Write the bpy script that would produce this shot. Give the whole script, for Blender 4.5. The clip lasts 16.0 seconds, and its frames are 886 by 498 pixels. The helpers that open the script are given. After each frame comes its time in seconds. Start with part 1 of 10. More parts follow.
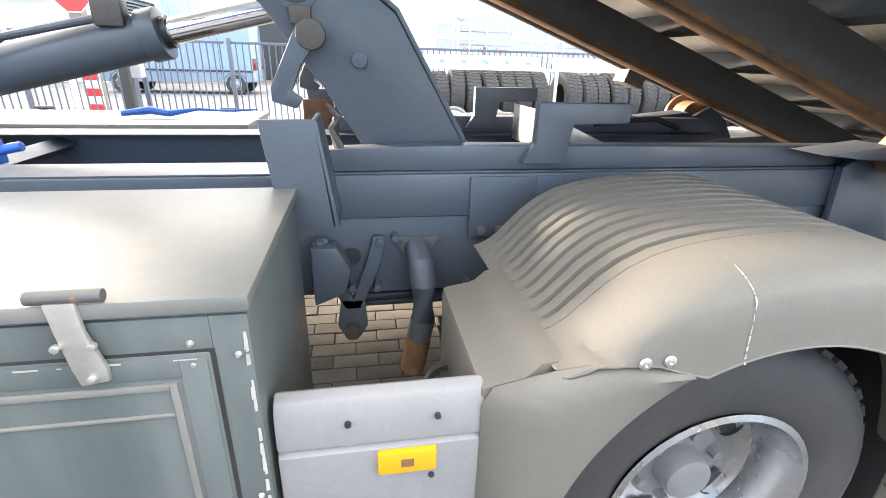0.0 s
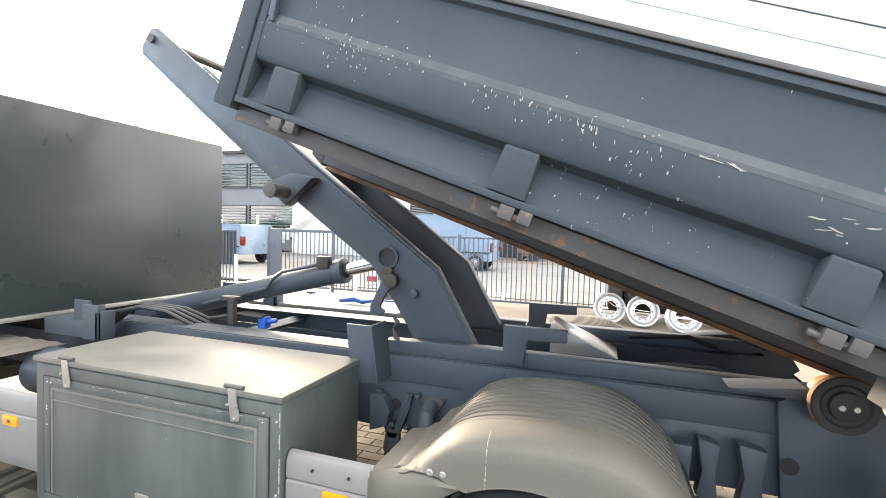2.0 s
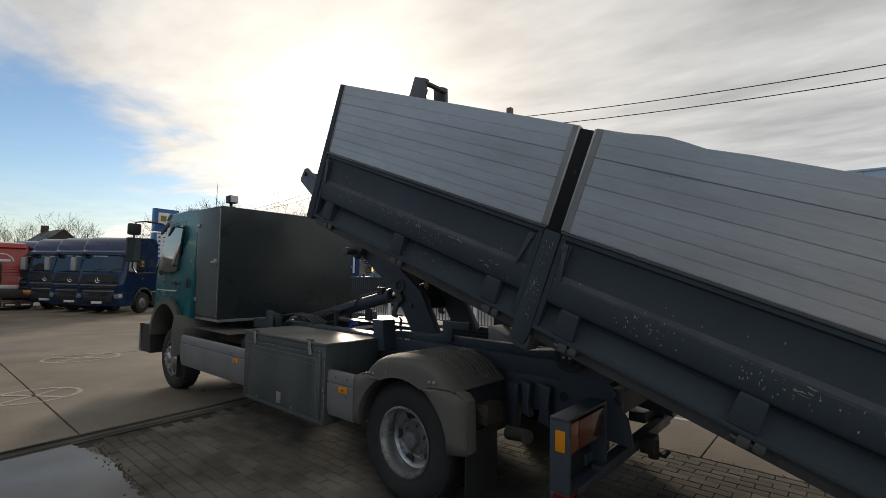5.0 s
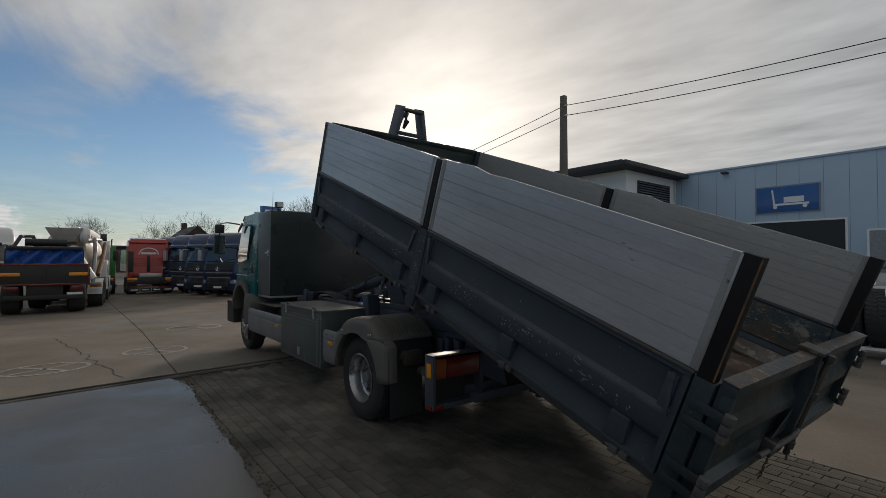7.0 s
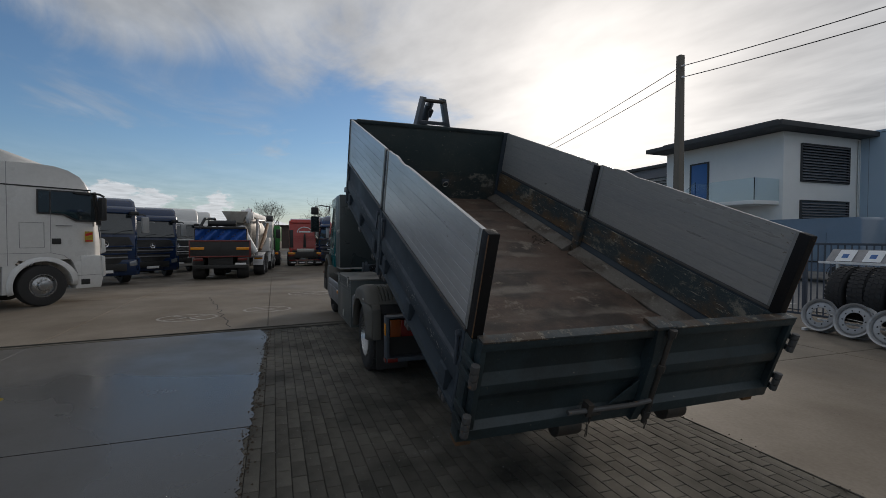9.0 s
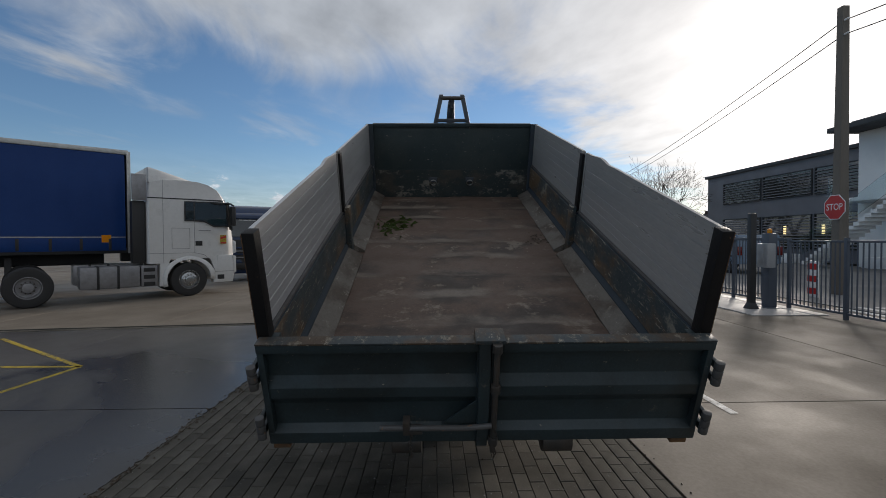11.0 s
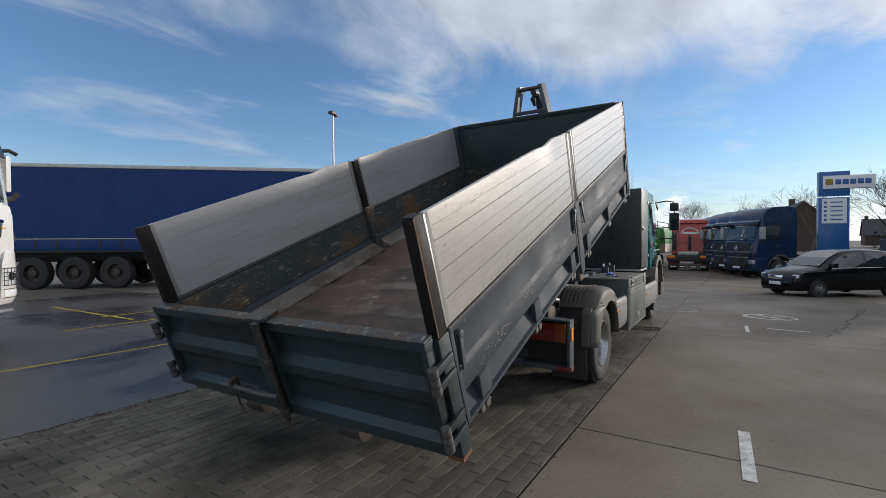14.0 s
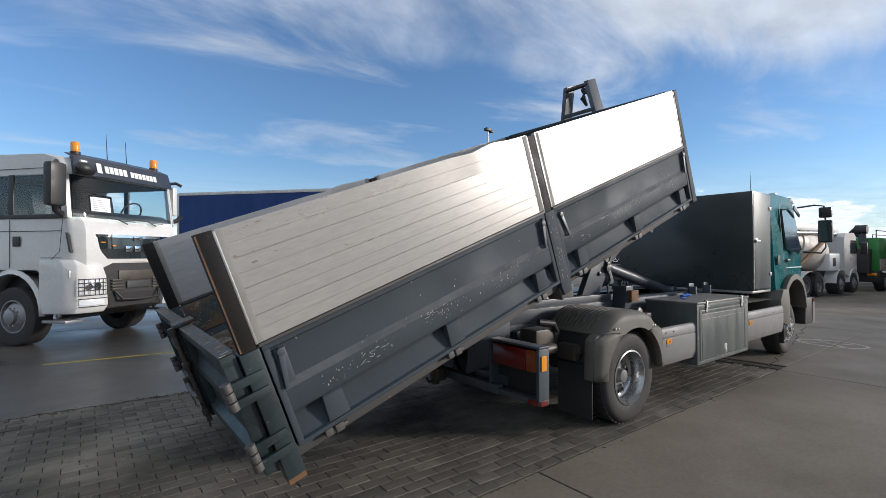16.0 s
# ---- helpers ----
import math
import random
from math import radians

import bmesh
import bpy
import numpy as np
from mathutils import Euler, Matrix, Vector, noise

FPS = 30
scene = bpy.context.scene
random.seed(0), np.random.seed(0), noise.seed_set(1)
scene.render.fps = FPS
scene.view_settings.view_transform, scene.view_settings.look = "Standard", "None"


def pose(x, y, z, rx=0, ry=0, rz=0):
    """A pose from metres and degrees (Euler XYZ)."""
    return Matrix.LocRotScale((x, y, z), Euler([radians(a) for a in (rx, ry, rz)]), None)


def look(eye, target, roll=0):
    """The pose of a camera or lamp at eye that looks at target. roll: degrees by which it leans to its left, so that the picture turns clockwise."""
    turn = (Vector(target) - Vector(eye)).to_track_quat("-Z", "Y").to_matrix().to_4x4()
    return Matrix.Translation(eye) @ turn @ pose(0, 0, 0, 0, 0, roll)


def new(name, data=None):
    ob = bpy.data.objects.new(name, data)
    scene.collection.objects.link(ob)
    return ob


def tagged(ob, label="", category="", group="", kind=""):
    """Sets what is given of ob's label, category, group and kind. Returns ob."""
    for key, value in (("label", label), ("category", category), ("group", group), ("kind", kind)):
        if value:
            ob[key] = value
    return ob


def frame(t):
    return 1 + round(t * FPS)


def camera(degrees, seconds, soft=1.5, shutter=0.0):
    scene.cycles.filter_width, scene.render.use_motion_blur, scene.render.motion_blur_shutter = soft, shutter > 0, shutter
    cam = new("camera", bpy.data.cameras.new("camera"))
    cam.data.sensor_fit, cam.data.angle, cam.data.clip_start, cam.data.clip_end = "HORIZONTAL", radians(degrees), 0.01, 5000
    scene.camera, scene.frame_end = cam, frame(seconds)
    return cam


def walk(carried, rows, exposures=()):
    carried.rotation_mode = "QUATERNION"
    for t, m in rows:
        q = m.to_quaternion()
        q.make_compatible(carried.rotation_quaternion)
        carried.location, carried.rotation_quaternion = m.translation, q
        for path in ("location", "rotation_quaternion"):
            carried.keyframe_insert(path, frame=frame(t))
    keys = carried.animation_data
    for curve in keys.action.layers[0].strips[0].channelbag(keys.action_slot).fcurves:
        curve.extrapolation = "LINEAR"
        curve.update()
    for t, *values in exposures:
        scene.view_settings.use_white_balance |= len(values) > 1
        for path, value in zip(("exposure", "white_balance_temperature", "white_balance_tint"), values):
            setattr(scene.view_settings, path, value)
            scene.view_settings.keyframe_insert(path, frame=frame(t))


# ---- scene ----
cam = camera(87.0, 16.0, soft=0.45)
PATH = [
    (0, (-0.54, -1.888, 1.397), (-0.206, -0.065, 0.647), 1.6),
    (0.5, (-0.362, -2.101, 1.548), (-0.279, -0.184, 0.982), 1.5),
    (1, (-0.175, -2.338, 1.623), (-0.357, -0.382, 1.25), 1.7),
    (1.5, (0.08, -2.569, 1.712), (-0.362, -0.628, 1.518), 1.8),
    (2, (0.451, -2.745, 1.74), (-0.199, -0.856, 1.663), 1.6),
    (2.5, (0.77, -2.974, 1.728), (-0.05, -1.15, 1.746), 1.4),
    (3, (1.17, -3.145, 1.713), (0.251, -1.37, 1.778), 1.3),
    (3.2, (1.331, -3.231, 1.707), (0.394, -1.466, 1.791), 1.6),
    (5.3, (3.069, -3.798, 1.696), (1.724, -2.322, 1.805), 0.8),
    (5.5, (3.284, -3.807, 1.707), (1.908, -2.359, 1.811), 0.7),
    (6, (3.776, -3.85, 1.712), (2.341, -2.459, 1.796), 0.5),
    (6.5, (4.253, -3.723, 1.7), (2.757, -2.397, 1.772), 0.2),
    (7, (4.757, -3.606, 1.701), (3.179, -2.378, 1.75), 0.2),
    (7.5, (5.191, -3.393, 1.668), (3.533, -2.274, 1.686), 0.3),
    (8, (5.599, -3.07, 1.689), (3.855, -2.09, 1.684), 0.2),
    (8.5, (5.98, -2.739, 1.714), (4.163, -1.903, 1.68), 0.3),
    (9, (6.188, -2.301, 1.699), (4.308, -1.62, 1.649), 0.2),
    (9.5, (6.387, -1.848, 1.682), (4.454, -1.339, 1.622), 0.0),
    (9.7, (6.427, -1.676, 1.698), (4.48, -1.222, 1.632), 0.1),
    (11.8, (6.369, 0.59, 1.655), (4.382, 0.363, 1.631), -0.5),
    (12, (6.38, 0.794, 1.643), (4.402, 0.502, 1.618), -0.5),
    (12.5, (6.308, 1.282, 1.626), (4.36, 0.831, 1.582), -0.5),
    (13, (6.168, 1.718, 1.621), (4.278, 1.066, 1.584), -0.5),
    (13.5, (6.012, 2.149, 1.632), (4.21, 1.281, 1.588), -0.4),
    (14, (5.719, 2.491, 1.61), (4.025, 1.429, 1.577), -0.3),
    (14.5, (5.457, 2.843, 1.602), (3.888, 1.602, 1.587), -0.2),
    (15, (5.158, 3.165, 1.61), (3.715, 1.78, 1.609), -0.2),
    (15.5, (4.779, 3.405, 1.631), (3.462, 1.9, 1.648), -0.2),
    (16, (4.415, 3.696, 1.625), (3.199, 2.109, 1.649), -0.1),
]
walk(cam, [(t, look(eye, target, roll)) for t, eye, target, roll in PATH],
     [(0.0, 3.68, 7500.0, 15.0), (0.5, 3.4, 7500.0, 15.0), (1.0, 3.42, 7500.0, 15.0), (1.5, 3.62, 7800.0, 15.0), (2.0, 3.28, 8000.0, 14.0), (2.5, 2.74, 8100.0, 14.0), (3.2, 2.08, 8100.0, 13.0), (4.2, 0.9, 7600.0, 12.0), (5.3, -0.16, 7400.0, 12.0), (7.0, -0.5, 7100.0, 12.0),
      (9.7, -0.38, 6600.0, 12.0), (11.8, -0.12, 6500.0, 12.0), (13.5, 0.14, 6400.0, 12.0), (14.5, 0.26, 6300.0, 12.0), (16.0, 0.34, 6200.0, 12.0)])

# ---- sky and sun ----
SUN_AZ, SUN_EL = 142.0, 14.5
sun_dir = Vector((math.cos(radians(SUN_AZ)) * math.cos(radians(SUN_EL)), math.sin(radians(SUN_AZ)) * math.cos(radians(SUN_EL)), math.sin(radians(SUN_EL))))
lamp = bpy.data.lights.new("sun", "SUN")
lamp.energy, lamp.angle, lamp.color = 2.7, radians(8.0), (1.0, 0.91, 0.80)
sun = new("sun", lamp)
sun.matrix_world = look(sun_dir * 60, (0, 0, 0))

world = bpy.data.worlds.new("sky")
world.use_nodes = True
scene.world = world
wt = world.node_tree
wt.nodes.clear()


def wn(kind, **values):
    n = wt.nodes.new(kind)
    for k, v in values.items():
        n.inputs[k].default_value = v
    return n


def wmath(op, a, b=0.0, clamp=False):
    n = wt.nodes.new("ShaderNodeMath")
    n.operation, n.use_clamp = op, clamp
    for i, s in enumerate((a, b)):
        if isinstance(s, (int, float)):
            n.inputs[i].default_value = s
        else:
            wt.links.new(s, n.inputs[i])
    return n.outputs[0]


def wmix(fac, a, b):
    n = wt.nodes.new("ShaderNodeMix")
    n.data_type = "RGBA"
    for i, s in ((0, fac), (6, a), (7, b)):
        if isinstance(s, (float, tuple)):
            n.inputs[i].default_value = s
        else:
            wt.links.new(s, n.inputs[i])
    return n.outputs[2]


def wsmooth(x, lo, hi):
    n = wt.nodes.new("ShaderNodeMapRange")
    n.interpolation_type = "SMOOTHSTEP"
    wt.links.new(x, n.inputs[0])
    n.inputs[1].default_value, n.inputs[2].default_value = lo, hi
    return n.outputs[0]


sky = wt.nodes.new("ShaderNodeTexSky")
sky.sky_type, sky.sun_disc = "NISHITA", False
sky.sun_elevation, sky.sun_rotation = radians(SUN_EL), radians(90 - SUN_AZ)
sky.air_density, sky.dust_density, sky.ozone_density = 1.0, 0.15, 4.0
tc = wt.nodes.new("ShaderNodeTexCoord")
sep = wt.nodes.new("ShaderNodeSeparateXYZ")
wt.links.new(tc.outputs["Generated"], sep.inputs[0])
dx, dy, dz = sep.outputs
zz = wmath("MAXIMUM", dz, 0.03)
px, py = wmath("DIVIDE", dx, zz), wmath("DIVIDE", dy, zz)
comb = wt.nodes.new("ShaderNodeCombineXYZ")
wt.links.new(px, comb.inputs[0])
wt.links.new(py, comb.inputs[1])
# high cloud sheet: its edge runs across the yard, thick towards the sun, wisps in the blue part
sheet_map = wt.nodes.new("ShaderNodeMapping")
sheet_map.inputs["Rotation"].default_value = (0, 0, radians(-35))
sheet_map.inputs["Scale"].default_value = (0.55, 1.0, 1.0)
wt.links.new(comb.outputs[0], sheet_map.inputs[0])
sheet = wn("ShaderNodeTexNoise", Scale=0.9, Detail=8.0, Roughness=0.58, Distortion=0.6)
wt.links.new(sheet_map.outputs[0], sheet.inputs["Vector"])
edge = wmath("MAXIMUM", wmath("ADD", px, 2.85), wmath("MULTIPLY", wmath("ADD", wmath("ADD", px, wmath("MULTIPLY", py, 1.45)), 2.95), 0.6))
edge = wmath("MINIMUM", edge, wmath("MULTIPLY", wmath("ADD", py, 2.3), 0.8))
wisp = wmath("MULTIPLY", wmath("SUBTRACT", sheet.outputs["Fac"], 0.5), 3.6)
veil = wmath("MAXIMUM", wsmooth(wmath("ADD", edge, wisp), -0.20, 0.85), wmath("MULTIPLY", wsmooth(sheet.outputs["Fac"], 0.52, 0.75), 0.45))
# cumulus low over the horizon
puff_map = wt.nodes.new("ShaderNodeMapping")
puff_map.inputs["Scale"].default_value = (5.0, 5.0, 11.0)
wt.links.new(tc.outputs["Generated"], puff_map.inputs[0])
puff = wn("ShaderNodeTexNoise", Scale=1.3, Detail=6.0, Roughness=0.6)
wt.links.new(puff_map.outputs[0], puff.inputs["Vector"])
low = wmath("MULTIPLY", wsmooth(wmath("ADD", puff.outputs["Fac"], wmath("MULTIPLY", dz, -2.2)), 0.345, 0.42), wsmooth(dz, -0.02, 0.0))
sdot = wt.nodes.new("ShaderNodeVectorMath")
sdot.operation = "DOT_PRODUCT"
wt.links.new(tc.outputs["Generated"], sdot.inputs[0])
sdot.inputs[1].default_value = tuple(sun_dir)
glow = wmath("POWER", wmath("MAXIMUM", sdot.outputs["Value"], 0.0), 40.0)
glow2 = wmath("POWER", wmath("MAXIMUM", sdot.outputs["Value"], 0.0), 7.0)
shade = wn("ShaderNodeTexNoise", Scale=2.2, Detail=5.0, Roughness=0.55)
wt.links.new(sheet_map.outputs[0], shade.inputs["Vector"])
cloud_level = wmath("ADD", wmath("ADD", wmath("ADD", wmath("MULTIPLY", low, 2.2), wmath("MULTIPLY", glow, 6.0)), wmath("MULTIPLY", glow2, 2.9)), wmath("ADD", 4.6, wmath("MULTIPLY", wmath("SUBTRACT", shade.outputs["Fac"], 0.5), 6.0)))
tone = wmix(glow2, (0.86, 0.93, 1.0, 1.0), (1.0, 0.96, 0.90, 1.0))
cloud = wt.nodes.new("ShaderNodeVectorMath")
cloud.operation = "SCALE"
wt.links.new(tone, cloud.inputs[0])
wt.links.new(cloud_level, cloud.inputs["Scale"])
haze = wmath("MULTIPLY", wmath("SUBTRACT", 1.0, wsmooth(dz, 0.0, 0.20)), 0.5)
cover = wmath("MAXIMUM", wmath("MAXIMUM", wmath("MULTIPLY", veil, 0.92), haze), wmath("MULTIPLY", low, 0.95))
skymix = wmix(cover, sky.outputs[0], cloud.outputs[0])
bg = wt.nodes.new("ShaderNodeBackground")
bg.inputs["Strength"].default_value = 0.13
wt.links.new(skymix, bg.inputs["Color"])
wo = wt.nodes.new("ShaderNodeOutputWorld")
wt.links.new(bg.outputs[0], wo.inputs["Surface"])

# ---- materials ----
def material(name, base, rough=0.5, metal=0.0, second=None, amount=0.5, big=1.5, fine=60.0, bump=0.0, chips=None, chip_at=0.70, chip_scale=18.0,
             chip_stretch=(1, 1, 1), coat=0.0, per_object=0.0, rough_var=0.12, spec=0.5, wet=0.0, stretch=(1, 1, 1), bump_scale=None, grain=0.22):
    m = bpy.data.materials.new(name)
    m.use_nodes = True
    nt = m.node_tree
    b = nt.nodes["Principled BSDF"]

    def node(kind, **values):
        n = nt.nodes.new(kind)
        for k, v in values.items():
            n.inputs[k].default_value = v
        return n

    def mix(fac, a, c, kind="MIX"):
        n = nt.nodes.new("ShaderNodeMix")
        n.data_type, n.blend_type = "RGBA", kind
        for i, s in ((0, fac), (6, a), (7, c)):
            if isinstance(s, (float, int)):
                n.inputs[i].default_value = s
            elif isinstance(s, tuple):
                n.inputs[i].default_value = (*s, 1.0)
            else:
                nt.links.new(s, n.inputs[i])
        return n.outputs[2]

    def span(x, lo, hi, a=0.0, c=1.0):
        n = nt.nodes.new("ShaderNodeMapRange")
        nt.links.new(x, n.inputs[0])
        for i, v in ((1, lo), (2, hi), (3, a), (4, c)):
            n.inputs[i].default_value = v
        return n.outputs[0]

    geo = nt.nodes.new("ShaderNodeTexCoord")
    mp = nt.nodes.new("ShaderNodeMapping")
    mp.inputs["Scale"].default_value = stretch
    nt.links.new(geo.outputs["Object"], mp.inputs[0])
    co = mp.outputs[0]
    n1 = node("ShaderNodeTexNoise", Scale=big, Detail=6.0, Roughness=0.6)
    n2 = node("ShaderNodeTexNoise", Scale=fine, Detail=3.0, Roughness=0.6)
    nt.links.new(co, n1.inputs["Vector"])
    nt.links.new(co, n2.inputs["Vector"])
    second = second or tuple(c * 0.72 for c in base)
    colour = mix(span(n1.outputs["Fac"], 0.36, 0.68, 0.0, amount), base, second)
    colour = mix(grain, colour, mix(n2.outputs["Fac"], (0.55, 0.55, 0.55), (1.45, 1.45, 1.45)), "MULTIPLY")
    rough_out = span(n1.outputs["Fac"], 0.3, 0.7, max(0.02, rough - rough_var), min(1.0, rough + rough_var))
    if per_object:
        info = nt.nodes.new("ShaderNodeObjectInfo")
        isl = nt.nodes.new("ShaderNodeNewGeometry")
        s = nt.nodes.new("ShaderNodeMath")
        s.operation = "ADD"
        nt.links.new(info.outputs["Random"], s.inputs[0])
        nt.links.new(isl.outputs["Random Per Island"], s.inputs[1])
        f = nt.nodes.new("ShaderNodeMath")
        f.operation = "FRACT"
        nt.links.new(s.outputs[0], f.inputs[0])
        v = span(f.outputs[0], 0, 1, 1 - per_object, 1 + per_object)
        g = nt.nodes.new("ShaderNodeCombineColor")
        for i in range(3):
            nt.links.new(v, g.inputs[i])
        colour = mix(1.0, colour, g.outputs[0], "MULTIPLY")
    if wet:
        n4 = node("ShaderNodeTexNoise", Scale=0.22, Detail=5.0, Roughness=0.55, Distortion=0.4)
        nt.links.new(co, n4.inputs["Vector"])
        w = span(n4.outputs["Fac"], 0.5, 0.56, 0.0, wet)
        colour = mix(w, colour, mix(1.0, colour, (0.55, 0.55, 0.56), "MULTIPLY"))
        inv = nt.nodes.new("ShaderNodeMix")
        nt.links.new(w, inv.inputs[0])
        nt.links.new(rough_out, inv.inputs[2])
        inv.inputs[3].default_value = 0.22
        rough_out = inv.outputs[0]
    if chips:
        n3 = node("ShaderNodeTexNoise", Scale=chip_scale, Detail=4.0, Roughness=0.65)
        n3b = node("ShaderNodeTexNoise", Scale=1.1, Detail=2.0)
        mp3 = nt.nodes.new("ShaderNodeMapping")
        mp3.inputs["Scale"].default_value = chip_stretch
        nt.links.new(geo.outputs["Object"], mp3.inputs[0])
        nt.links.new(mp3.outputs[0], n3.inputs["Vector"])
        nt.links.new(co, n3b.inputs["Vector"])
        add = nt.nodes.new("ShaderNodeMath")
        add.operation = "ADD"
        nt.links.new(n3.outputs["Fac"], add.inputs[0])
        nt.links.new(span(n3b.outputs["Fac"], 0.35, 0.65, -0.1, 0.06), add.inputs[1])
        colour = mix(span(add.outputs[0], chip_at, chip_at + 0.02), colour, chips)
    nt.links.new(colour, b.inputs["Base Color"])
    nt.links.new(rough_out, b.inputs["Roughness"])
    b.inputs["Metallic"].default_value = metal
    b.inputs["Specular IOR Level"].default_value = spec
    b.inputs["Coat Weight"].default_value = coat
    b.inputs["Coat Roughness"].default_value = 0.06
    if bump:
        bp = nt.nodes.new("ShaderNodeBump")
        bp.inputs["Strength"].default_value = bump
        bp.inputs["Distance"].default_value = 0.004
        nb = node("ShaderNodeTexNoise", Scale=bump_scale or fine * 0.6, Detail=5.0, Roughness=0.65)
        nt.links.new(co, nb.inputs["Vector"])
        nt.links.new(nb.outputs["Fac"], bp.inputs["Height"])
        nt.links.new(bp.outputs[0], b.inputs["Normal"])
    return m


def scuffed(name, base, rust, pale, rough=0.5, rust_at=0.50, pale_at=0.60, scratch_at=0.70, stretch=(1, 1, 1), bands=0.0, metal=0.1, big=1.6):
    """Painted steel worn in layers: rust patches, rubbed pale areas, long scratches; bands adds dusty bulges along x."""
    m = bpy.data.materials.new(name)
    m.use_nodes = True
    nt = m.node_tree
    b = nt.nodes["Principled BSDF"]
    tcn = nt.nodes.new("ShaderNodeTexCoord")

    def noise(scale, detail, st, rough_=0.62):
        mp = nt.nodes.new("ShaderNodeMapping")
        mp.inputs["Scale"].default_value = st
        nt.links.new(tcn.outputs["Object"], mp.inputs[0])
        n = nt.nodes.new("ShaderNodeTexNoise")
        n.inputs["Scale"].default_value, n.inputs["Detail"].default_value, n.inputs["Roughness"].default_value = scale, detail, rough_
        nt.links.new(mp.outputs[0], n.inputs["Vector"])
        return n.outputs["Fac"]

    def ramp(x, lo, hi, c=1.0):
        n = nt.nodes.new("ShaderNodeMapRange")
        n.interpolation_type = "SMOOTHSTEP"
        nt.links.new(x, n.inputs[0])
        n.inputs[1].default_value, n.inputs[2].default_value, n.inputs[4].default_value = lo, hi, c
        return n.outputs[0]

    def mixc(fac, a, c, kind="MIX"):
        n = nt.nodes.new("ShaderNodeMix")
        n.data_type, n.blend_type = "RGBA", kind
        for i, v in ((0, fac), (6, a), (7, c)):
            if isinstance(v, float):
                n.inputs[i].default_value = v
            elif isinstance(v, tuple):
                n.inputs[i].default_value = (*v, 1.0)
            else:
                nt.links.new(v, n.inputs[i])
        return n.outputs[2]

    def mul(a, c, op="MULTIPLY"):
        n = nt.nodes.new("ShaderNodeMath")
        n.operation = op
        for i, v in enumerate((a, c)):
            if isinstance(v, float):
                n.inputs[i].default_value = v
            else:
                nt.links.new(v, n.inputs[i])
        return n.outputs[0]

    grain = noise(55.0, 4.0, stretch)
    blot = noise(big, 8.0, stretch)
    rub = noise(big * 2.3, 9.0, stretch, 0.72)
    scr = noise(16.0, 7.0, (stretch[0] * 0.5, stretch[1], stretch[2] * 2.2), 0.75)
    scr2 = noise(40.0, 7.0, (stretch[0] * 1.5, stretch[1] * 1.5, stretch[2] * 0.9), 0.75)
    c = mixc(ramp(blot, rust_at, rust_at + 0.16), base, rust)
    c = mixc(ramp(rub, pale_at, pale_at + 0.10, 0.75), c, pale)
    if bands:
        sx = nt.nodes.new("ShaderNodeSeparateXYZ")
        nt.links.new(tcn.outputs["Object"], sx.inputs[0])
        w = mul(mul(mul(sx.outputs[0], 2 * math.pi / bands), 0.9, "ADD"), 0.0, "ADD")
        wob = mul(mul(noise(1.3, 3.0, (1, 1, 1)), 5.0), w, "ADD")
        sn = nt.nodes.new("ShaderNodeMath")
        sn.operation = "SINE"
        nt.links.new(wob, sn.inputs[0])
        patch = mul(ramp(sn.outputs[0], 0.15, 0.95), ramp(noise(1.5, 6.0, (1.0, 0.8, 1)), 0.42, 0.62))
        c = mixc(mul(patch, 0.62), c, pale)
    c = mixc(ramp(scr, scratch_at, scratch_at + 0.025, 0.8), c, tuple(min(1.0, v * 1.5) for v in pale))
    c = mixc(ramp(scr2, scratch_at + 0.01, scratch_at + 0.035, 0.6), c, pale)
    c = mixc(0.7, c, mixc(grain, (0.5, 0.5, 0.5), (1.5, 1.5, 1.5)), "MULTIPLY")
    nt.links.new(c, b.inputs["Base Color"])
    rr = nt.nodes.new("ShaderNodeMapRange")
    nt.links.new(rub, rr.inputs[0])
    rr.inputs[1].default_value, rr.inputs[2].default_value, rr.inputs[3].default_value, rr.inputs[4].default_value = 0.35, 0.65, rough - 0.12, rough + 0.16
    nt.links.new(rr.outputs[0], b.inputs["Roughness"])
    b.inputs["Metallic"].default_value = metal
    bp = nt.nodes.new("ShaderNodeBump")
    bp.inputs["Strength"].default_value, bp.inputs["Distance"].default_value = 0.35, 0.004
    nt.links.new(noise(16.0, 6.0, stretch), bp.inputs["Height"])
    nt.links.new(bp.outputs[0], b.inputs["Normal"])
    return m


def glass(name, tint=(0.75, 0.85, 0.88), rough=0.02):
    m = bpy.data.materials.new(name)
    m.use_nodes = True
    b = m.node_tree.nodes["Principled BSDF"]
    b.inputs["Base Color"].default_value = (*tint, 1)
    b.inputs["Transmission Weight"].default_value = 1.0
    b.inputs["Roughness"].default_value = rough
    b.inputs["IOR"].default_value = 1.3
    return m


def lens(name, colour, emit=0.0):
    m = bpy.data.materials.new(name)
    m.use_nodes = True
    b = m.node_tree.nodes["Principled BSDF"]
    b.inputs["Base Color"].default_value = (*colour, 1)
    b.inputs["Roughness"].default_value = 0.18
    b.inputs["Subsurface Weight"].default_value = 0.25
    b.inputs["Subsurface Radius"].default_value = (0.01, 0.006, 0.003)
    b.inputs["Coat Weight"].default_value = 0.6
    if emit:
        b.inputs["Emission Color"].default_value = (*colour, 1)
        b.inputs["Emission Strength"].default_value = emit
    return m


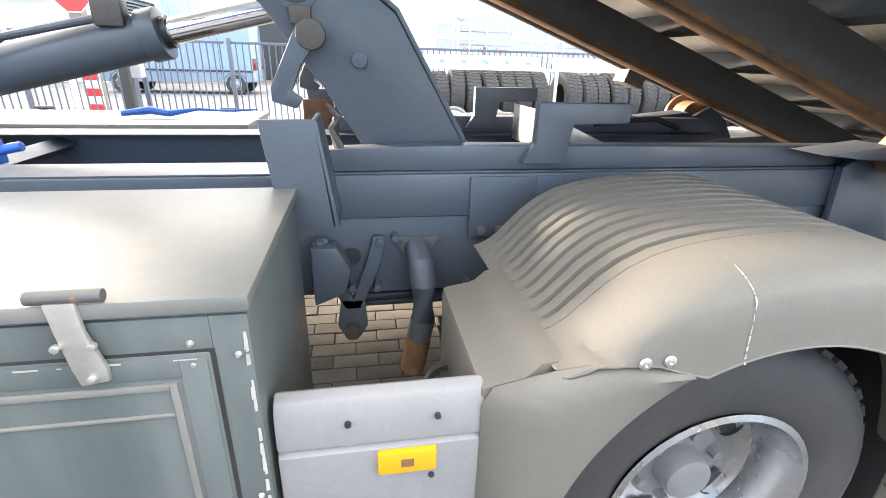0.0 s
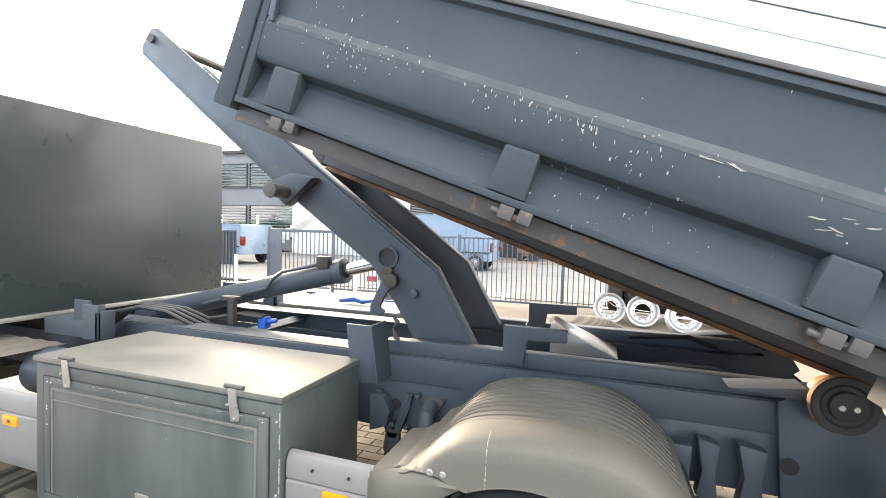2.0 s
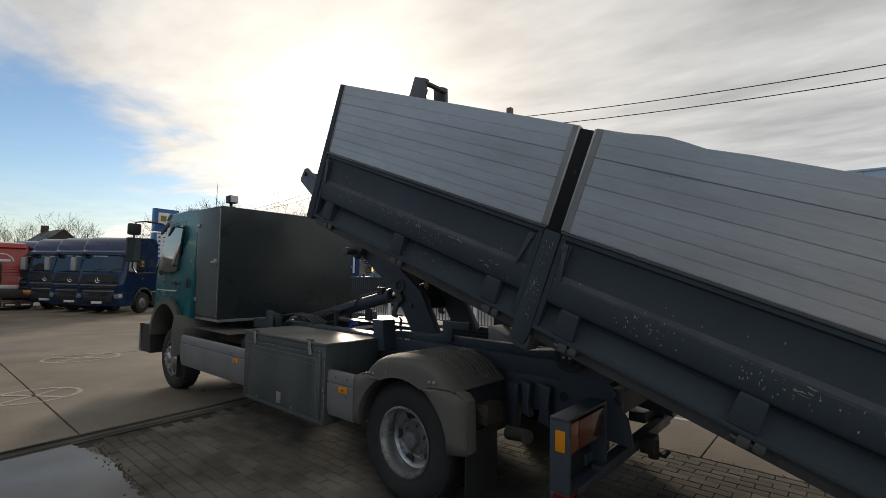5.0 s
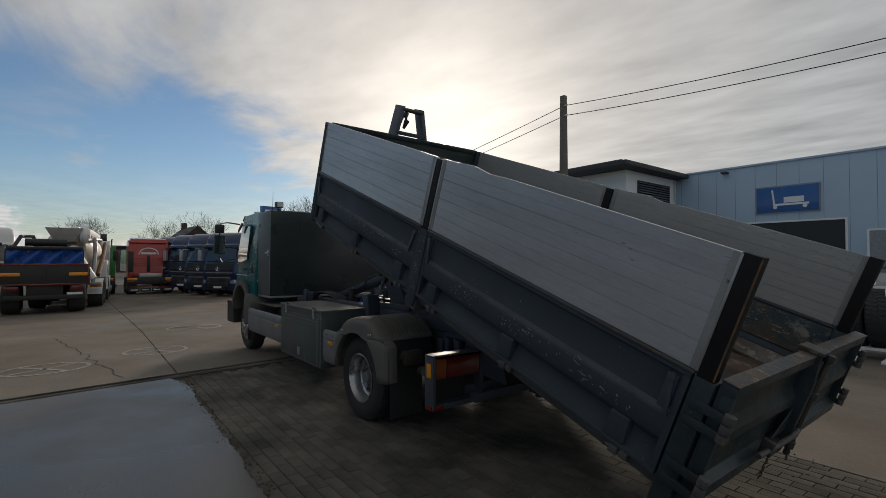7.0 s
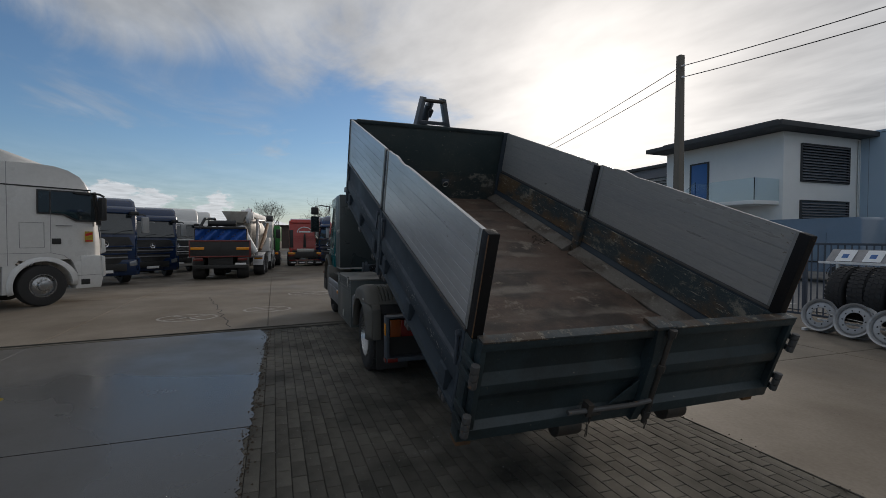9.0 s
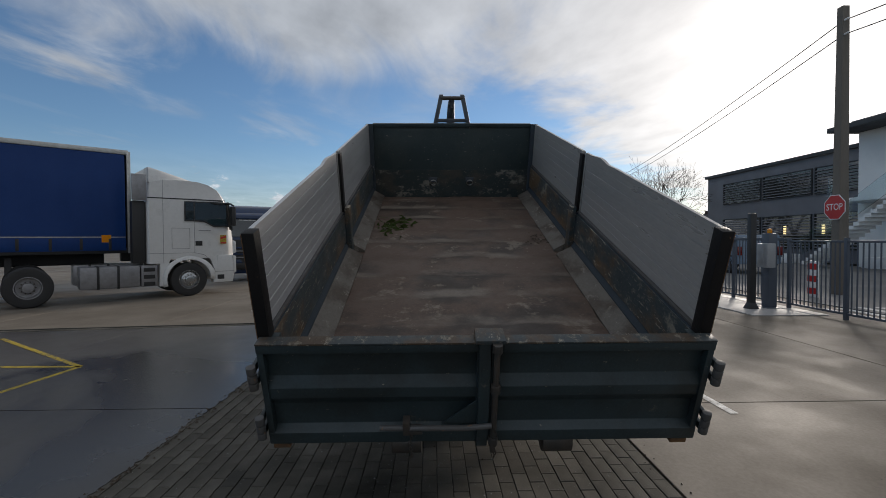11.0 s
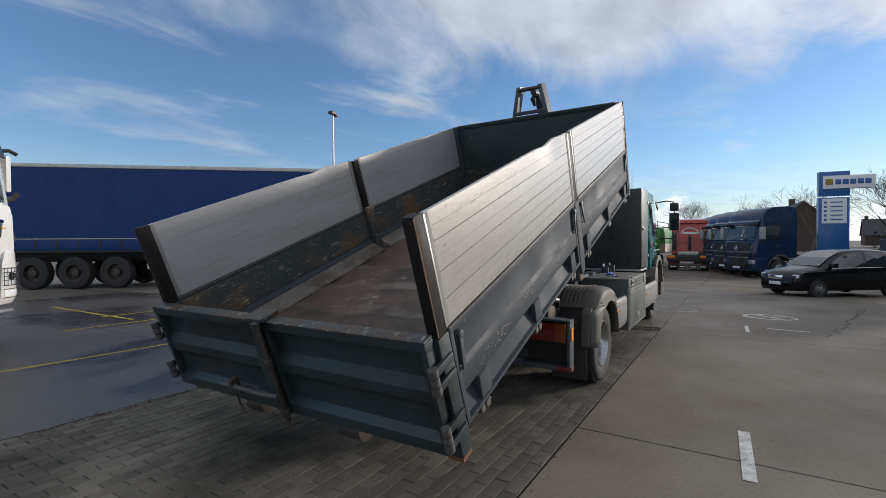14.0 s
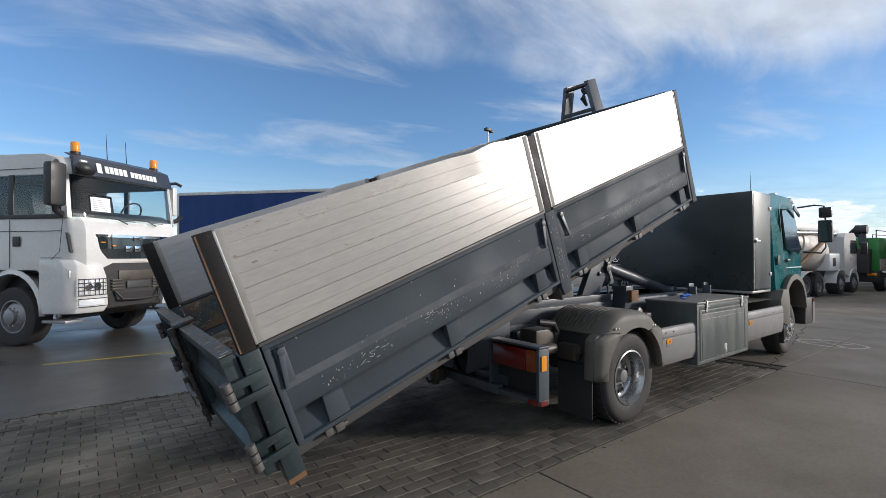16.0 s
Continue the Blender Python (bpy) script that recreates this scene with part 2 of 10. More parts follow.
GREY = material("slate_paint", (0.047, 0.060, 0.072), 0.7, second=(0.044, 0.052, 0.062), big=2.2, fine=40, bump=0.12, bump_scale=9, spec=0.25, chips=(0.34, 0.33, 0.30), chip_at=0.715, chip_scale=34, chip_stretch=(1.6, 1, 0.8))
TAILP = scuffed("tailgate_dark_paint", (0.028, 0.043, 0.048), (0.020, 0.028, 0.030), (0.17, 0.15, 0.11), 0.42, 0.46, 0.63, 0.655, (1, 1, 1))
EDGE = scuffed("scuffed_edge_steel", (0.040, 0.050, 0.053), (0.075, 0.05, 0.032), (0.27, 0.235, 0.18), 0.5, 0.46, 0.535, 0.62, (1, 1.2, 1), big=4.0)
GREYD = material("slate_paint_frame", (0.060, 0.073, 0.090), 0.44, second=(0.045, 0.054, 0.067), big=3, fine=50, bump=0.15, bump_scale=14, chips=(0.17, 0.1, 0.06), chip_at=0.72)
RAIL = material("dirty_rail_paint", (0.08, 0.08, 0.08), 0.55, second=(0.066, 0.052, 0.042), big=5, fine=50, bump=0.3, chips=(0.17, 0.10, 0.06), chip_at=0.63, chip_scale=26)
UNDER = material("underside_paint", (0.062, 0.068, 0.076), 0.5, second=(0.09, 0.08, 0.07), big=4, fine=30, bump=0.2, chips=(0.2, 0.09, 0.03), chip_at=0.75, grain=0.55)
# Boards in two tones: left lightened for shade, right darkened for sun, plus dust
ALU = material("brushed_aluminium_shaded_tone", (0.53, 0.53, 0.532), 0.32, 0.32, second=(0.40, 0.398, 0.395), amount=1.0, big=1.6, fine=30, stretch=(0.35, 1, 2.2), bump=0.2, bump_scale=9, rough_var=0.05, spec=0.4, chips=(0.30, 0.28, 0.25), chip_at=0.715, chip_scale=26, chip_stretch=(0.6, 1, 1.8), grain=0.35)
ALU_SUNSIDE = material("dusty_aluminium_sunlit_tone", (0.42, 0.40, 0.372), 0.29, 0.20, second=(0.35, 0.343, 0.33), amount=1.0, big=1.6, fine=30, stretch=(0.35, 1, 2.2), bump=0.22, bump_scale=9, rough_var=0.03, spec=0.4, chips=(0.24, 0.205, 0.165), chip_at=0.69, chip_scale=26, chip_stretch=(0.6, 1, 1.8), grain=0.4)
RUST = material("rusted_post_steel", (0.012, 0.012, 0.013), 0.55, 0.0, second=(0.020, 0.015, 0.012), big=5, fine=70, bump=0.4, spec=0.2, chips=(0.085, 0.048, 0.028), chip_at=0.67, chip_scale=26, chip_stretch=(1, 1, 0.5), grain=0.55)
ORANGE_RUST = material("rusty_wear_strip", (0.19, 0.095, 0.038), 0.75, 0.1, second=(0.085, 0.055, 0.038), amount=1.0, big=9, fine=60, bump=0.4, grain=0.55)
ROLLER = material("worn_roller_steel", (0.26, 0.135, 0.07), 0.55, 0.35, second=(0.14, 0.085, 0.055), big=6, fine=50, bump=0.2)
INNER = scuffed("scraped_inner_steel", (0.050, 0.068, 0.074), (0.17, 0.105, 0.055), (0.36, 0.32, 0.25), 0.5, 0.46, 0.55, 0.60, (0.8, 1, 1.3), metal=0.2)
HEADL = scuffed("headboard_scraped_foot", (0.030, 0.043, 0.045), (0.066, 0.062, 0.053), (0.25, 0.235, 0.20), 0.5, 0.46, 0.545, 0.63, (1, 0.8, 1.2), metal=0.2, big=2.2)
HEADP = scuffed("headboard_paint", (0.024, 0.040, 0.043), (0.036, 0.05, 0.05), (0.25, 0.235, 0.2), 0.5, 0.45, 0.62, 0.645, (1, 1, 1))
KERB = scuffed("caked_kerb_plate", (0.150, 0.132, 0.112), (0.085, 0.066, 0.050), (0.30, 0.27, 0.23), 0.7, 0.44, 0.55, 0.64, (0.8, 1, 1), big=2.6)
BED = scuffed("rusty_load_floor", (0.118, 0.078, 0.058), (0.056, 0.042, 0.034), (0.27, 0.225, 0.18), 0.55, 0.45, 0.56, 0.66, (1.1, 0.8, 1), bands=0.46, metal=0.1, big=1.5)
SOIL = material("dry_soil", (0.055, 0.04, 0.03), 0.95, second=(0.12, 0.09, 0.06), big=20, fine=90, bump=0.6)
BOXM = material("toolbox_painted_steel", (0.066, 0.080, 0.080), 0.44, 0.1, second=(0.118, 0.132, 0.128), amount=0.9, big=2.6, fine=22, stretch=(1.6, 1.6, 0.3), bump=0.15, bump_scale=7, spec=0.4, chips=(0.40, 0.42, 0.40), chip_at=0.72, chip_scale=24)
BOXTOP = material("toolbox_worn_lid", (0.155, 0.158, 0.15), 0.46, 0.35, second=(0.22, 0.21, 0.19), amount=0.8, big=2.5, fine=28, bump=0.15, bump_scale=6, chips=(0.42, 0.42, 0.40), chip_at=0.735, chip_scale=16)
LOCKER = material("locker_dark_paint", (0.026, 0.034, 0.036), 0.34, second=(0.045, 0.05, 0.048), big=1.2, fine=18, bump=0.06, bump_scale=3, coat=0.1, chips=(0.09, 0.06, 0.045), chip_at=0.74, chip_scale=7)
PLASTIC = material("fender_plastic", (0.122, 0.115, 0.100), 0.62, second=(0.094, 0.090, 0.081), big=3, fine=120, bump=0.08, spec=0.3, chips=(0.3, 0.29, 0.27), chip_at=0.755)
SKIRT = material("skirt_plastic", (0.20, 0.198, 0.20), 0.55, second=(0.16, 0.156, 0.152), big=2.4, fine=90, bump=0.06, spec=0.35, chips=(0.33, 0.28, 0.23), chip_at=0.765)
TEAL = material("teal_cab_paint", (0.0, 0.115, 0.125), 0.3, second=(0.0, 0.10, 0.108), big=1.2, fine=20, spec=0.25, coat=0.08)
BLACK = material("black_plastic", (0.018, 0.018, 0.019), 0.5, second=(0.03, 0.03, 0.03), big=4, fine=60, bump=0.1)
RUBBER = material("tyre_rubber", (0.022, 0.022, 0.023), 0.75, second=(0.045, 0.042, 0.04), big=5, fine=70, bump=0.3, grain=0.55)
RIM = material("silver_wheel_steel", (0.42, 0.43, 0.44), 0.28, 0.85, second=(0.27, 0.265, 0.26), big=6, fine=60, rough_var=0.1)
RIMF = material("far_wheel_steel", (0.3, 0.3, 0.31), 0.45, 0.6, second=(0.18, 0.17, 0.17), big=6, fine=60)
STEEL = material("zinc_steel", (0.5, 0.5, 0.48), 0.4, 0.8, second=(0.35, 0.33, 0.3), big=9, fine=80, bump=0.1)
CHROME = material("chrome_rod", (0.8, 0.8, 0.81), 0.1, 1.0, second=(0.75, 0.75, 0.76), rough_var=0.04)
DARKSTEEL = material("greasy_steel", (0.06, 0.058, 0.055), 0.5, 0.4, second=(0.12, 0.085, 0.06), big=8, fine=60, bump=0.3, grain=0.55)
AMBER = lens("amber_lens", (0.80, 0.30, 0.01))
RED = lens("red_lens", (0.15, 0.010, 0.008))
WHITELENS = lens("clear_lens", (0.75, 0.77, 0.8))
BLUEPL = material("blue_webbing", (0.01, 0.10, 0.42), 0.6, second=(0.01, 0.07, 0.3), fine=200, bump=0.3)
WINDOW = material("dark_cab_glass", (0.02, 0.028, 0.032), 0.04, second=(0.03, 0.04, 0.045), rough_var=0.01, spec=0.8, coat=0.5)
PANE = glass("window_glass")
CONCRETE = material("yard_concrete", (0.200, 0.174, 0.143), 0.74, second=(0.134, 0.113, 0.090), amount=1.0, big=0.55, fine=30, bump=0.25, bump_scale=45, per_object=0.08, wet=0.25, rough_var=0.12, spec=0.14, chips=(0.085, 0.078, 0.07), chip_at=0.70, chip_scale=26, grain=0.55)
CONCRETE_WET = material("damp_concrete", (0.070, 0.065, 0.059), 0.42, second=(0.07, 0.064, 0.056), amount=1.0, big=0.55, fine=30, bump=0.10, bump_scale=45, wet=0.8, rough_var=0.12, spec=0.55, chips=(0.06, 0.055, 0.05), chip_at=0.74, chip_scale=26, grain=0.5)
PAVER = material("concrete_paver", (0.160, 0.146, 0.124), 0.86, second=(0.046, 0.045, 0.039), amount=1.0, big=0.85, fine=110, bump=0.6, bump_scale=120, per_object=0.18, wet=0.2, spec=0.1, chips=(0.27, 0.25, 0.22), chip_at=0.735, chip_scale=95, grain=0.75)
JOINT = material("joint_dirt", (0.020, 0.018, 0.016), 0.95, second=(0.035, 0.032, 0.026), big=8, fine=80, bump=0.5)
ASPHALT = material("street_asphalt", (0.17, 0.165, 0.16), 0.8, second=(0.12, 0.118, 0.115), big=0.4, fine=60, bump=0.3, grain=0.55)
WHITEMARK = material("worn_white_marking", (0.62, 0.62, 0.6), 0.7, second=(0.34, 0.33, 0.31), amount=1.0, big=9, fine=60, chips=(0.24, 0.22, 0.2), chip_at=0.60, chip_scale=28)
CHALK = material("faded_chalk_marking", (0.36, 0.35, 0.32), 0.8, second=(0.24, 0.22, 0.2), amount=1.0, big=6, fine=40, chips=(0.21, 0.19, 0.17), chip_at=0.52, chip_scale=22)
YELLOWMARK = material("yellow_marking", (0.50, 0.36, 0.035), 0.75, second=(0.27, 0.21, 0.06), amount=1.0, big=5, fine=50, spec=0.2, chips=(0.11, 0.10, 0.085), chip_at=0.56, chip_scale=24)
FENCE = material("fence_blue_grey", (0.075, 0.09, 0.115), 0.45, second=(0.06, 0.07, 0.09), big=3, fine=60)
WHITEP = material("white_cab_paint", (0.64, 0.635, 0.62), 0.35, second=(0.60, 0.595, 0.58), big=1.3, fine=15, coat=0.6)
NAVY = material("navy_cab_paint", (0.008, 0.026, 0.078), 0.22, second=(0.007, 0.021, 0.062), big=1.3, fine=15, spec=0.35, coat=0.4)
REDP = material("red_cab_paint", (0.42, 0.03, 0.02), 0.35, second=(0.33, 0.02, 0.015), big=1.3, fine=15, coat=0.5)
TARP = material("blue_tarpaulin", (0.004, 0.038, 0.17), 0.45, second=(0.004, 0.03, 0.135), big=1.4, fine=18, bump=0.25, bump_scale=2.2, spec=0.3)
TARP2 = material("bright_blue_cover", (0.015, 0.10, 0.42), 0.5, second=(0.01, 0.07, 0.3), big=2.5, fine=18, bump=0.4, bump_scale=5)
WALLW = material("white_render", (0.78, 0.78, 0.76), 0.8, second=(0.7, 0.7, 0.69), big=0.8, fine=60, bump=0.15)
WALLB = material("pale_blue_cladding", (0.42, 0.53, 0.63), 0.5, second=(0.38, 0.49, 0.59), big=0.5, fine=20)
WALLD = material("dark_grey_cladding", (0.16, 0.16, 0.175), 0.6, second=(0.13, 0.13, 0.14), big=0.6, fine=20)
ROOFD = material("dark_roof_edge", (0.035, 0.037, 0.04), 0.6, second=(0.05, 0.05, 0.05), big=1, fine=20)
SIGNB = material("sign_blue", (0.015, 0.11, 0.33), 0.35, second=(0.012, 0.09, 0.29), big=0.8, fine=12, coat=0.3)
SIGNR = material("sign_red", (0.5, 0.02, 0.02), 0.4, second=(0.42, 0.02, 0.02), big=3, fine=30)
SIGNW = material("sign_white", (0.8, 0.8, 0.8), 0.4, second=(0.74, 0.74, 0.74), big=3, fine=30)
POLE = material("weathered_pole", (0.17, 0.15, 0.125), 0.85, second=(0.11, 0.095, 0.08), big=3, fine=70, stretch=(1, 1, 0.15), bump=0.4, grain=0.55)
BARK = material("bare_tree_bark", (0.075, 0.055, 0.042), 0.9, second=(0.05, 0.036, 0.028), big=4, fine=60, bump=0.4)
HEDGE = material("clipped_hedge", (0.03, 0.042, 0.016), 0.9, second=(0.06, 0.055, 0.025), big=5, fine=60, bump=0.8)
BRICKH = material("house_brick", (0.085, 0.055, 0.045), 0.85, second=(0.06, 0.042, 0.036), big=1.5, fine=40)
LOOSERIM = material("dull_loose_rim", (0.42, 0.425, 0.43), 0.45, 0.5, second=(0.26, 0.255, 0.25), big=7, fine=60)
PALECON = material("pale_new_concrete", (0.36, 0.35, 0.34), 0.6, second=(0.27, 0.26, 0.25), big=1.2, fine=30, bump=0.2, wet=0.4)
BANNER = material("banner_cloth", (0.008, 0.03, 0.13), 0.6, second=(0.008, 0.024, 0.10), big=3, fine=40)
GREENP = material("green_machine_paint", (0.02, 0.22, 0.035), 0.4, second=(0.02, 0.16, 0.03), big=2, fine=20)
MIXER = material("mixer_drum_grey", (0.52, 0.48, 0.43), 0.55, second=(0.27, 0.24, 0.2), big=3, fine=25, bump=0.2)
CARBLACK = material("black_car_paint", (0.008, 0.008, 0.010), 0.12, second=(0.01, 0.01, 0.013), rough_var=0.03, spec=0.35)
VANBLUE = material("van_blue_grey_paint", (0.13, 0.18, 0.24), 0.35, second=(0.11, 0.155, 0.21), coat=0.5)


MIRRORP = material("silver_mirror_housing", (0.34, 0.345, 0.35), 0.4, second=(0.26, 0.265, 0.27), big=3, fine=30)
HEADGLASS = material("grey_headlamp_glass", (0.30, 0.31, 0.32), 0.12, 0.4, second=(0.18, 0.19, 0.2), big=9, fine=40, coat=0.6)
CABGLASS = glass("clear_cab_glass", (0.80, 0.88, 0.90), 0.0)
DARKCLOTH = material("dark_seat_cloth", (0.03, 0.032, 0.036), 0.9, second=(0.045, 0.045, 0.05), big=4, fine=90, bump=0.2)
VISORP = material("visor_blue_black", (0.012, 0.018, 0.034), 0.4, second=(0.015, 0.022, 0.04), big=2, fine=30, coat=0.2)
WORN = material("worn_dusty_paint", (0.088, 0.095, 0.105), 0.7, second=(0.066, 0.074, 0.084), amount=1.0, big=6, fine=50, spec=0.25, chips=(0.26, 0.25, 0.23), chip_at=0.68, chip_scale=30)
ENDCHANNEL = material("dull_end_channel", (0.30, 0.295, 0.28), 0.75, 0.0, second=(0.17, 0.16, 0.145), big=5, fine=40, bump=0.2, spec=0.25, chips=(0.12, 0.09, 0.06), chip_at=0.68)
PRIMER = material("bare_primer_fleck", (0.36, 0.35, 0.32), 0.7, second=(0.24, 0.2, 0.16), big=20, fine=80)


# ---- mesh tools ----
class Geo:
    """Collects the faces of one part."""

    def __init__(self):
        self.v, self.f = [], []

    def add(self, verts, faces):
        n = len(self.v)
        self.v += [tuple(p) for p in verts]
        self.f += [tuple(n + i for i in f) for f in faces]
        return self

    def box(self, x0, x1, y0, y1, z0, z1):
        return self.add([(x, y, z) for z in (z0, z1) for y in (y0, y1) for x in (x0, x1)],
                        [(0, 2, 3, 1), (4, 5, 7, 6), (0, 1, 5, 4), (2, 6, 7, 3), (0, 4, 6, 2), (1, 3, 7, 5)])

    def prism(self, pts, axis, a, b):
        put = {"x": lambda p, h: (h, p[0], p[1]), "y": lambda p, h: (p[0], h, p[1]), "z": lambda p, h: (p[0], p[1], h)}[axis]
        n = len(pts)
        return self.add([put(p, a) for p in pts] + [put(p, b) for p in pts],
                        [tuple(range(n)), tuple(range(n, 2 * n))[::-1]] + [(i, i + n, (i + 1) % n + n, (i + 1) % n) for i in range(n)])

    def loft(self, rings, caps=True, closed=True):
        n = len(rings[0])
        faces = []
        for k in range(len(rings) - 1):
            for i in range(n if closed else n - 1):
                j = (i + 1) % n
                faces.append((k * n + i, k * n + j, (k + 1) * n + j, (k + 1) * n + i))
        if caps is True:
            faces += [tuple(range(n))[::-1]]
        if caps:
            faces += [tuple((len(rings) - 1) * n + i for i in range(n))]
        return self.add([p for r in rings for p in r], faces)

    def cyl(self, p0, p1, r0, r1=None, n=16):
        p0, p1 = Vector(p0), Vector(p1)
        q = (p1 - p0).to_track_quat("Z", "Y")
        ring = lambda c, r: [c + q @ Vector((r * math.cos(2 * math.pi * i / n), r * math.sin(2 * math.pi * i / n), 0)) for i in range(n)]
        return self.loft([ring(p0, r0), ring(p1, r0 if r1 is None else r1)])

    def tube(self, pts, r, n=8):
        pts = [Vector(p) for p in pts]
        rings = []
        for k, p in enumerate(pts):
            d = (pts[min(k + 1, len(pts) - 1)] - pts[max(k - 1, 0)]).normalized()
            q = d.to_track_quat("Z", "Y")
            rr = r[k] if isinstance(r, (list, tuple)) else r
            rings.append([p + q @ Vector((rr * math.cos(2 * math.pi * i / n), rr * math.sin(2 * math.pi * i / n), 0)) for i in range(n)])
        return self.loft(rings)

    def lathe(self, prof, c, axis="y", n=32, sign=1, closed=False):
        c = Vector(c)
        rings = []
        for r, h in prof:
            ring = []
            for i in range(n):
                a, b = r * math.cos(2 * math.pi * i / n), r * math.sin(2 * math.pi * i / n)
                ring.append(c + Vector({"y": (a, sign * h, b), "x": (sign * h, a, b), "z": (a, b, sign * h)}[axis]))
            rings.append(ring)
        if closed:
            rings.append(rings[0])
        return self.loft(rings, caps=False if closed or prof[-1][0] < 1e-4 else "end")

    def strip(self, rows, thick=0.0):
        """A sheet from rows of points; thick pushes a second skin along the normals of the mesh."""
        n = len(rows[0])
        faces = [(k * n + i, k * n + i + 1, (k + 1) * n + i + 1, (k + 1) * n + i) for k in range(len(rows) - 1) for i in range(n - 1)]
        return self.add([p for r in rows for p in r], faces)

    def mesh(self, name, mat, bevel=0.0, smooth=35, seg=2):
        me = bpy.data.meshes.new(name)
        me.from_pydata(self.v, [], self.f)
        bm = bmesh.new()
        bm.from_mesh(me)
        bmesh.ops.recalc_face_normals(bm, faces=bm.faces)
        if bevel:
            edges = [e for e in bm.edges if len(e.link_faces) == 2 and e.calc_face_angle(0) > radians(28)]
            bmesh.ops.bevel(bm, geom=edges, offset=bevel, segments=seg, affect="EDGES", profile=0.6, clamp_overlap=True)
        bm.to_mesh(me)
        bm.free()
        if smooth:
            for p in me.polygons:
                p.use_smooth = True
            me.set_sharp_from_angle(angle=radians(smooth))
        me.materials.append(mat)
        return me


def part(name, g, mat, parent=None, label="", bevel=0.0, smooth=35, seg=2):
    ob = new(name, g.mesh(name, mat, bevel, smooth, seg))
    ob.parent = parent
    if label:
        ob["label"] = label
    return ob


def thing(name, m, label, category, group="", kind=""):
    ob = new(name)
    ob.empty_display_size = 0.2
    ob.matrix_basis = m
    return tagged(ob, label, category, group, kind)


def solid(name, g, mat, label, category, kind="", group="", bevel=0.0, smooth=35):
    return tagged(part(name, g, mat, None, "", bevel, smooth), label, category, group, kind)


def writing(name, text, size, m, mat, parent=None, depth=0.002, label="", squeeze=1.0):
    """Letters as a mesh, standing in the local xz plane, centred."""
    cu = bpy.data.curves.new(name, "FONT")
    cu.body, cu.size, cu.align_x, cu.align_y, cu.extrude = text, size, "CENTER", "CENTER", depth
    cu.resolution_u = 3
    tmp = bpy.data.objects.new(name, cu)
    scene.collection.objects.link(tmp)
    me = bpy.data.meshes.new_from_object(tmp.evaluated_get(bpy.context.evaluated_depsgraph_get()))
    bpy.data.objects.remove(tmp)
    bpy.data.curves.remove(cu)
    me.transform(m @ Matrix.Diagonal((squeeze, 1, 1, 1)))
    me.materials.clear()
    me.materials.append(mat)
    ob = new(name, me)
    ob.parent = parent
    if label:
        ob["label"] = label
    return ob

# ---- ground ----
def fall(x):
    """The yard falls gently away ahead of the truck."""
    return -0.40 * min(1.0, max(0.0, (-8.5 - x) / 14.5))


g = Geo()
g.strip([[(x, y, fall(x) - 0.035) for y in (-900, 900)] for x in (-900, -60, -23, -16, -8.5, 900)])
ground = solid("ground", g, CONCRETE, "weathered grey-brown concrete ground reaching the horizon", "ground", "structure", smooth=0)

road = solid("road", Geo().box(-70, 60, 9.42, 23.5, -0.03, 0.02), ASPHALT, "pale grey asphalt street beyond the yard fence", "road", "structure", smooth=0)

yard = thing("yard_pavement", Matrix(), "cast concrete yard slabs with dark open joints", "pavement", "", "structure")
XL = [-44, -37, -30, -23, -15.8, -8.5, -3.32, 1.72, 6.4, 11.2, 16]
YL = [-26, -20, -14.5, -9.2, -5.8, -2.42, 1.335, 5.6, 9.4]
J = 0.008


def drain_x(y):
    """Middle of the drain channel, which crosses the yard a little askew."""
    return -3.13 - 0.115 * (y + 2.0)


for i in range(len(XL) - 1):
    for k in range(len(YL) - 1):
        x0, x1, y0, y1 = XL[i], XL[i + 1], YL[k], YL[k + 1]
        if k == 5 and x0 > -3.5:
            continue
        if k == 4 and x0 > -3.4:
            continue
        left = (lambda y: drain_x(y) + 0.13) if i == 6 and k < 5 else (lambda y, x=x0: x + J)
        right = (lambda y: drain_x(y) - 0.13) if i == 5 and k <= 5 else (lambda y, x=x1: x - J)
        part("slab", Geo().add([(x, y, fall(x) + z) for z in (-0.03, 0.0) for y in (y0 + J, y1 - J) for x in (left(y), right(y))],
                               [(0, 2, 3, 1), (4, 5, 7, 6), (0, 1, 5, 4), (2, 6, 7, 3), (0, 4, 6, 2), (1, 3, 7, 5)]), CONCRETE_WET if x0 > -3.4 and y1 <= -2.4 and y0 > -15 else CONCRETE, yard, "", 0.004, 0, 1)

# slabs beside the paved bay, their edge broken away unevenly
rnd = random.Random(19)
for x0, x1 in zip([-2.96] + XL[7:-1], XL[7:]):
    n = max(4, int((x1 - x0) / 0.045))
    edge = []
    for j in range(n + 1):
        x = x0 + J + (x1 - x0 - 2 * J) * j / n
        y = -2.415 - 0.024 * (x + 2.6) + 0.012 * math.sin(x * 5.1) + rnd.gauss(0, 0.011)
        if x < -2.3:
            y -= 0.10 * (-2.3 - x) / 0.55
        edge.append((x, y))
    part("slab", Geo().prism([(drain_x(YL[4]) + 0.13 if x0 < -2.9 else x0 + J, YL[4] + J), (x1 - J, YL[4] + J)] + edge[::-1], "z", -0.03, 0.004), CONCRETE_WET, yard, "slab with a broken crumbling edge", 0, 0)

# drain channel along the head of the paved bay
def channel(a, b, z):
    """A strip along the drain between two offsets from its middle."""
    return Geo().prism([(drain_x(-14) + a, -14), (drain_x(-14) + b, -14), (drain_x(1.36) + b, 1.36), (drain_x(1.36) + a, 1.36)], "z", -0.03, z)


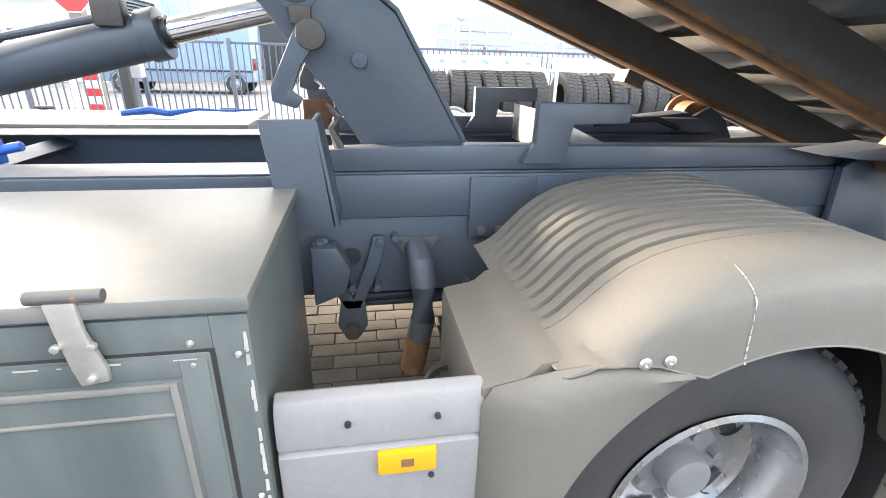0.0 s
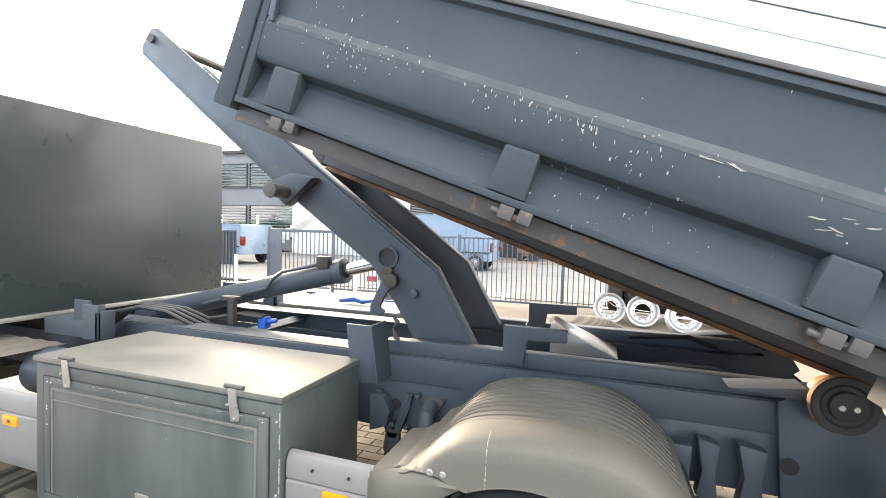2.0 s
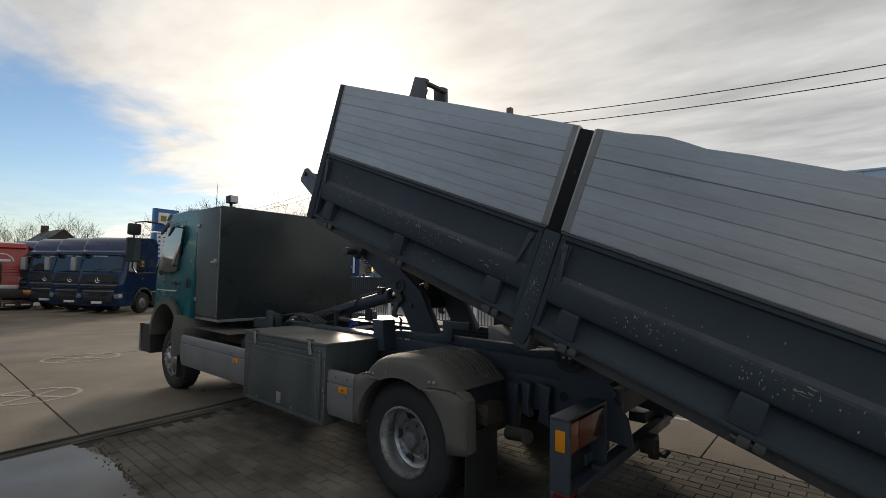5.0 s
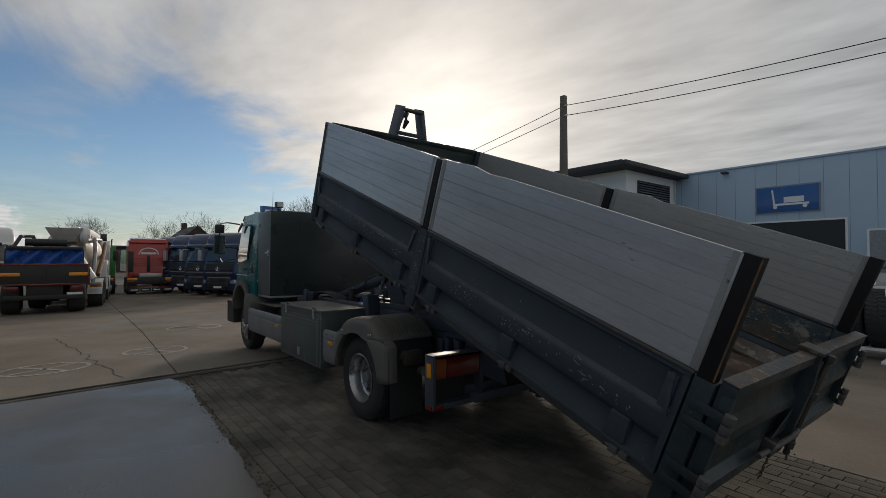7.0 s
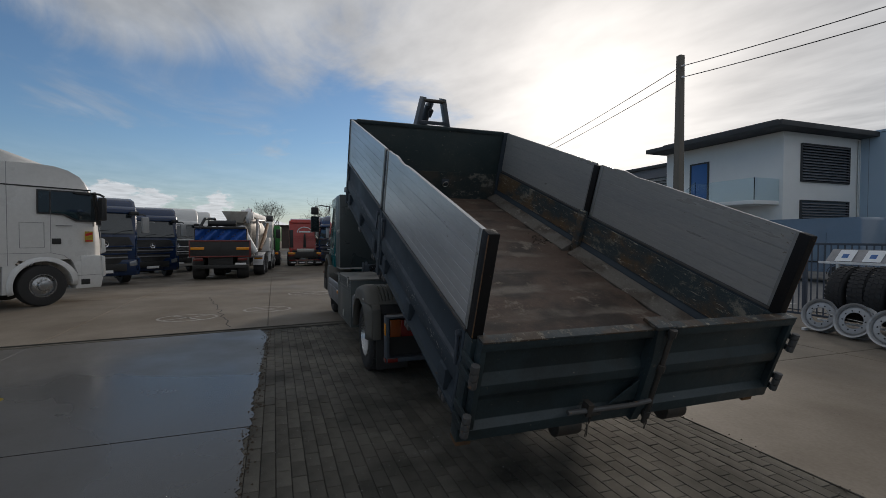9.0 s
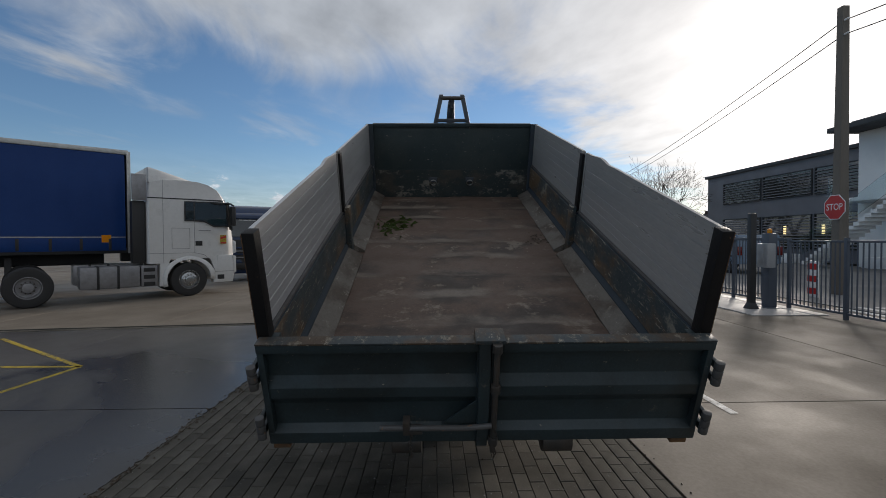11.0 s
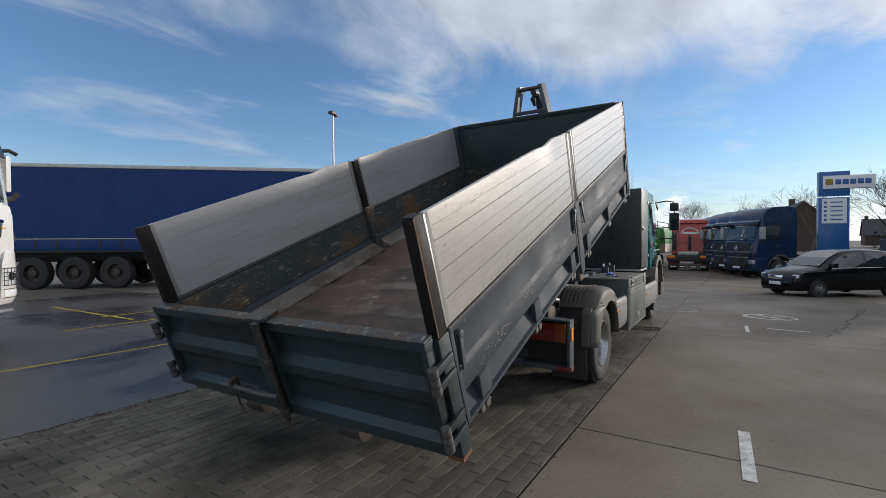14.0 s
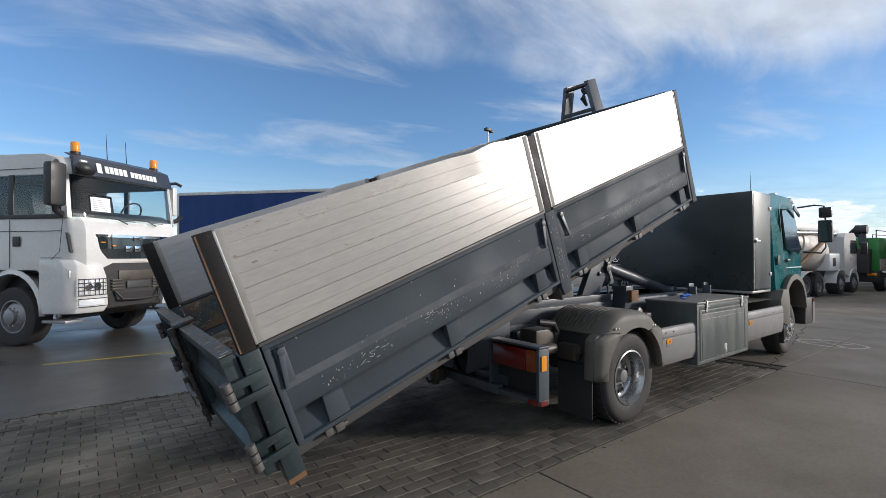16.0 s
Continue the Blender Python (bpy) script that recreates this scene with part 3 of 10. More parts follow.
drain = solid("drain_channel", channel(-0.13, 0.13, -0.010), JOINT, "dark dirty drain channel between the slabs", "drain", "structure", smooth=0)
for a, b, z in ((-0.14, -0.105, 0.005), (0.10, 0.14, 0.005), (-0.045, 0.04, -0.003)):
    part("channel_kerb", channel(a, b, z), PAVER, drain, "", 0.003, 0, 1)

# paved bay: running bond of concrete bricks
bay = thing("paved_bay", Matrix(), "damp dark concrete block paving in running bond under the truck", "pavement", "", "structure")
part("bedding", Geo().prism([(drain_x(-2.74) + 0.135, -2.74), (9.6, -2.74), (9.6, 1.335), (drain_x(1.335) + 0.135, 1.335)], "z", -0.033, -0.012), JOINT, bay, "dark sandy joints", 0, 0)
BL, BW = 0.2240, 0.1065
brick_mesh = Geo().loft([[(sx * (BL / 2 - e), sy * (BW / 2 - e), z) for sx, sy in ((-1, -1), (1, -1), (1, 1), (-1, 1))]
                         for e, z in ((0.0018, -0.03), (0.0022, -0.004), (0.0055, 0.0))]).mesh("brick", PAVER, 0, 0)
rnd = random.Random(7)
rest = Geo()
bricks = 0
rows = int(4.10 / BW)
for r in range(rows):
    y = -2.722 + BW * (r + 0.5)
    x = -3.40 + (BL / 2 if r % 2 else 0)
    while x < 9.3:
        if x < drain_x(y) + 0.15:
            x += BL
            continue
        dz, rx, ry = rnd.uniform(-0.003, 0.0015), rnd.uniform(-0.5, 0.5), rnd.uniform(-0.5, 0.5)
        near = (-0.75 < x < -0.1 and -0.6 < y < 0.7) or (1.0 < x < 3.9 and (y < -1.75 or y > 0.78))
        m = pose(x + BL / 2, y, dz, rx, ry, rnd.uniform(-0.6, 0.6))
        if near and bricks < 300:
            ob = new("brick", brick_mesh)
            ob.matrix_basis = m
            ob.parent = bay
            bricks += 1
        else:
            rest.add([m @ v.co for v in brick_mesh.vertices], [tuple(p.vertices) for p in brick_mesh.polygons])
        x += BL
tagged(part("brick_field", rest, PAVER, bay, "", 0, 0), kind="stuff")

# crumbled edge of soil and grit along the bay
grit = Geo()
for k in range(900):
    side = rnd.random()
    x = rnd.uniform(-3, 9)
    y = (-2.40 - 0.024 * (x + 2.6) + rnd.gauss(0, 0.035)) if side < 0.6 else (1.335 + rnd.gauss(0, 0.03)) if side < 0.8 else rnd.uniform(-2.3, 1.3)
    s = rnd.uniform(0.003, 0.011)
    if side < 0.6:
        s *= 1.6
    z = 0.003
    p = [(x + s * math.cos(a), y + s * math.sin(a), z - 0.003) for a in (0.3, 1.9, 3.6, 5.0)]
    grit.add(p + [(x, y, z + s * 0.7)], [(0, 1, 4), (1, 2, 4), (2, 3, 4), (3, 0, 4)])
specks = Geo()
for k in range(2600):
    x, y = rnd.gauss(3.6, 1.5), rnd.uniform(-2.6, 1.25)
    if not -0.8 < x < 8.5 or rnd.random() > 0.35 + 0.65 * (math.sin(x * 3.1 + y * 1.7) * math.sin(y * 4.3 - x) > -0.1):
        continue
    s = min(0.0065, 0.0014 + rnd.expovariate(900))
    specks.add([(x + s * math.cos(a), y + s * math.sin(a), -0.001) for a in (0.3, 1.9, 3.6, 5.0)] + [(x, y, 0.001 + s * 0.8)], [(0, 1, 4), (1, 2, 4), (2, 3, 4), (3, 0, 4)])
solid("stone_chips", specks, PALECON, "pale stone chips scattered over the paving", "stone chips", "stuff", smooth=0)
tagged(solid("grit", grit, SOIL, "loose grit and soil crumbs along the paving edges", "grit", "stuff", smooth=0))


# painted marks on the slabs
def stroke(g, pts, w, z=0.004):
    """A flat painted line on the yard."""
    for (x0, y0), (x1, y1) in zip(pts, pts[1:]):
        d = Vector((x1 - x0, y1 - y0)).normalized() * w / 2
        g.add([(x0 - d.y, y0 + d.x, z), (x0 + d.y, y0 - d.x, z), (x1 + d.y, y1 - d.x, z), (x1 - d.y, y1 + d.x, z)], [(0, 1, 2, 3)])


g = Geo()
stroke(g, [(1.09, 2.555), (2.03, 2.58)], 0.085)
solid("lane_dash", g, WHITEMARK, "worn white dash painted on the concrete", "road marking", "structure", "dashes", smooth=0)
for pts in ([(-4.65, 2.66), (-3.95, 2.68)], [(-4.52, 2.98), (-4.47, 3.6)]):
    g = Geo()
    stroke(g, pts, 0.06)
    solid("lane_dash", g, WHITEMARK, "thin worn white line on the concrete", "road marking", "structure", "dashes", smooth=0)
rnd = random.Random(3)
for cx, cy, rx, ry, mat, lab in ((-4.75, -4.0, 0.42, 0.55, CHALK, "faded"), (-5.45, -2.45, 0.42, 0.5, CHALK, "faded"), (-8.35, -1.3, 0.45, 0.6, CHALK, "faded"), (-6.05, 3.1, 0.33, 0.45, WHITEMARK, "fresh"),
                                 (-5.62, 5.62, 0.36, 0.5, WHITEMARK, "fresh"), (-6.3, 1.25, 0.36, 0.5, CHALK, "faded")):
    g = Geo()
    ring = [(cx + rx * math.cos(a * math.pi / 14), cy + ry * math.sin(a * math.pi / 14)) for a in range(29)]
    stroke(g, ring, 0.06)
    stroke(g, [(cx - rx * 0.75, cy - ry * 0.6), (cx, cy), (cx + rx * 0.8, cy + ry * 0.5)], 0.06)
    stroke(g, [(cx - rx * 0.6, cy + ry * 0.7), (cx, cy), (cx + rx * 0.5, cy - ry * 0.75)], 0.06)
    solid("painted_symbol", g, mat, "round %s white symbol painted on the concrete" % lab, "road marking", "structure", "painted symbols", smooth=0)
for pts in ([(0.12, -4.98), (1.75, -5.14), (4.9, -5.40)], [(0.12, -4.98), (-1.71, -7.65)], [(0.12, -4.98), (0.07, -7.29)], [(-1.71, -7.65), (2.2, -7.95)], [(-1.3, -8.95), (1.1, -9.2)], [(0.9, -8.2), (1.0, -12.0)]):
    g = Geo()
    stroke(g, pts, 0.075, 0.0045)
    solid("bay_line", g, YELLOWMARK, "worn yellow parking line painted on the concrete", "road marking", "structure", "bay lines", smooth=0)
# cracks
rnd = random.Random(11)
for (x0, y0), (x1, y1) in (((-3.4, 1.2), (-8.4, 0.35)), ((-8.3, -4.0), (-3.4, -3.1)), ((-4.2, 3.8), (-8.4, 5.0)), ((-4.2, -0.9), (-3.35, 0.9))):
    n = 26
    pts = [(x0 + (x1 - x0) * k / n + rnd.gauss(0, 0.04), y0 + (y1 - y0) * k / n + rnd.gauss(0, 0.04)) for k in range(n + 1)]
    g = Geo()
    stroke(g, pts, 0.022, 0.003)
    solid("crack", g, JOINT, "jagged dark crack across the concrete slab", "crack", "structure", "cracks", smooth=0)

for k in range(4):
    y = 8.72 + 0.46 * k
    z = 0.0 if y < 9.2 else 0.02
    solid("zebra_stripe", Geo().box(-4.35, -1.95, y, y + 0.22, z, z + 0.004), WHITEMARK, "white painted crossing stripe beyond the fence", "road marking", "structure", smooth=0)
sb = thing("striped_board", Matrix.Translation((-6.35, 10.3, 0.02)), "red and white striped warning board beyond the fence", "sign")
part("board", Geo().box(-0.17, 0.17, -0.02, 0.02, 0.0, 1.0), SIGNW, sb, "white board", 0.006)
for k in range(3):
    part("red_band", Geo().box(-0.17, 0.17, -0.026, -0.0205, 0.08 + 0.34 * k, 0.25 + 0.34 * k), SIGNR, sb, "red band")

# ---- tipped hooklift container: s runs back along the floor, w up from it ----
TIP = 20.0
S0, S1, SM0, SM1 = -1.66, 3.10, 0.68, 0.78
W_TOP, W_FLOOR = 2.983, 1.89
Y_OUT = 1.265
box = thing("tipping_container", pose(0, 0, 0, 0, TIP, 0), "grey steel hooklift container with aluminium boards, tipped up", "container")
# floor plate and underframe
n = 60
rowsf = []
for i in range(n + 1):
    s = -1.64 + (3.22 + 1.64) * i / n
    rowsf.append([(s, -1.17 + 2.34 * k / 12, W_FLOOR + 0.013 * math.sin(s * 13.66 + 0.9) + 0.005 * math.sin(s * 3.1 + k * 0.9) + 0.004 * math.sin(s * 7.3 - k * 1.7)) for k in range(13)])
rowsb = [[(p[0], p[1], W_FLOOR - 0.03) for p in r] for r in rowsf]
g = Geo()
g.strip(rowsf)
g.strip(rowsb)
part("load_floor", g, BED, box, "rusty brown dented steel floor with old soil")
for y in (-0.46, 0.46):
    sg = 1 if y > 0 else -1
    part("runner", Geo().box(-1.70, 3.20, y - 0.04, y + 0.04, 1.615, 1.775), UNDER, box, "long dark runner beam", 0.004)
    part("wear_strip", Geo().box(-1.66, 3.20, y - 0.052, y + 0.052, 1.590, 1.614), ORANGE_RUST, box, "rusted orange wear strip under the runner", 0.003)
for i in range(11):
    s = -1.45 + 0.46 * i
    part("cross_member", Geo().prism([(s - 0.055, 1.858), (s - 0.03, 1.78), (s + 0.03, 1.78), (s + 0.055, 1.858)], "y", -1.17, 1.17), UNDER, box, "", 0.004)
part("under_sheet", Geo().box(-1.62, 3.2, -1.17, 1.17, 1.8585, 1.862), STEEL, box, "dull metal floor sheet seen from below")
# round-nosed front beam of the underframe
for y in (-0.46, 0.46):
    part("runner_nose", Geo().prism([(-1.70, 1.60), (-1.78, 1.64), (-1.80, 1.70), (-1.76, 1.775), (-1.70, 1.775)], "y", y - 0.04, y + 0.04), UNDER, box, "", 0.004)


def side_profile(sg):
    """Cross-section of a pressed steel side, outer skin from top to bottom, then back up inside."""
    out = [(1.235, 2.36), (1.265, 2.36), (1.268, 2.335), (1.250, 2.325), (1.250, 2.13), (1.262, 2.105), (1.262, 1.975), (1.252, 1.955), (1.205, 1.935), (1.200, 1.915), (1.240, 1.80), (1.268, 1.795), (1.268, 1.772), (1.215, 1.772),
           (1.19, 1.80), (1.185, 1.90), (1.185, 2.0), (1.215, 2.05), (1.215, 2.345)]
    return [(sg * y, w) for y, w in out]


for sg in (-1, 1):
    for s0, s1, lab in ((S0 + 0.012, SM0 - 0.012, "short"), (SM1 + 0.012, S1 - 0.012, "long")):
        side = part("drop_side", Geo().prism(side_profile(sg), "x", s0, s1), GREY, box, "slate-grey pressed steel side with chipped paint", 0.003)
        # plate lining inside, scraped
        part("lining", Geo().box(s0, s1, sg * 1.203 if sg > 0 else -1.213, sg * 1.203 + 0.01 if sg > 0 else -1.203, 2.055, 2.345), INNER, side, "scratched dark steel lining, rusted in patches")
        part("side_rail", Geo().box(s0 - 0.01, s1 + 0.01, min(sg * 1.212, sg * 1.274), max(sg * 1.212, sg * 1.274), 2.362, 2.378), RAIL, side, "worn rail with rust at the edge", 0.003)
        # end stiles of the pressing
        for a, b in ((s0, s0 + 0.035), (s1 - 0.035, s1)):
            part("stile", Geo().prism([(sg * 1.20, 1.78), (sg * 1.266, 1.78), (sg * 1.264, 2.34), (sg * 1.22, 2.34)], "x", a, b), GREY, side, "", 0.004)
        # boxed ribs over the trough
        ribs = (-1.45, -0.50, 0.43) if lab == "short" else (0.99, 1.92, 2.83)
        for s in ribs:
            part("rib", Geo().loft([[(s - a, sg * 1.19, w0), (s + a, sg * 1.19, w0), (s + a, sg * yo, w0), (s - a, sg * yo, w0)] for a, yo, w0 in ((0.066, 1.266, 1.80), (0.058, 1.266, 1.945), (0.055, 1.25, 1.955))]),
                 GREY, side, "", 0.004)
        # hinge lugs along the bottom edge
        for s in ribs:
            hg = Geo().box(s + 0.0, s + 0.05, min(sg * 1.225, sg * 1.275), max(sg * 1.225, sg * 1.275), 1.725, 1.77)
            hg.cyl((s - 0.03, sg * 1.25, 1.742), (s + 0.10, sg * 1.25, 1.742), 0.013, n=10)
            hg.box(s + 0.065, s + 0.11, min(sg * 1.23, sg * 1.272), max(sg * 1.23, sg * 1.272), 1.73, 1.772)
            part("hinge", hg, RAIL, side, "worn hinge with bare rusty steel", 0.003)
        # locking levers in the upper corners
        for s, lean in ([(S0 + 0.055, 0.03), (SM0 - 0.075, -0.05)] if lab == "short" else [(SM1 + 0.06, 0.03), (S1 - 0.09, 0.03)]):
            lv = Geo().cyl((s, sg * 1.245, 2.295), (s, sg * 1.285, 2.295), 0.022, n=12)
            lv.prism([(s - 0.017, 2.30), (s + 0.017, 2.30), (s + lean + 0.012, 2.10), (s + lean - 0.010, 2.10)], "y", *sorted((sg * 1.268, sg * 1.282)))
            lv.box(s - 0.03, s + 0.03, *sorted((sg * 1.25, sg * 1.262)), 2.12, 2.31)
            part("locking_lever", lv, GREYD, side, "grey steel locking lever", 0.003)
        part("under_rail", Geo().prism([(sg * 1.17, 1.70), (sg * 1.215, 1.70), (sg * 1.225, 1.765), (sg * 1.18, 1.80), (sg * 1.15, 1.80)], "x", s0 - 0.02, s1 + 0.02), RAIL, box, "dirty brown-grey bottom rail", 0.006)
        # sloped inner kerb between floor and side
        part("inner_kerb", Geo().prism([(sg * 1.184, 1.99), (sg * 1.184, 1.88), (sg * 1.04, 1.88), (sg * 1.035, 1.905)], "x", s0, s1), KERB, box, "sloped inner kerb plate caked with dirt", 0.004)
    # aluminium boards, five a panel
    for s0, s1 in ((S0 + 0.02, SM0 - 0.006), (SM1 + 0.006, S1 - 0.004)):
        edges = [2.379, 2.516, 2.664, 2.822, W_TOP]
        for k in range(4):
            a, b = edges[k], edges[k + 1] - 0.0001
            m = 24
            rings = []
            for i in range(m + 1):
                s = s0 + (s1 - s0) * i / m
                dent = 0.0
                if s0 > 0 and k == 3:
                    dent = 0.016 * math.exp(-((s - 1.15) / 0.13) ** 2) - 0.010 * math.exp(-((s - 1.38) / 0.09) ** 2)
                push = sg * (0.010 * math.exp(-((s - 1.25) / 0.2) ** 2) if s0 > 0 and k == 3 else 0.0)
                top = b + dent * (1 if k == 3 else 0)
                c = 0.0014
                yo, yi = sg * (Y_OUT - 0.004) + push, sg * (Y_OUT - 0.030) + push
                lip = sg * 0.009
                h, e, q = (a + b) / 2, 0.0022, sg * 0.0022
                rings.append([(s, yo, a + 0.0042), (s, yo, h - e), (s, yo - q, h - e * 0.4), (s, yo - q, h + e * 0.4), (s, yo, h + e), (s, yo, top - c), (s, yo - sg * c, top), (s, yi + sg * c, top), (s, yi, top - c), (s, yi, h + e), (s, yi + q, h + e * 0.4), (s, yi + q, h - e * 0.4), (s, yi, h - e), (s, yi, a + 0.0042), (s, yi + lip, a + 0.0038), (s, yi + lip, a), (s, yo - lip, a), (s, yo - lip, a + 0.0038)])
            # lighter tone on the shaded side, darker dusty tone on the sunlit side
            part("board", Geo().loft(rings), ALU if sg < 0 else ALU_SUNSIDE, box, ("weathered bare aluminium board" if sg < 0 else "dusty stained aluminium board, colour toned down for its sunlit side") if k < 3 else "weathered bare aluminium top board with a dent in its edge")
        for a, b in ((s0 - 0.012, s0), (s1 - 0.001, s1 + 0.012)):
            part("board_end", Geo().box(a, b, *sorted((sg * 1.230, sg * 1.266)), 2.38, W_TOP - 0.006), STEEL, box, "", 0.002)
        part("rust_line", Geo().box(s0, s1 - 0.02, *sorted((sg * (Y_OUT - 0.002), sg * (Y_OUT + 0.0022))), 2.364, 2.377), ORANGE_RUST, box, "rusty line along the rail under the boards", 0.001)
        for a_, b_ in (((s1 - 0.034, s1 + 0.013), (s0 - 0.004, s0 + 0.040)) if s0 > 0 else ((s1 - 0.040, s1 + 0.004),)):
            part("end_channel", Geo().box(a_, b_, *sorted((sg * (Y_OUT - 0.036), sg * (Y_OUT - 0.0005))), 2.382, W_TOP - 0.004), ENDCHANNEL, box, "dull grey channel along the end of the boards", 0.003)
    # stakes
    part("stake", Geo().box(SM0 + 0.006, SM1 - 0.006, *sorted((sg * 1.205, sg * 1.262)), 2.36, W_TOP - 0.015), RUST, box, "dark rusty stake between the boards", 0.004)
    lo = part("stake_socket", Geo().prism([(SM0 - 0.005, 2.36), (SM1 + 0.005, 2.36), (SM1 + 0.012, 1.73), (SM1 - 0.0, 1.66), (SM0 + 0.0, 1.66), (SM0 - 0.012, 1.73)], "y", *sorted((sg * 1.185, sg * 1.272))), GREY, box,
              "scuffed grey stake socket", 0.006)
    scr = Geo()
    rs = random.Random(41 + sg)
    for k in range(46):
        cw = rs.choice((1.82, 1.95, 2.0, 2.03, 2.18, 2.28))
        s_, w_ = rs.uniform(SM0 + 0.012, SM1 - 0.012), rs.gauss(cw, 0.03)
        if not 1.76 < w_ < 2.34:
            continue
        ln, th, le = rs.uniform(0.004, 0.03), rs.uniform(0.0008, 0.0028), rs.uniform(-0.4, 0.4)
        scr.add([(s_ + b * th + a * ln * le, sg * (1.2732 + k * 2e-5), w_ + a * ln) for a, b in ((-0.5, 0), (-0.2, 0.9), (0.2, 0.5), (0.5, 0.7), (0.4, -0.2), (0, -0.6))], [(0, 1, 2, 3, 4, 5)])
    tagged(part("scratch", scr, PRIMER, lo, "pale scratches scribbled in the paint", smooth=0), kind="stuff")
    part("stake_foot", Geo().box(SM0 - 0.02, SM1 + 0.02, *sorted((sg * 1.10, sg * 1.25)), 1.62, 1.72), RAIL, box, "", 0.008)
    part("stake_inner", Geo().box(SM0 - 0.01, SM1 + 0.01, *sorted((sg * 1.15, sg * 1.20)), 1.90, 2.42), INNER, box, "", 0.004)
    part("rear_stake", Geo().box(S1 + 0.004, S1 + 0.088, *sorted((sg * 1.198, sg * 1.264)), 2.36, W_TOP + 0.003), RUST, box, "dark rusty rear stake with bare edges", 0.004)
    for s_ in (S1 + 0.081,):
        part("rusty_edge", Geo().box(s_, s_ + 0.008, *sorted((sg * 1.2615, sg * 1.2655)), 2.37, W_TOP - 0.004), ORANGE_RUST, box, "rust along the edge of the stake")
    part("rear_post", Geo().box(S1 + 0.0, S1 + 0.10, *sorted((sg * 1.16, sg * 1.268)), 1.64, 2.36), TAILP, box, "dark grey rear corner post", 0.005)
    part("rear_post_foot", Geo().box(S1 + 0.002, S1 + 0.098, *sorted((sg * 1.165, sg * 1.264)), 1.61, 1.64), ORANGE_RUST, box, "worn rusty foot of the corner post")
    part("front_post", Geo().prism([(S0 - 0.085, 1.74), (S0 + 0.005, 1.74), (S0 + 0.012, W_TOP), (S0 - 0.045, W_TOP)], "y", *sorted((sg * 1.17, sg * 1.272))), GREY, box, "grey front corner post", 0.006)
    # tailgate hinges, two at each side
    for w in (1.86, 2.20):
        hg = Geo()
        for dw in (-0.055, 0.035):
            hg.box(S1 + 0.02, S1 + 0.185, *sorted((sg * 1.265, sg * 1.285)), w + dw - 0.022, w + dw + 0.022)
        part("tailgate_hinge", hg, TAILP, box, "chipped strap hinge", 0.003)
        kn = Geo()
        for dw in (-0.075, -0.025, 0.025):
            kn.cyl((S1 + 0.205, sg * 1.275, w + dw), (S1 + 0.205, sg * 1.275, w + dw + 0.045), 0.026, n=14)
        part("hinge_knuckle", kn, RAIL, box, "bare worn hinge knuckle", 0.003)
# headboard
part("headboard", Geo().box(S0 - 0.06, S0 - 0.025, -1.17, 1.17, 1.76, W_TOP), HEADP, box, "dark scuffed steel headboard", 0.003)
part("headboard_lining", Geo().box(S0 - 0.0245, S0 - 0.018, -1.168, 1.168, 1.86, 2.30), HEADL, box, "headboard foot scraped to bare metal")
part("headboard_rail", Geo().box(S0 - 0.085, S0 - 0.005, -1.17, 1.17, W_TOP - 0.045, W_TOP + 0.008), TAILP, box, "", 0.006)
for y in (-0.28, 0.28):
    part("lashing_ring", Geo().tube([(S0 - 0.012 + 0.025 * (1 - math.cos(a)), y + 0.045 * math.sin(a), 2.16 - 0.02 - 0.045 * math.cos(a) - 0.03) for a in [k * math.pi / 8 for k in range(17)]], 0.007, 8), STEEL, box, "bare steel lashing ring")
    part("ring_plate", Geo().box(S0 - 0.018, S0 - 0.010, y - 0.06, y + 0.06, 2.11, 2.19), GREYD, box, "", 0.003)
# lifting frame above the headboard, with the hook bar
for sg in (-1, 1):
    part("lifting_frame_leg", Geo().loft([[(S0 - 0.24 - e, sg * yy - 0.03, w), (S0 - 0.06 - e, sg * yy - 0.03, w), (S0 - 0.06 - e, sg * yy + 0.03, w), (S0 - 0.24 - e, sg * yy + 0.03, w)]
                                          for yy, w, e in ((0.62, 1.80, 0.0), (0.25, 2.95, 0.0), (0.155, 3.385, 0.10))]), GREYD, box, "dark leg of the lifting frame", 0.008)
part("hook_bar", Geo().cyl((S0 - 0.17, -0.17, 3.34), (S0 - 0.17, 0.17, 3.34), 0.028), DARKSTEEL, box, "round hook bar")
part("frame_tie", Geo().box(S0 - 0.14, S0 - 0.07, -0.24, 0.24, 3.0, 3.05), GREYD, box, "", 0.005)
part("front_gusset", Geo().prism([(S0 - 0.06, 2.62), (S0 - 0.16, 2.56), (S0 - 0.34, 2.32), (S0 - 0.34, 2.18), (S0 - 0.20, 1.95), (S0 - 0.06, 1.85)], "y", -0.64, -0.58), GREYD, box, "", 0.006)
part("front_gusset", Geo().prism([(S0 - 0.06, 2.62), (S0 - 0.16, 2.56), (S0 - 0.34, 2.32), (S0 - 0.34, 2.18), (S0 - 0.20, 1.95), (S0 - 0.06, 1.85)], "y", 0.58, 0.64), GREYD, box, "", 0.006)
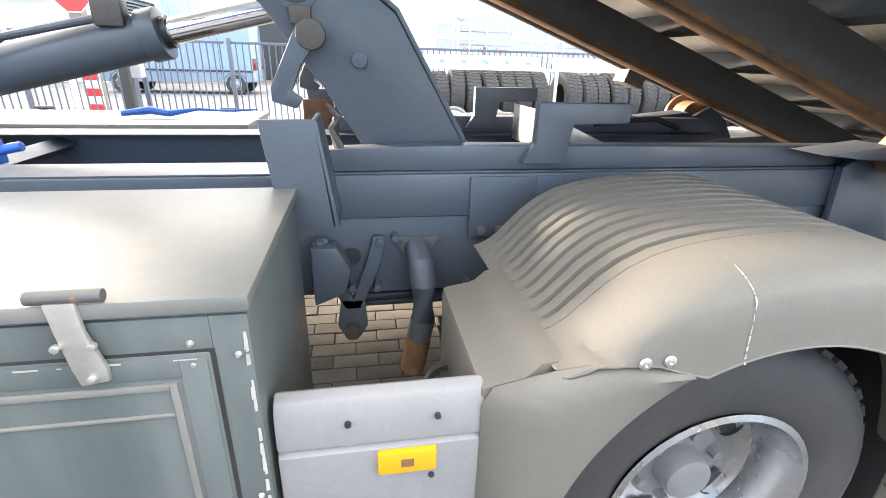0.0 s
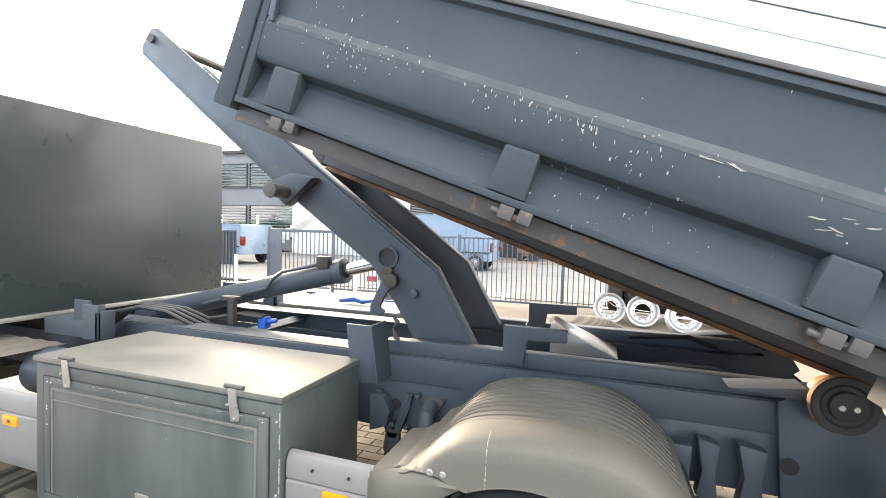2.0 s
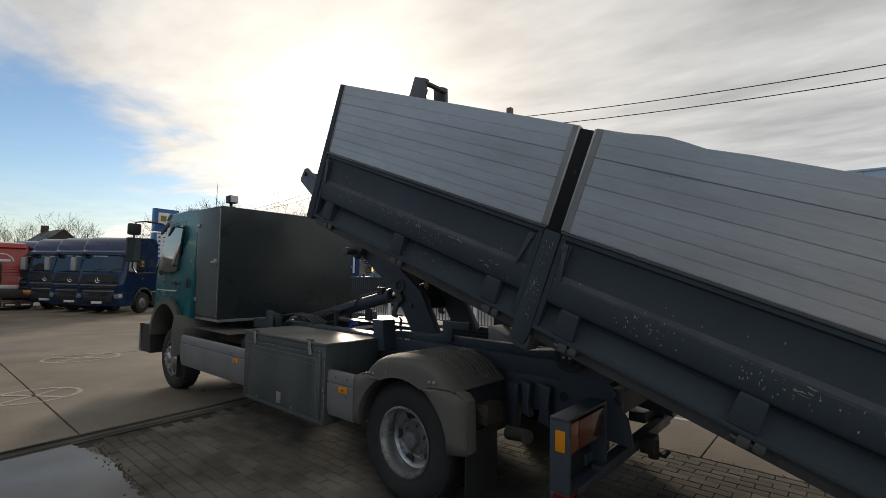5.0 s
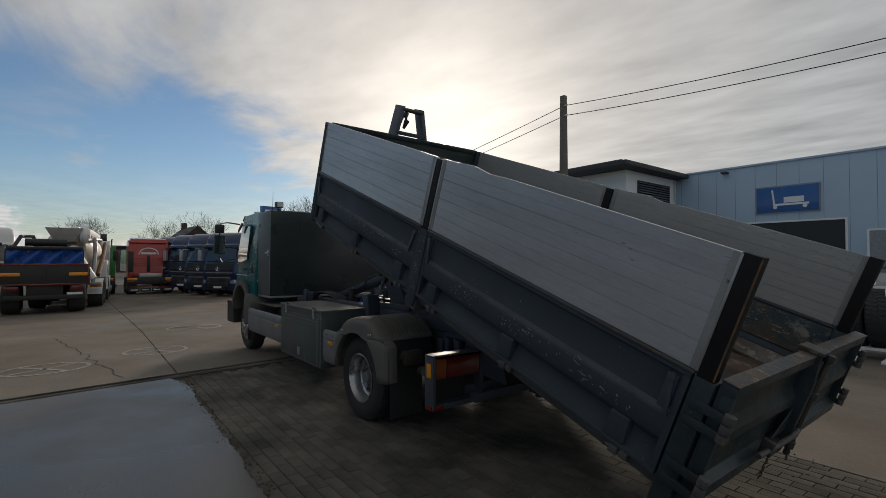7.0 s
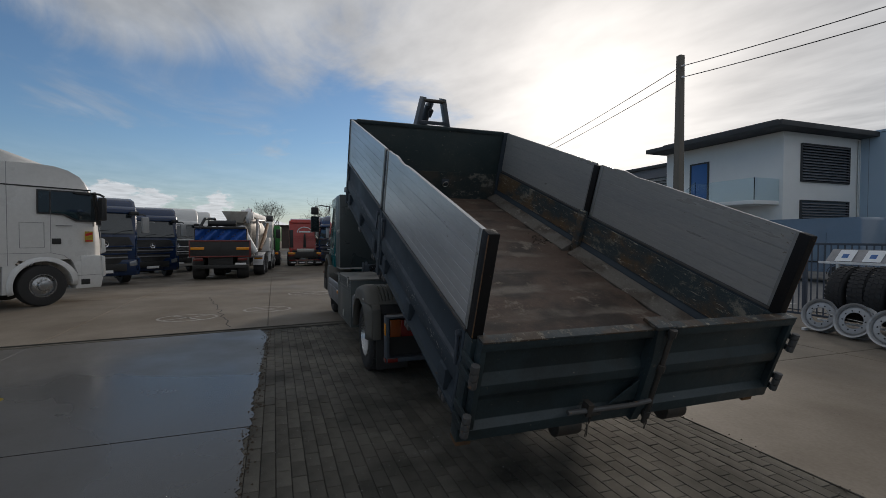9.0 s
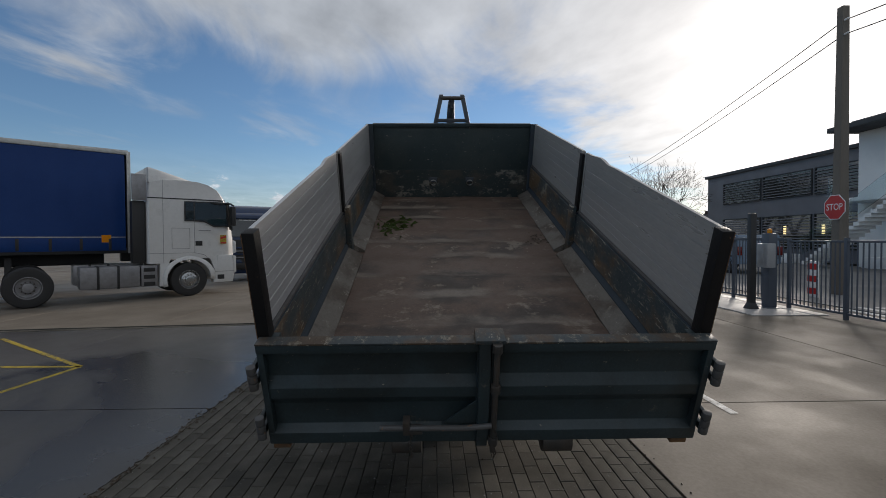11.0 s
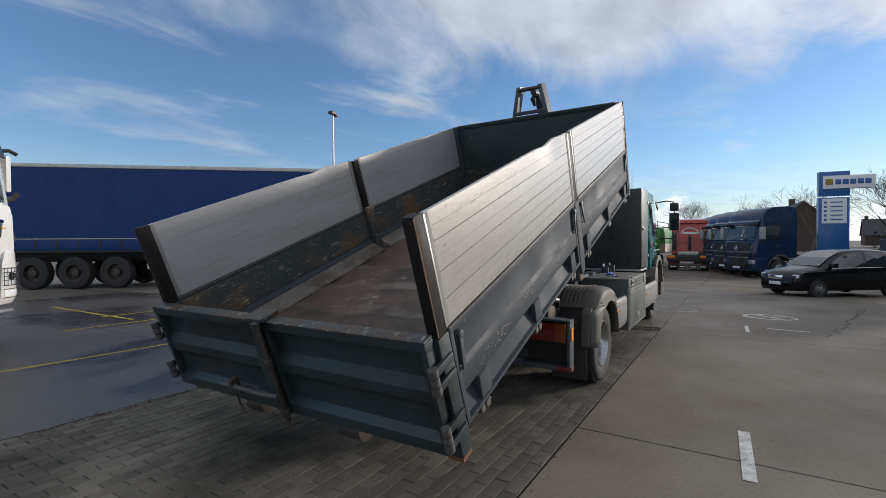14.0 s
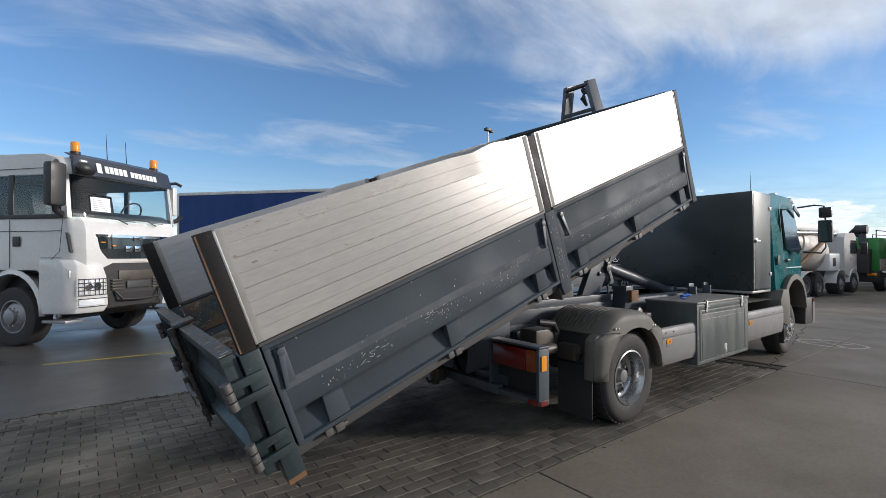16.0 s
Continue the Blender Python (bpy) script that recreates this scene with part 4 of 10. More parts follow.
# tailgate, two leaves
for y0, y1 in ((-1.245, -0.02), (0.02, 1.245)):
    prof = [(S1 + 0.11, 2.385), (S1 + 0.185, 2.385), (S1 + 0.185, 2.335), (S1 + 0.135, 2.325), (S1 + 0.135, 2.165), (S1 + 0.172, 2.10), (S1 + 0.172, 2.035), (S1 + 0.135, 1.975), (S1 + 0.135, 1.83), (S1 + 0.185, 1.80),
            (S1 + 0.185, 1.725), (S1 + 0.11, 1.705)]
    leaf = part("tailgate_leaf", Geo().prism(prof, "y", y0, y1), TAILP, box, "dark green-grey pressed tailgate leaf with chipped edges", 0.004)
    part("leaf_cap", Geo().box(S1 + 0.108, S1 + 0.188, y0, y1, 2.387, 2.398), EDGE, leaf, "scuffed bare top edge", 0.003)
    for y in (y0 + 0.001, y1 - 0.036):
        part("leaf_stile", Geo().box(S1 + 0.115, S1 + 0.182, y, y + 0.035, 1.72, 2.38), TAILP, leaf, "", 0.004)
part("locking_post", Geo().prism([(S1 + 0.10, 2.42), (S1 + 0.20, 2.42), (S1 + 0.225, 2.20), (S1 + 0.225, 1.84), (S1 + 0.20, 1.70), (S1 + 0.13, 1.70)], "y", -0.05, 0.015), TAILP, box, "scuffed steel locking post of the tailgate", 0.006)
part("post_head", Geo().box(S1 + 0.08, S1 + 0.215, -0.07, 0.09, 2.40, 2.425), EDGE, box, "", 0.006)
rod = Geo().cyl((S1 + 0.225, 0.045, 1.69), (S1 + 0.225, 0.045, 2.40), 0.017, n=12)
for w in (1.74, 2.1, 2.36):
    rod.cyl((S1 + 0.225, 0.045, w), (S1 + 0.225, 0.045, w + 0.05), 0.028, n=12)
part("locking_rod", rod, DARKSTEEL, box, "greasy vertical locking rod", 0.002)
part("rod_handle", Geo().tube([(S1 + 0.235, 0.03, 1.88), (S1 + 0.245, -0.12, 1.875), (S1 + 0.235, -0.40, 1.87), (S1 + 0.225, -0.60, 1.865)], 0.017, 10), RAIL, box, "bare worn locking handle")
part("handle_catch", Geo().box(S1 + 0.185, S1 + 0.25, -0.47, -0.43, 1.83, 1.92).box(S1 + 0.185, S1 + 0.25, -0.44, -0.36, 1.835, 1.855), DARKSTEEL, box, "", 0.004)
part("gusset", Geo().prism([(-0.05, 2.02), (-0.05, 1.86), (-0.25, 1.855)], "x", S1 + 0.176, S1 + 0.186), TAILP, box, "", 0.002)
for n_, y_, w_ in ((9, -0.43, 1.85), (10, 0.05, 1.86)):
    chain = Geo()
    for k in range(n_):
        c = Vector((S1 + 0.234 + 0.004 * (k % 2), y_ + 0.006 * math.sin(k), w_ - 0.022 * k))
        chain.tube([c + Vector((0.004 * math.cos(a) * (k % 2), 0.008 * math.cos(a) * (1 - k % 2) + 0.002, 0.016 * math.sin(a))) for a in [j * math.pi / 5 for j in range(11)]], 0.003, 5)
    part("chain", chain, DARKSTEEL, box, "short rusty safety chain")
part("rear_beam", Geo().box(S1 - 0.02, S1 + 0.10, -1.16, 1.16, 1.69, 1.86), GREYD, box, "", 0.006)
for y in (-0.46, 0.46):
    part("rear_roller", Geo().cyl((S1 + 0.06, y - 0.09, 1.62), (S1 + 0.06, y + 0.09, 1.62), 0.075, n=20), DARKSTEEL, box, "dark rear roller of the container", 0.004)


def rubble(name, cx, cy, w, n, spread, size, seed, mat, label):
    r = random.Random(seed)
    g = Geo()
    for k in range(n):
        x, y, s = r.gauss(cx, spread), r.gauss(cy, spread), r.uniform(0.3, 1.0) * size
        ring = [(x + s * r.uniform(0.6, 1) * math.cos(a), y + s * r.uniform(0.6, 1) * math.sin(a), w) for a in (0.2, 1.3, 2.5, 3.6, 4.9)]
        g.add(ring + [(x + r.gauss(0, s * 0.2), y + r.gauss(0, s * 0.2), w + s * r.uniform(0.4, 0.8))], [(0, 1, 5), (1, 2, 5), (2, 3, 5), (3, 4, 5), (4, 0, 5)])
    ob = solid(name, g, mat, label, "soil", "stuff", smooth=0)
    ob.matrix_basis = pose(0, 0, 0, 0, TIP, 0)


rubble("soil_heap", 2.95, -1.02, W_FLOOR + 0.002, 70, 0.09, 0.030, 5, SOIL, "small heap of dark soil in the corner of the load floor")
rubble("soil_heap", 2.75, -0.55, W_FLOOR + 0.002, 60, 0.11, 0.022, 6, SOIL, "scatter of dark soil crumbs on the load floor")
rubble("soil_heap", 0.30, 0.95, W_FLOOR + 0.002, 40, 0.09, 0.026, 8, SOIL, "lump of dry soil beside the load side")
g = Geo()
r = random.Random(4)
for k in range(70):
    x, y, a, l = r.gauss(-0.2, 0.16), r.gauss(-0.78, 0.10), r.uniform(0, 6.28), r.uniform(0.05, 0.16)
    dx, dy = math.cos(a), math.sin(a)
    z = W_FLOOR + 0.008
    g.add([(x - dy * 0.004, y + dx * 0.004, z), (x + dy * 0.004, y - dx * 0.004, z), (x + dx * l * 0.6 + dy * 0.003, y + dy * l * 0.6, z + r.uniform(0.01, 0.05)), (x + dx * l, y + dy * l, z + r.uniform(0, 0.02))], [(0, 1, 2), (0, 2, 3)])
GRASS = material("cut_grass", (0.05, 0.09, 0.015), 0.7, second=(0.09, 0.085, 0.025), big=9, fine=60)
grass = solid("grass_clump", g, GRASS, "small clump of cut green grass left on the load floor", "grass", "stuff", smooth=0)
grass.matrix_basis = pose(0, 0, 0, 0, TIP, 0)


# primer showing through where the paint has flaked off the pressed sides
for sg in (-1, 1):
    r = random.Random(40 + sg)
    flakes = Geo()
    for cs, cw, ds, dw, n in ((-1.25, 2.08, 0.10, 0.05, 40), (-1.0, 2.10, 0.12, 0.02, 16), (-0.45, 2.07, 0.16, 0.025, 46), (-0.15, 2.04, 0.12, 0.03, 20), (0.35, 2.02, 0.3, 0.06, 6), (1.35, 2.06, 0.12, 0.04, 30),
                              (1.95, 2.05, 0.10, 0.03, 34), (2.45, 2.06, 0.14, 0.04, 16), (2.75, 2.02, 0.08, 0.03, 18), (0.0, 2.2, 1.2, 0.1, 7), (2.0, 2.2, 1.0, 0.1, 6)):
        for k in range(n):
            s_, w_ = r.gauss(cs, ds), min(2.32, max(1.99, r.gauss(cw, dw)))
            if SM0 - 0.05 < s_ < SM1 + 0.05 or not S0 + 0.06 < s_ < S1 - 0.06:
                continue
            a, b = r.uniform(0.001, 0.0045), r.uniform(0.002, 0.010)
            lean = r.uniform(-0.4, 0.1)
            y_ = sg * (1.2632 if w_ < 2.105 else 1.2512 if w_ > 2.13 else 1.2640)
            flakes.add([(s_ + a * math.cos(t) * r.uniform(0.6, 1.1) + lean * b * math.sin(t), y_, w_ + b * math.sin(t) * r.uniform(0.6, 1.1)) for t in (0, 0.9, 1.8, 2.9, 3.9, 5.2)], [(0, 1, 2, 3, 4, 5)])
    for cs, cw in ((2.06, 2.07), (2.52, 2.03), (3.62, 2.03), (3.86, 2.01), (0.35, 2.03), (0.02, 2.2)):
        for k in range(r.randint(7, 11)):
            s_, w_ = r.gauss(cs, 0.055), min(2.09, max(1.99, r.gauss(cw, 0.018)))
            ln, th, le = r.uniform(0.012, 0.05), r.uniform(0.0015, 0.0045), r.uniform(-0.5, 0.3)
            if SM0 - 0.06 < s_ < SM1 + 0.06 or not S0 + 0.08 < s_ < S1 - 0.08:
                continue
            pts = [(-0.5, 0), (-0.2, 0.8), (0.1, 0.5), (0.5, 0.9), (0.42, -0.1), (0.05, -0.6), (-0.3, -0.4)]
            flakes.add([(s_ + a * ln, sg * (1.2641 + k * 3e-5), w_ + b * th + a * ln * le) for a, b in pts], [tuple(range(7))])
    tagged(part("paint_flake", flakes, PRIMER, box, "pale primer flecks where paint has flaked", smooth=0), kind="stuff")
    for s0, s1 in ((S0 + 0.05, SM0 - 0.05), (SM1 + 0.05, S1 - 0.05)):
        part("worn_fold", Geo().add([(s0, sg * 1.2506, 2.133), (s1, sg * 1.2506, 2.133), (s1, sg * 1.2626, 2.104), (s0, sg * 1.2626, 2.104), (s1, sg * 1.2626, 2.088), (s0, sg * 1.2626, 2.088)], [(0, 1, 2, 3), (3, 2, 4, 5)]), WORN, box, "dusty worn band along the fold", smooth=0)

DUSTAMBER = lens("dusty_amber_lens", (0.22, 0.05, 0.01))
HUBM = material("dusty_hub_paint", (0.17, 0.175, 0.18), 0.6, 0.2, second=(0.11, 0.10, 0.09), big=8, fine=60, bump=0.2)

# ---- the hooklift truck, front towards -x, rear axle over the origin ----
truck = thing("hooklift_truck", Matrix(), "older teal-cab hooklift truck with grey toolboxes parked on the paving", "truck")


def wheel(parent, x, y, z, r, sg, dual, name="wheel", rimmat=RIM, width=0.235, convex=False, rr=0.255):
    """A truck wheel whose outer face looks along sg*y."""
    e = thing(name, Matrix.Translation((x, y, z)), "", "")
    e.parent = parent
    w = width
    tyre_prof = [(rr, 0.0), (rr + 0.03, 0.012), (r - 0.06, 0.018), (r - 0.022, 0.002), (r - 0.006, -0.022), (r, -0.05), (r, -w + 0.05), (r - 0.006, -w + 0.022), (r - 0.05, -w), (rr, -w + 0.02), (rr - 0.03, -w * 0.5)]
    t = part("tyre", Geo().lathe(tyre_prof, (0, 0, 0), "y", 48, sg, closed=True), RUBBER, e, "black dusty tyre", smooth=50)
    tr = Geo()
    for k in range(44):
        a = 2 * math.pi * k / 44
        for h0, h1, sh in ((-0.02, -0.07, 0.0), (-w + 0.07, -w + 0.02, 0.04)):
            ca, sa = math.cos(a + sh), math.sin(a + sh)
            cb, sb = math.cos(a + sh + 0.085), math.sin(a + sh + 0.085)
            q = []
            for rr2 in (r - 0.012, r + 0.006):
                q += [(rr2 * ca, sg * h0, rr2 * sa), (rr2 * cb, sg * h0, rr2 * sb), (rr2 * cb, sg * h1, rr2 * sb), (rr2 * ca, sg * h1, rr2 * sa)]
            tr.add(q, [(0, 1, 2, 3), (4, 7, 6, 5), (0, 4, 5, 1), (1, 5, 6, 2), (2, 6, 7, 3), (3, 7, 4, 0)])
    tagged(part("tread", tr, RUBBER, t, "", smooth=0), kind="stuff")
    if convex:
        prof = [(rr + 0.004, 0.012), (rr - 0.012, 0.016), (rr - 0.02, -0.03), (rr - 0.045, -0.05), (rr - 0.06, -0.03), (0.165, 0.045), (0.15, 0.055), (0.10, 0.06)]
        hub_h, nut_h, nut_r = 0.085, 0.06, 0.125
    else:
        prof = [(rr + 0.006, 0.010), (rr - 0.010, 0.014), (rr - 0.022, -0.02), (rr - 0.035, -0.045), (rr - 0.04, -0.11), (rr - 0.055, -0.125), (0.16, -0.135), (0.14, -0.125), (0.06, -0.125)]
        hub_h, nut_h, nut_r = -0.055, -0.10, 0.105
    part("rim", Geo().lathe(prof, (0, 0, 0), "y", 48, sg), rimmat, e, "silver steel rim", smooth=40)
    hg = Geo().lathe([(0.128 if not convex else 0.085, -0.14 if not convex else 0.05), (0.124 if not convex else 0.083, -0.118 if not convex else 0.06), (0.066, -0.112 if not convex else hub_h - 0.01), (0.06, hub_h), (0.02, hub_h + 0.006)], (0, 0, 0), "y", 24, sg)
    part("hub", hg, HUBM if not convex else rimmat, e, "dusty grey wheel hub", 0.003)
    for k in range(10 if convex else 6):
        a = 2 * math.pi * k / (10 if convex else 6) + 0.3
        c = (nut_r * math.cos(a), 0, nut_r * math.sin(a))
        part("wheel_nut", Geo().cyl((c[0], sg * (nut_h - 0.03), c[2]), (c[0], sg * (nut_h + 0.012), c[2]), 0.018, 0.014, 6), STEEL if convex else HUBM, e)
    for k in range(8 if convex else 5):
        a = 2 * math.pi * (k + 0.5) / (8 if convex else 5)
        rh = 0.195 if convex else 0.178
        hz = -0.005 if convex else -0.132
        part("hand_hole", Geo().lathe([(0.028 if convex else 0.042, hz + 0.012), (0.027 if convex else 0.041, hz + 0.004), (0.0, hz + 0.004)], (rh * math.cos(a), 0, rh * math.sin(a)), "y", 14, sg), BLACK, e, "dark round hole in the rim")
    if dual:
        part("inner_tyre", Geo().lathe([(a, h - 0.26) for a, h in tyre_prof], (0, 0, 0), "y", 40, sg, closed=True), RUBBER, e, "", smooth=50)
    return e


HZ, R = 0.438, 0.44
for sg in (-1, 1):
    wheel(truck, 0.238, sg * 1.20, HZ, R, sg, True, rr=0.258)
    wheel(truck, -4.66, sg * 1.04, HZ, R, sg, False, convex=True, rr=0.258)
part("rear_axle", Geo().cyl((0.238, -0.9, HZ), (0.238, 0.9, HZ), 0.07).lathe([(0.05, -0.2), (0.17, -0.1), (0.19, 0), (0.17, 0.1), (0.05, 0.2)], (0.238, 0, HZ), "y", 20), DARKSTEEL, truck, "greasy rear axle", 0.004)
part("front_axle", Geo().box(-4.72, -4.60, -0.85, 0.85, 0.30, 0.42), DARKSTEEL, truck, "", 0.01)
part("propeller_shaft", Geo().cyl((-3.6, 0, 0.62), (-0.2, 0, HZ + 0.05), 0.05), DARKSTEEL, truck)

for sg in (-1, 1):
    yy = lambda a, b: sorted((sg * a, sg * b))
    part("chassis_rail", Geo().box(-5.6, 1.60, *yy(0.395, 0.465), 0.665, 0.928), GREYD, truck, "blue-grey chassis rail", 0.006)
    part("subframe_rail", Geo().box(-3.1, 1.36, *yy(0.40, 0.478), 0.931, 1.068), GREYD, truck, "blue-grey subframe rail", 0.006)
    part("rail_plate", Geo().box(-0.20, 0.02, *yy(0.478, 0.488), 0.86, 1.06).box(0.02, 0.16, *yy(0.478, 0.486), 0.86, 1.06), GREYD, truck, "", 0.003)
    for x in (-0.16, -0.10, 0.10):
        part("bolt", Geo().cyl((x, sg * 0.488, 0.885), (x, sg * 0.505, 0.885), 0.016, n=6), RAIL, truck, "rusty bolt head", 0.002)
    part("tipping_frame_rail", Geo().prism([(-0.66, 1.075), (1.28, 1.075), (1.36, 1.10), (1.24, 1.145), (-0.02, 1.15), (-0.30, 1.152), (-0.66, 1.14)], "y", *yy(0.375, 0.455)), GREYD, truck, "blue-grey tilting frame rail", 0.006)
    part("rail_lip", Geo().box(-2.95, 1.2, *yy(0.30, 0.47), 1.069, 1.074), GREYD, truck, "", 0.001)
    # bent guide plate
    g = Geo().prism([(-0.79, 1.25), (-0.645, 1.25), (-0.64, 1.22), (-0.605, 0.96), (-0.70, 0.95), (-0.765, 1.05)], "y", *yy(0.625, 0.643))
    g.prism([(-0.66, 1.25), (-0.643, 1.25), (-0.60, 0.955), (-0.625, 0.955)], "y", *yy(0.47, 0.643))
    part("guide_plate", g, GREYD, truck, "grey container guide plate", 0.008)
    part("guide_hook", Geo().tube([(-0.60, sg * 0.42, 1.13), (-0.615, sg * 0.42, 1.2), (-0.60, sg * 0.42, 1.235), (-0.63, sg * 0.42, 1.27)], [0.02, 0.016, 0.014, 0.006], 8), DARKSTEEL, truck, "small dark hook")
    # locking claw
    g = Geo().prism([(0.0, 1.285), (0.305, 1.285), (0.305, 1.225), (0.12, 1.22), (0.10, 1.10), (-0.04, 1.10), (0.0, 1.16)], "y", *yy(0.335 if sg > 0 else 0.452, 0.375 if sg > 0 else 0.492))
    part("locking_claw", g, GREYD, truck, "L-shaped grey locking claw", 0.005)
    part("rear_roller", Geo().lathe([(0.106, 0.0), (0.113, 0.010), (0.109, 0.024), (0.086, 0.030), (0.078, 0.08), (0.078, 0.13)], (1.31, sg * 0.66, 1.14), "y", 32, -sg), ROLLER, truck, "rust-brown rear roller", smooth=30)
    part("roller_cap", Geo().lathe([(0.106, 0.0), (0.082, 0.002), (0.074, -0.006), (0.056, -0.006), (0.054, 0.012), (0.0, 0.014)], (1.31, sg * 0.672, 1.14), "y", 24, sg), BLACK, truck, "dark roller cap with two bolts", 0.002)
    for dx in (-0.022, 0.022):
        part("roller_bolt", Geo().cyl((1.31 + dx, sg * 0.682, 1.14), (1.31 + dx, sg * 0.70, 1.14), 0.011, n=6), STEEL, truck, "small bright bolt")
    for x, z0, w in ((0.90, 0.62, 0.045), (1.06, 0.58, 0.055)):
        part("frame_bracket", Geo().prism([(x - w, 0.90), (x + w, 0.88), (x + w * 0.7, 0.74), (x + w, z0), (x - w, z0 + 0.03), (x - w * 0.5, 0.76)], "y", *yy(0.488, 0.56)), GREYD, truck, "cast blue-grey frame bracket", 0.015)
    part("bracket_hole", Geo().lathe([(0.035, 0.0), (0.035, 0.004), (0.0, 0.004)], (1.20, sg * 0.5105, 0.82), "y", 18, sg), BLACK, truck, "round hole in the bracket plate")
    part("roller_bracket", Geo().prism([(1.15, 1.08), (1.36, 1.20), (1.47, 1.13), (1.56, 0.985), (1.53, 0.96), (1.59, 0.91), (1.57, 0.87), (1.66, 0.75), (1.70, 0.56), (1.18, 0.62)], "y", *yy(0.48, 0.51)), GREYD, truck, "dark rear bracket plate", 0.004)
    part("spring_hanger", Geo().prism([(0.72, 0.86), (0.84, 0.86), (0.82, 0.52), (0.74, 0.52)], "y", *yy(0.48, 0.56)), GREYD, truck, "", 0.01)
    part("leaf_spring", Geo().strip([[(x + 0.24, sg * 0.5, 0.44 + 0.10 * (x / 0.54) ** 2 + e), (x + 0.24, sg * 0.58, 0.44 + 0.10 * (x / 0.54) ** 2 + e)] for e in (0.0,) for x in [-0.54 + 0.09 * k for k in range(13)]]).strip(
        [[(x + 0.24, sg * 0.5, 0.48 + 0.10 * (x / 0.54) ** 2), (x + 0.24, sg * 0.58, 0.48 + 0.10 * (x / 0.54) ** 2)] for x in [-0.54 + 0.09 * k for k in range(13)]]), DARKSTEEL, truck, "greasy leaf spring")
    # mudguard: ribbed hood over the axle, flat on top, turned down outside over the skirt
    side = [(-0.214, 0.882), (-0.198, 0.886), (-0.172, 0.899), (-0.145, 0.920), (-0.112, 0.956), (-0.074, 0.995), (-0.03, 1.029), (0.02, 1.054), (0.08, 1.071), (0.15, 1.082), (0.23, 1.089), (0.32, 1.092), (0.41, 1.091), (0.48, 1.083), (0.54, 1.066), (0.60, 1.036), (0.655, 0.994), (0.70, 0.950), (0.735, 0.912), (0.752, 0.894)]
    prof_h = []
    for a, b in zip(side, side[1:]):
        prof_h += [a, ((a[0] + b[0]) / 2, (a[1] + b[1]) / 2)]
    prof_h.append(side[-1])

    def hem(x):
        """Lower edge of the hood: straight at the ends, lifted over the tyre."""
        d = abs(x - 0.262)
        return 0.455 + math.sqrt(0.475 ** 2 - d * d) if d < 0.21 else 0.881 + 0.034 * min(1.0, (d - 0.21) / 0.10)
    rows_h = []
    for k in range(180):
        y = 0.62 + 0.53 * k / 179
        ph = ((y - 0.655) / 0.0475) % 1.0
        sunk = 0.019 * (1.0 if ph < 0.2 else max(0.0, 1.0 - (ph - 0.2) / 0.22)) if 0.655 < y < 1.135 else 0.0
        row = []
        for n_, (x, z) in enumerate(prof_h):
            d = Vector((x - 0.262, z - 0.66)).normalized() * (sunk if 4 <= n_ <= len(prof_h) - 5 else 0.0)
            row.append((x - d.x, sg * y, z - d.y))
        rows_h.append(row)
    for k in range(1, 9):
        a = radians(k * 10)
        y, t = 1.15 + 0.135 * math.sin(a), 0.066 * (1 - math.cos(a))
        row = []
        for x, z in prof_h:
            d = Vector((x - 0.262, (z - 0.66) * 1.3)).normalized() * t
            row.append((x - d.x * 0.2, sg * y, max(z - abs(d.y), min(z, 0.912))))
        rows_h.append(row)
    last = rows_h[-1]
    for f, y in ((0.35, 1.288), (0.7, 1.291), (0.97, 1.294), (1.0, 1.297)):
        rows_h.append([(x, sg * y, z + (min(z, hem(x)) - z) * f) for x, _, z in last])
    rows_h = [[(x, sg * (abs(y) - 0.045 * min(1.0, max(0.0, (abs(x - 0.262) - 0.24) / 0.25)) ** 2 * max(0.0, abs(y) - 1.0) / 0.3), z) for x, y, z in row] for row in rows_h]
    hood = part("mudguard", Geo().strip(rows_h), PLASTIC, truck, "dusty grey-beige ribbed plastic mudguard hood", smooth=30)
    so = hood.modifiers.new("wall", "SOLIDIFY")
    so.thickness, so.offset = 0.006, 0
    # long pale scrape down the outer face
    col = min(range(len(prof_h)), key=lambda n: abs(prof_h[n][0] - 0.10))
    sc_ = Geo()
    for k in range(len(rows_h) - 11, len(rows_h) - 1):
        (xa, ya, za), (xb, yb, zb) = rows_h[k][col], rows_h[k + 1][col]
        for u in (0.0, 0.5):
            e0, e1, h0, h1 = 0.0008 + 0.0012 * ((k + u * 2) % 2), 0.001 + 0.0014 * (k % 3 == 0), u, u + (0.30 if k % 2 else 0.44)
            q = [(xa + (xb - xa) * h + e, ya + (yb - ya) * h + sg * 0.0042, za + (zb - za) * h + 0.002) for h, e in ((h0, -e0), (h0, e0), (h1, e1), (h1, -e1))]
            sc_.add(q, [(0, 1, 2, 3)])
    part("scrape", sc_, PRIMER, hood, "long pale scrape", smooth=0)
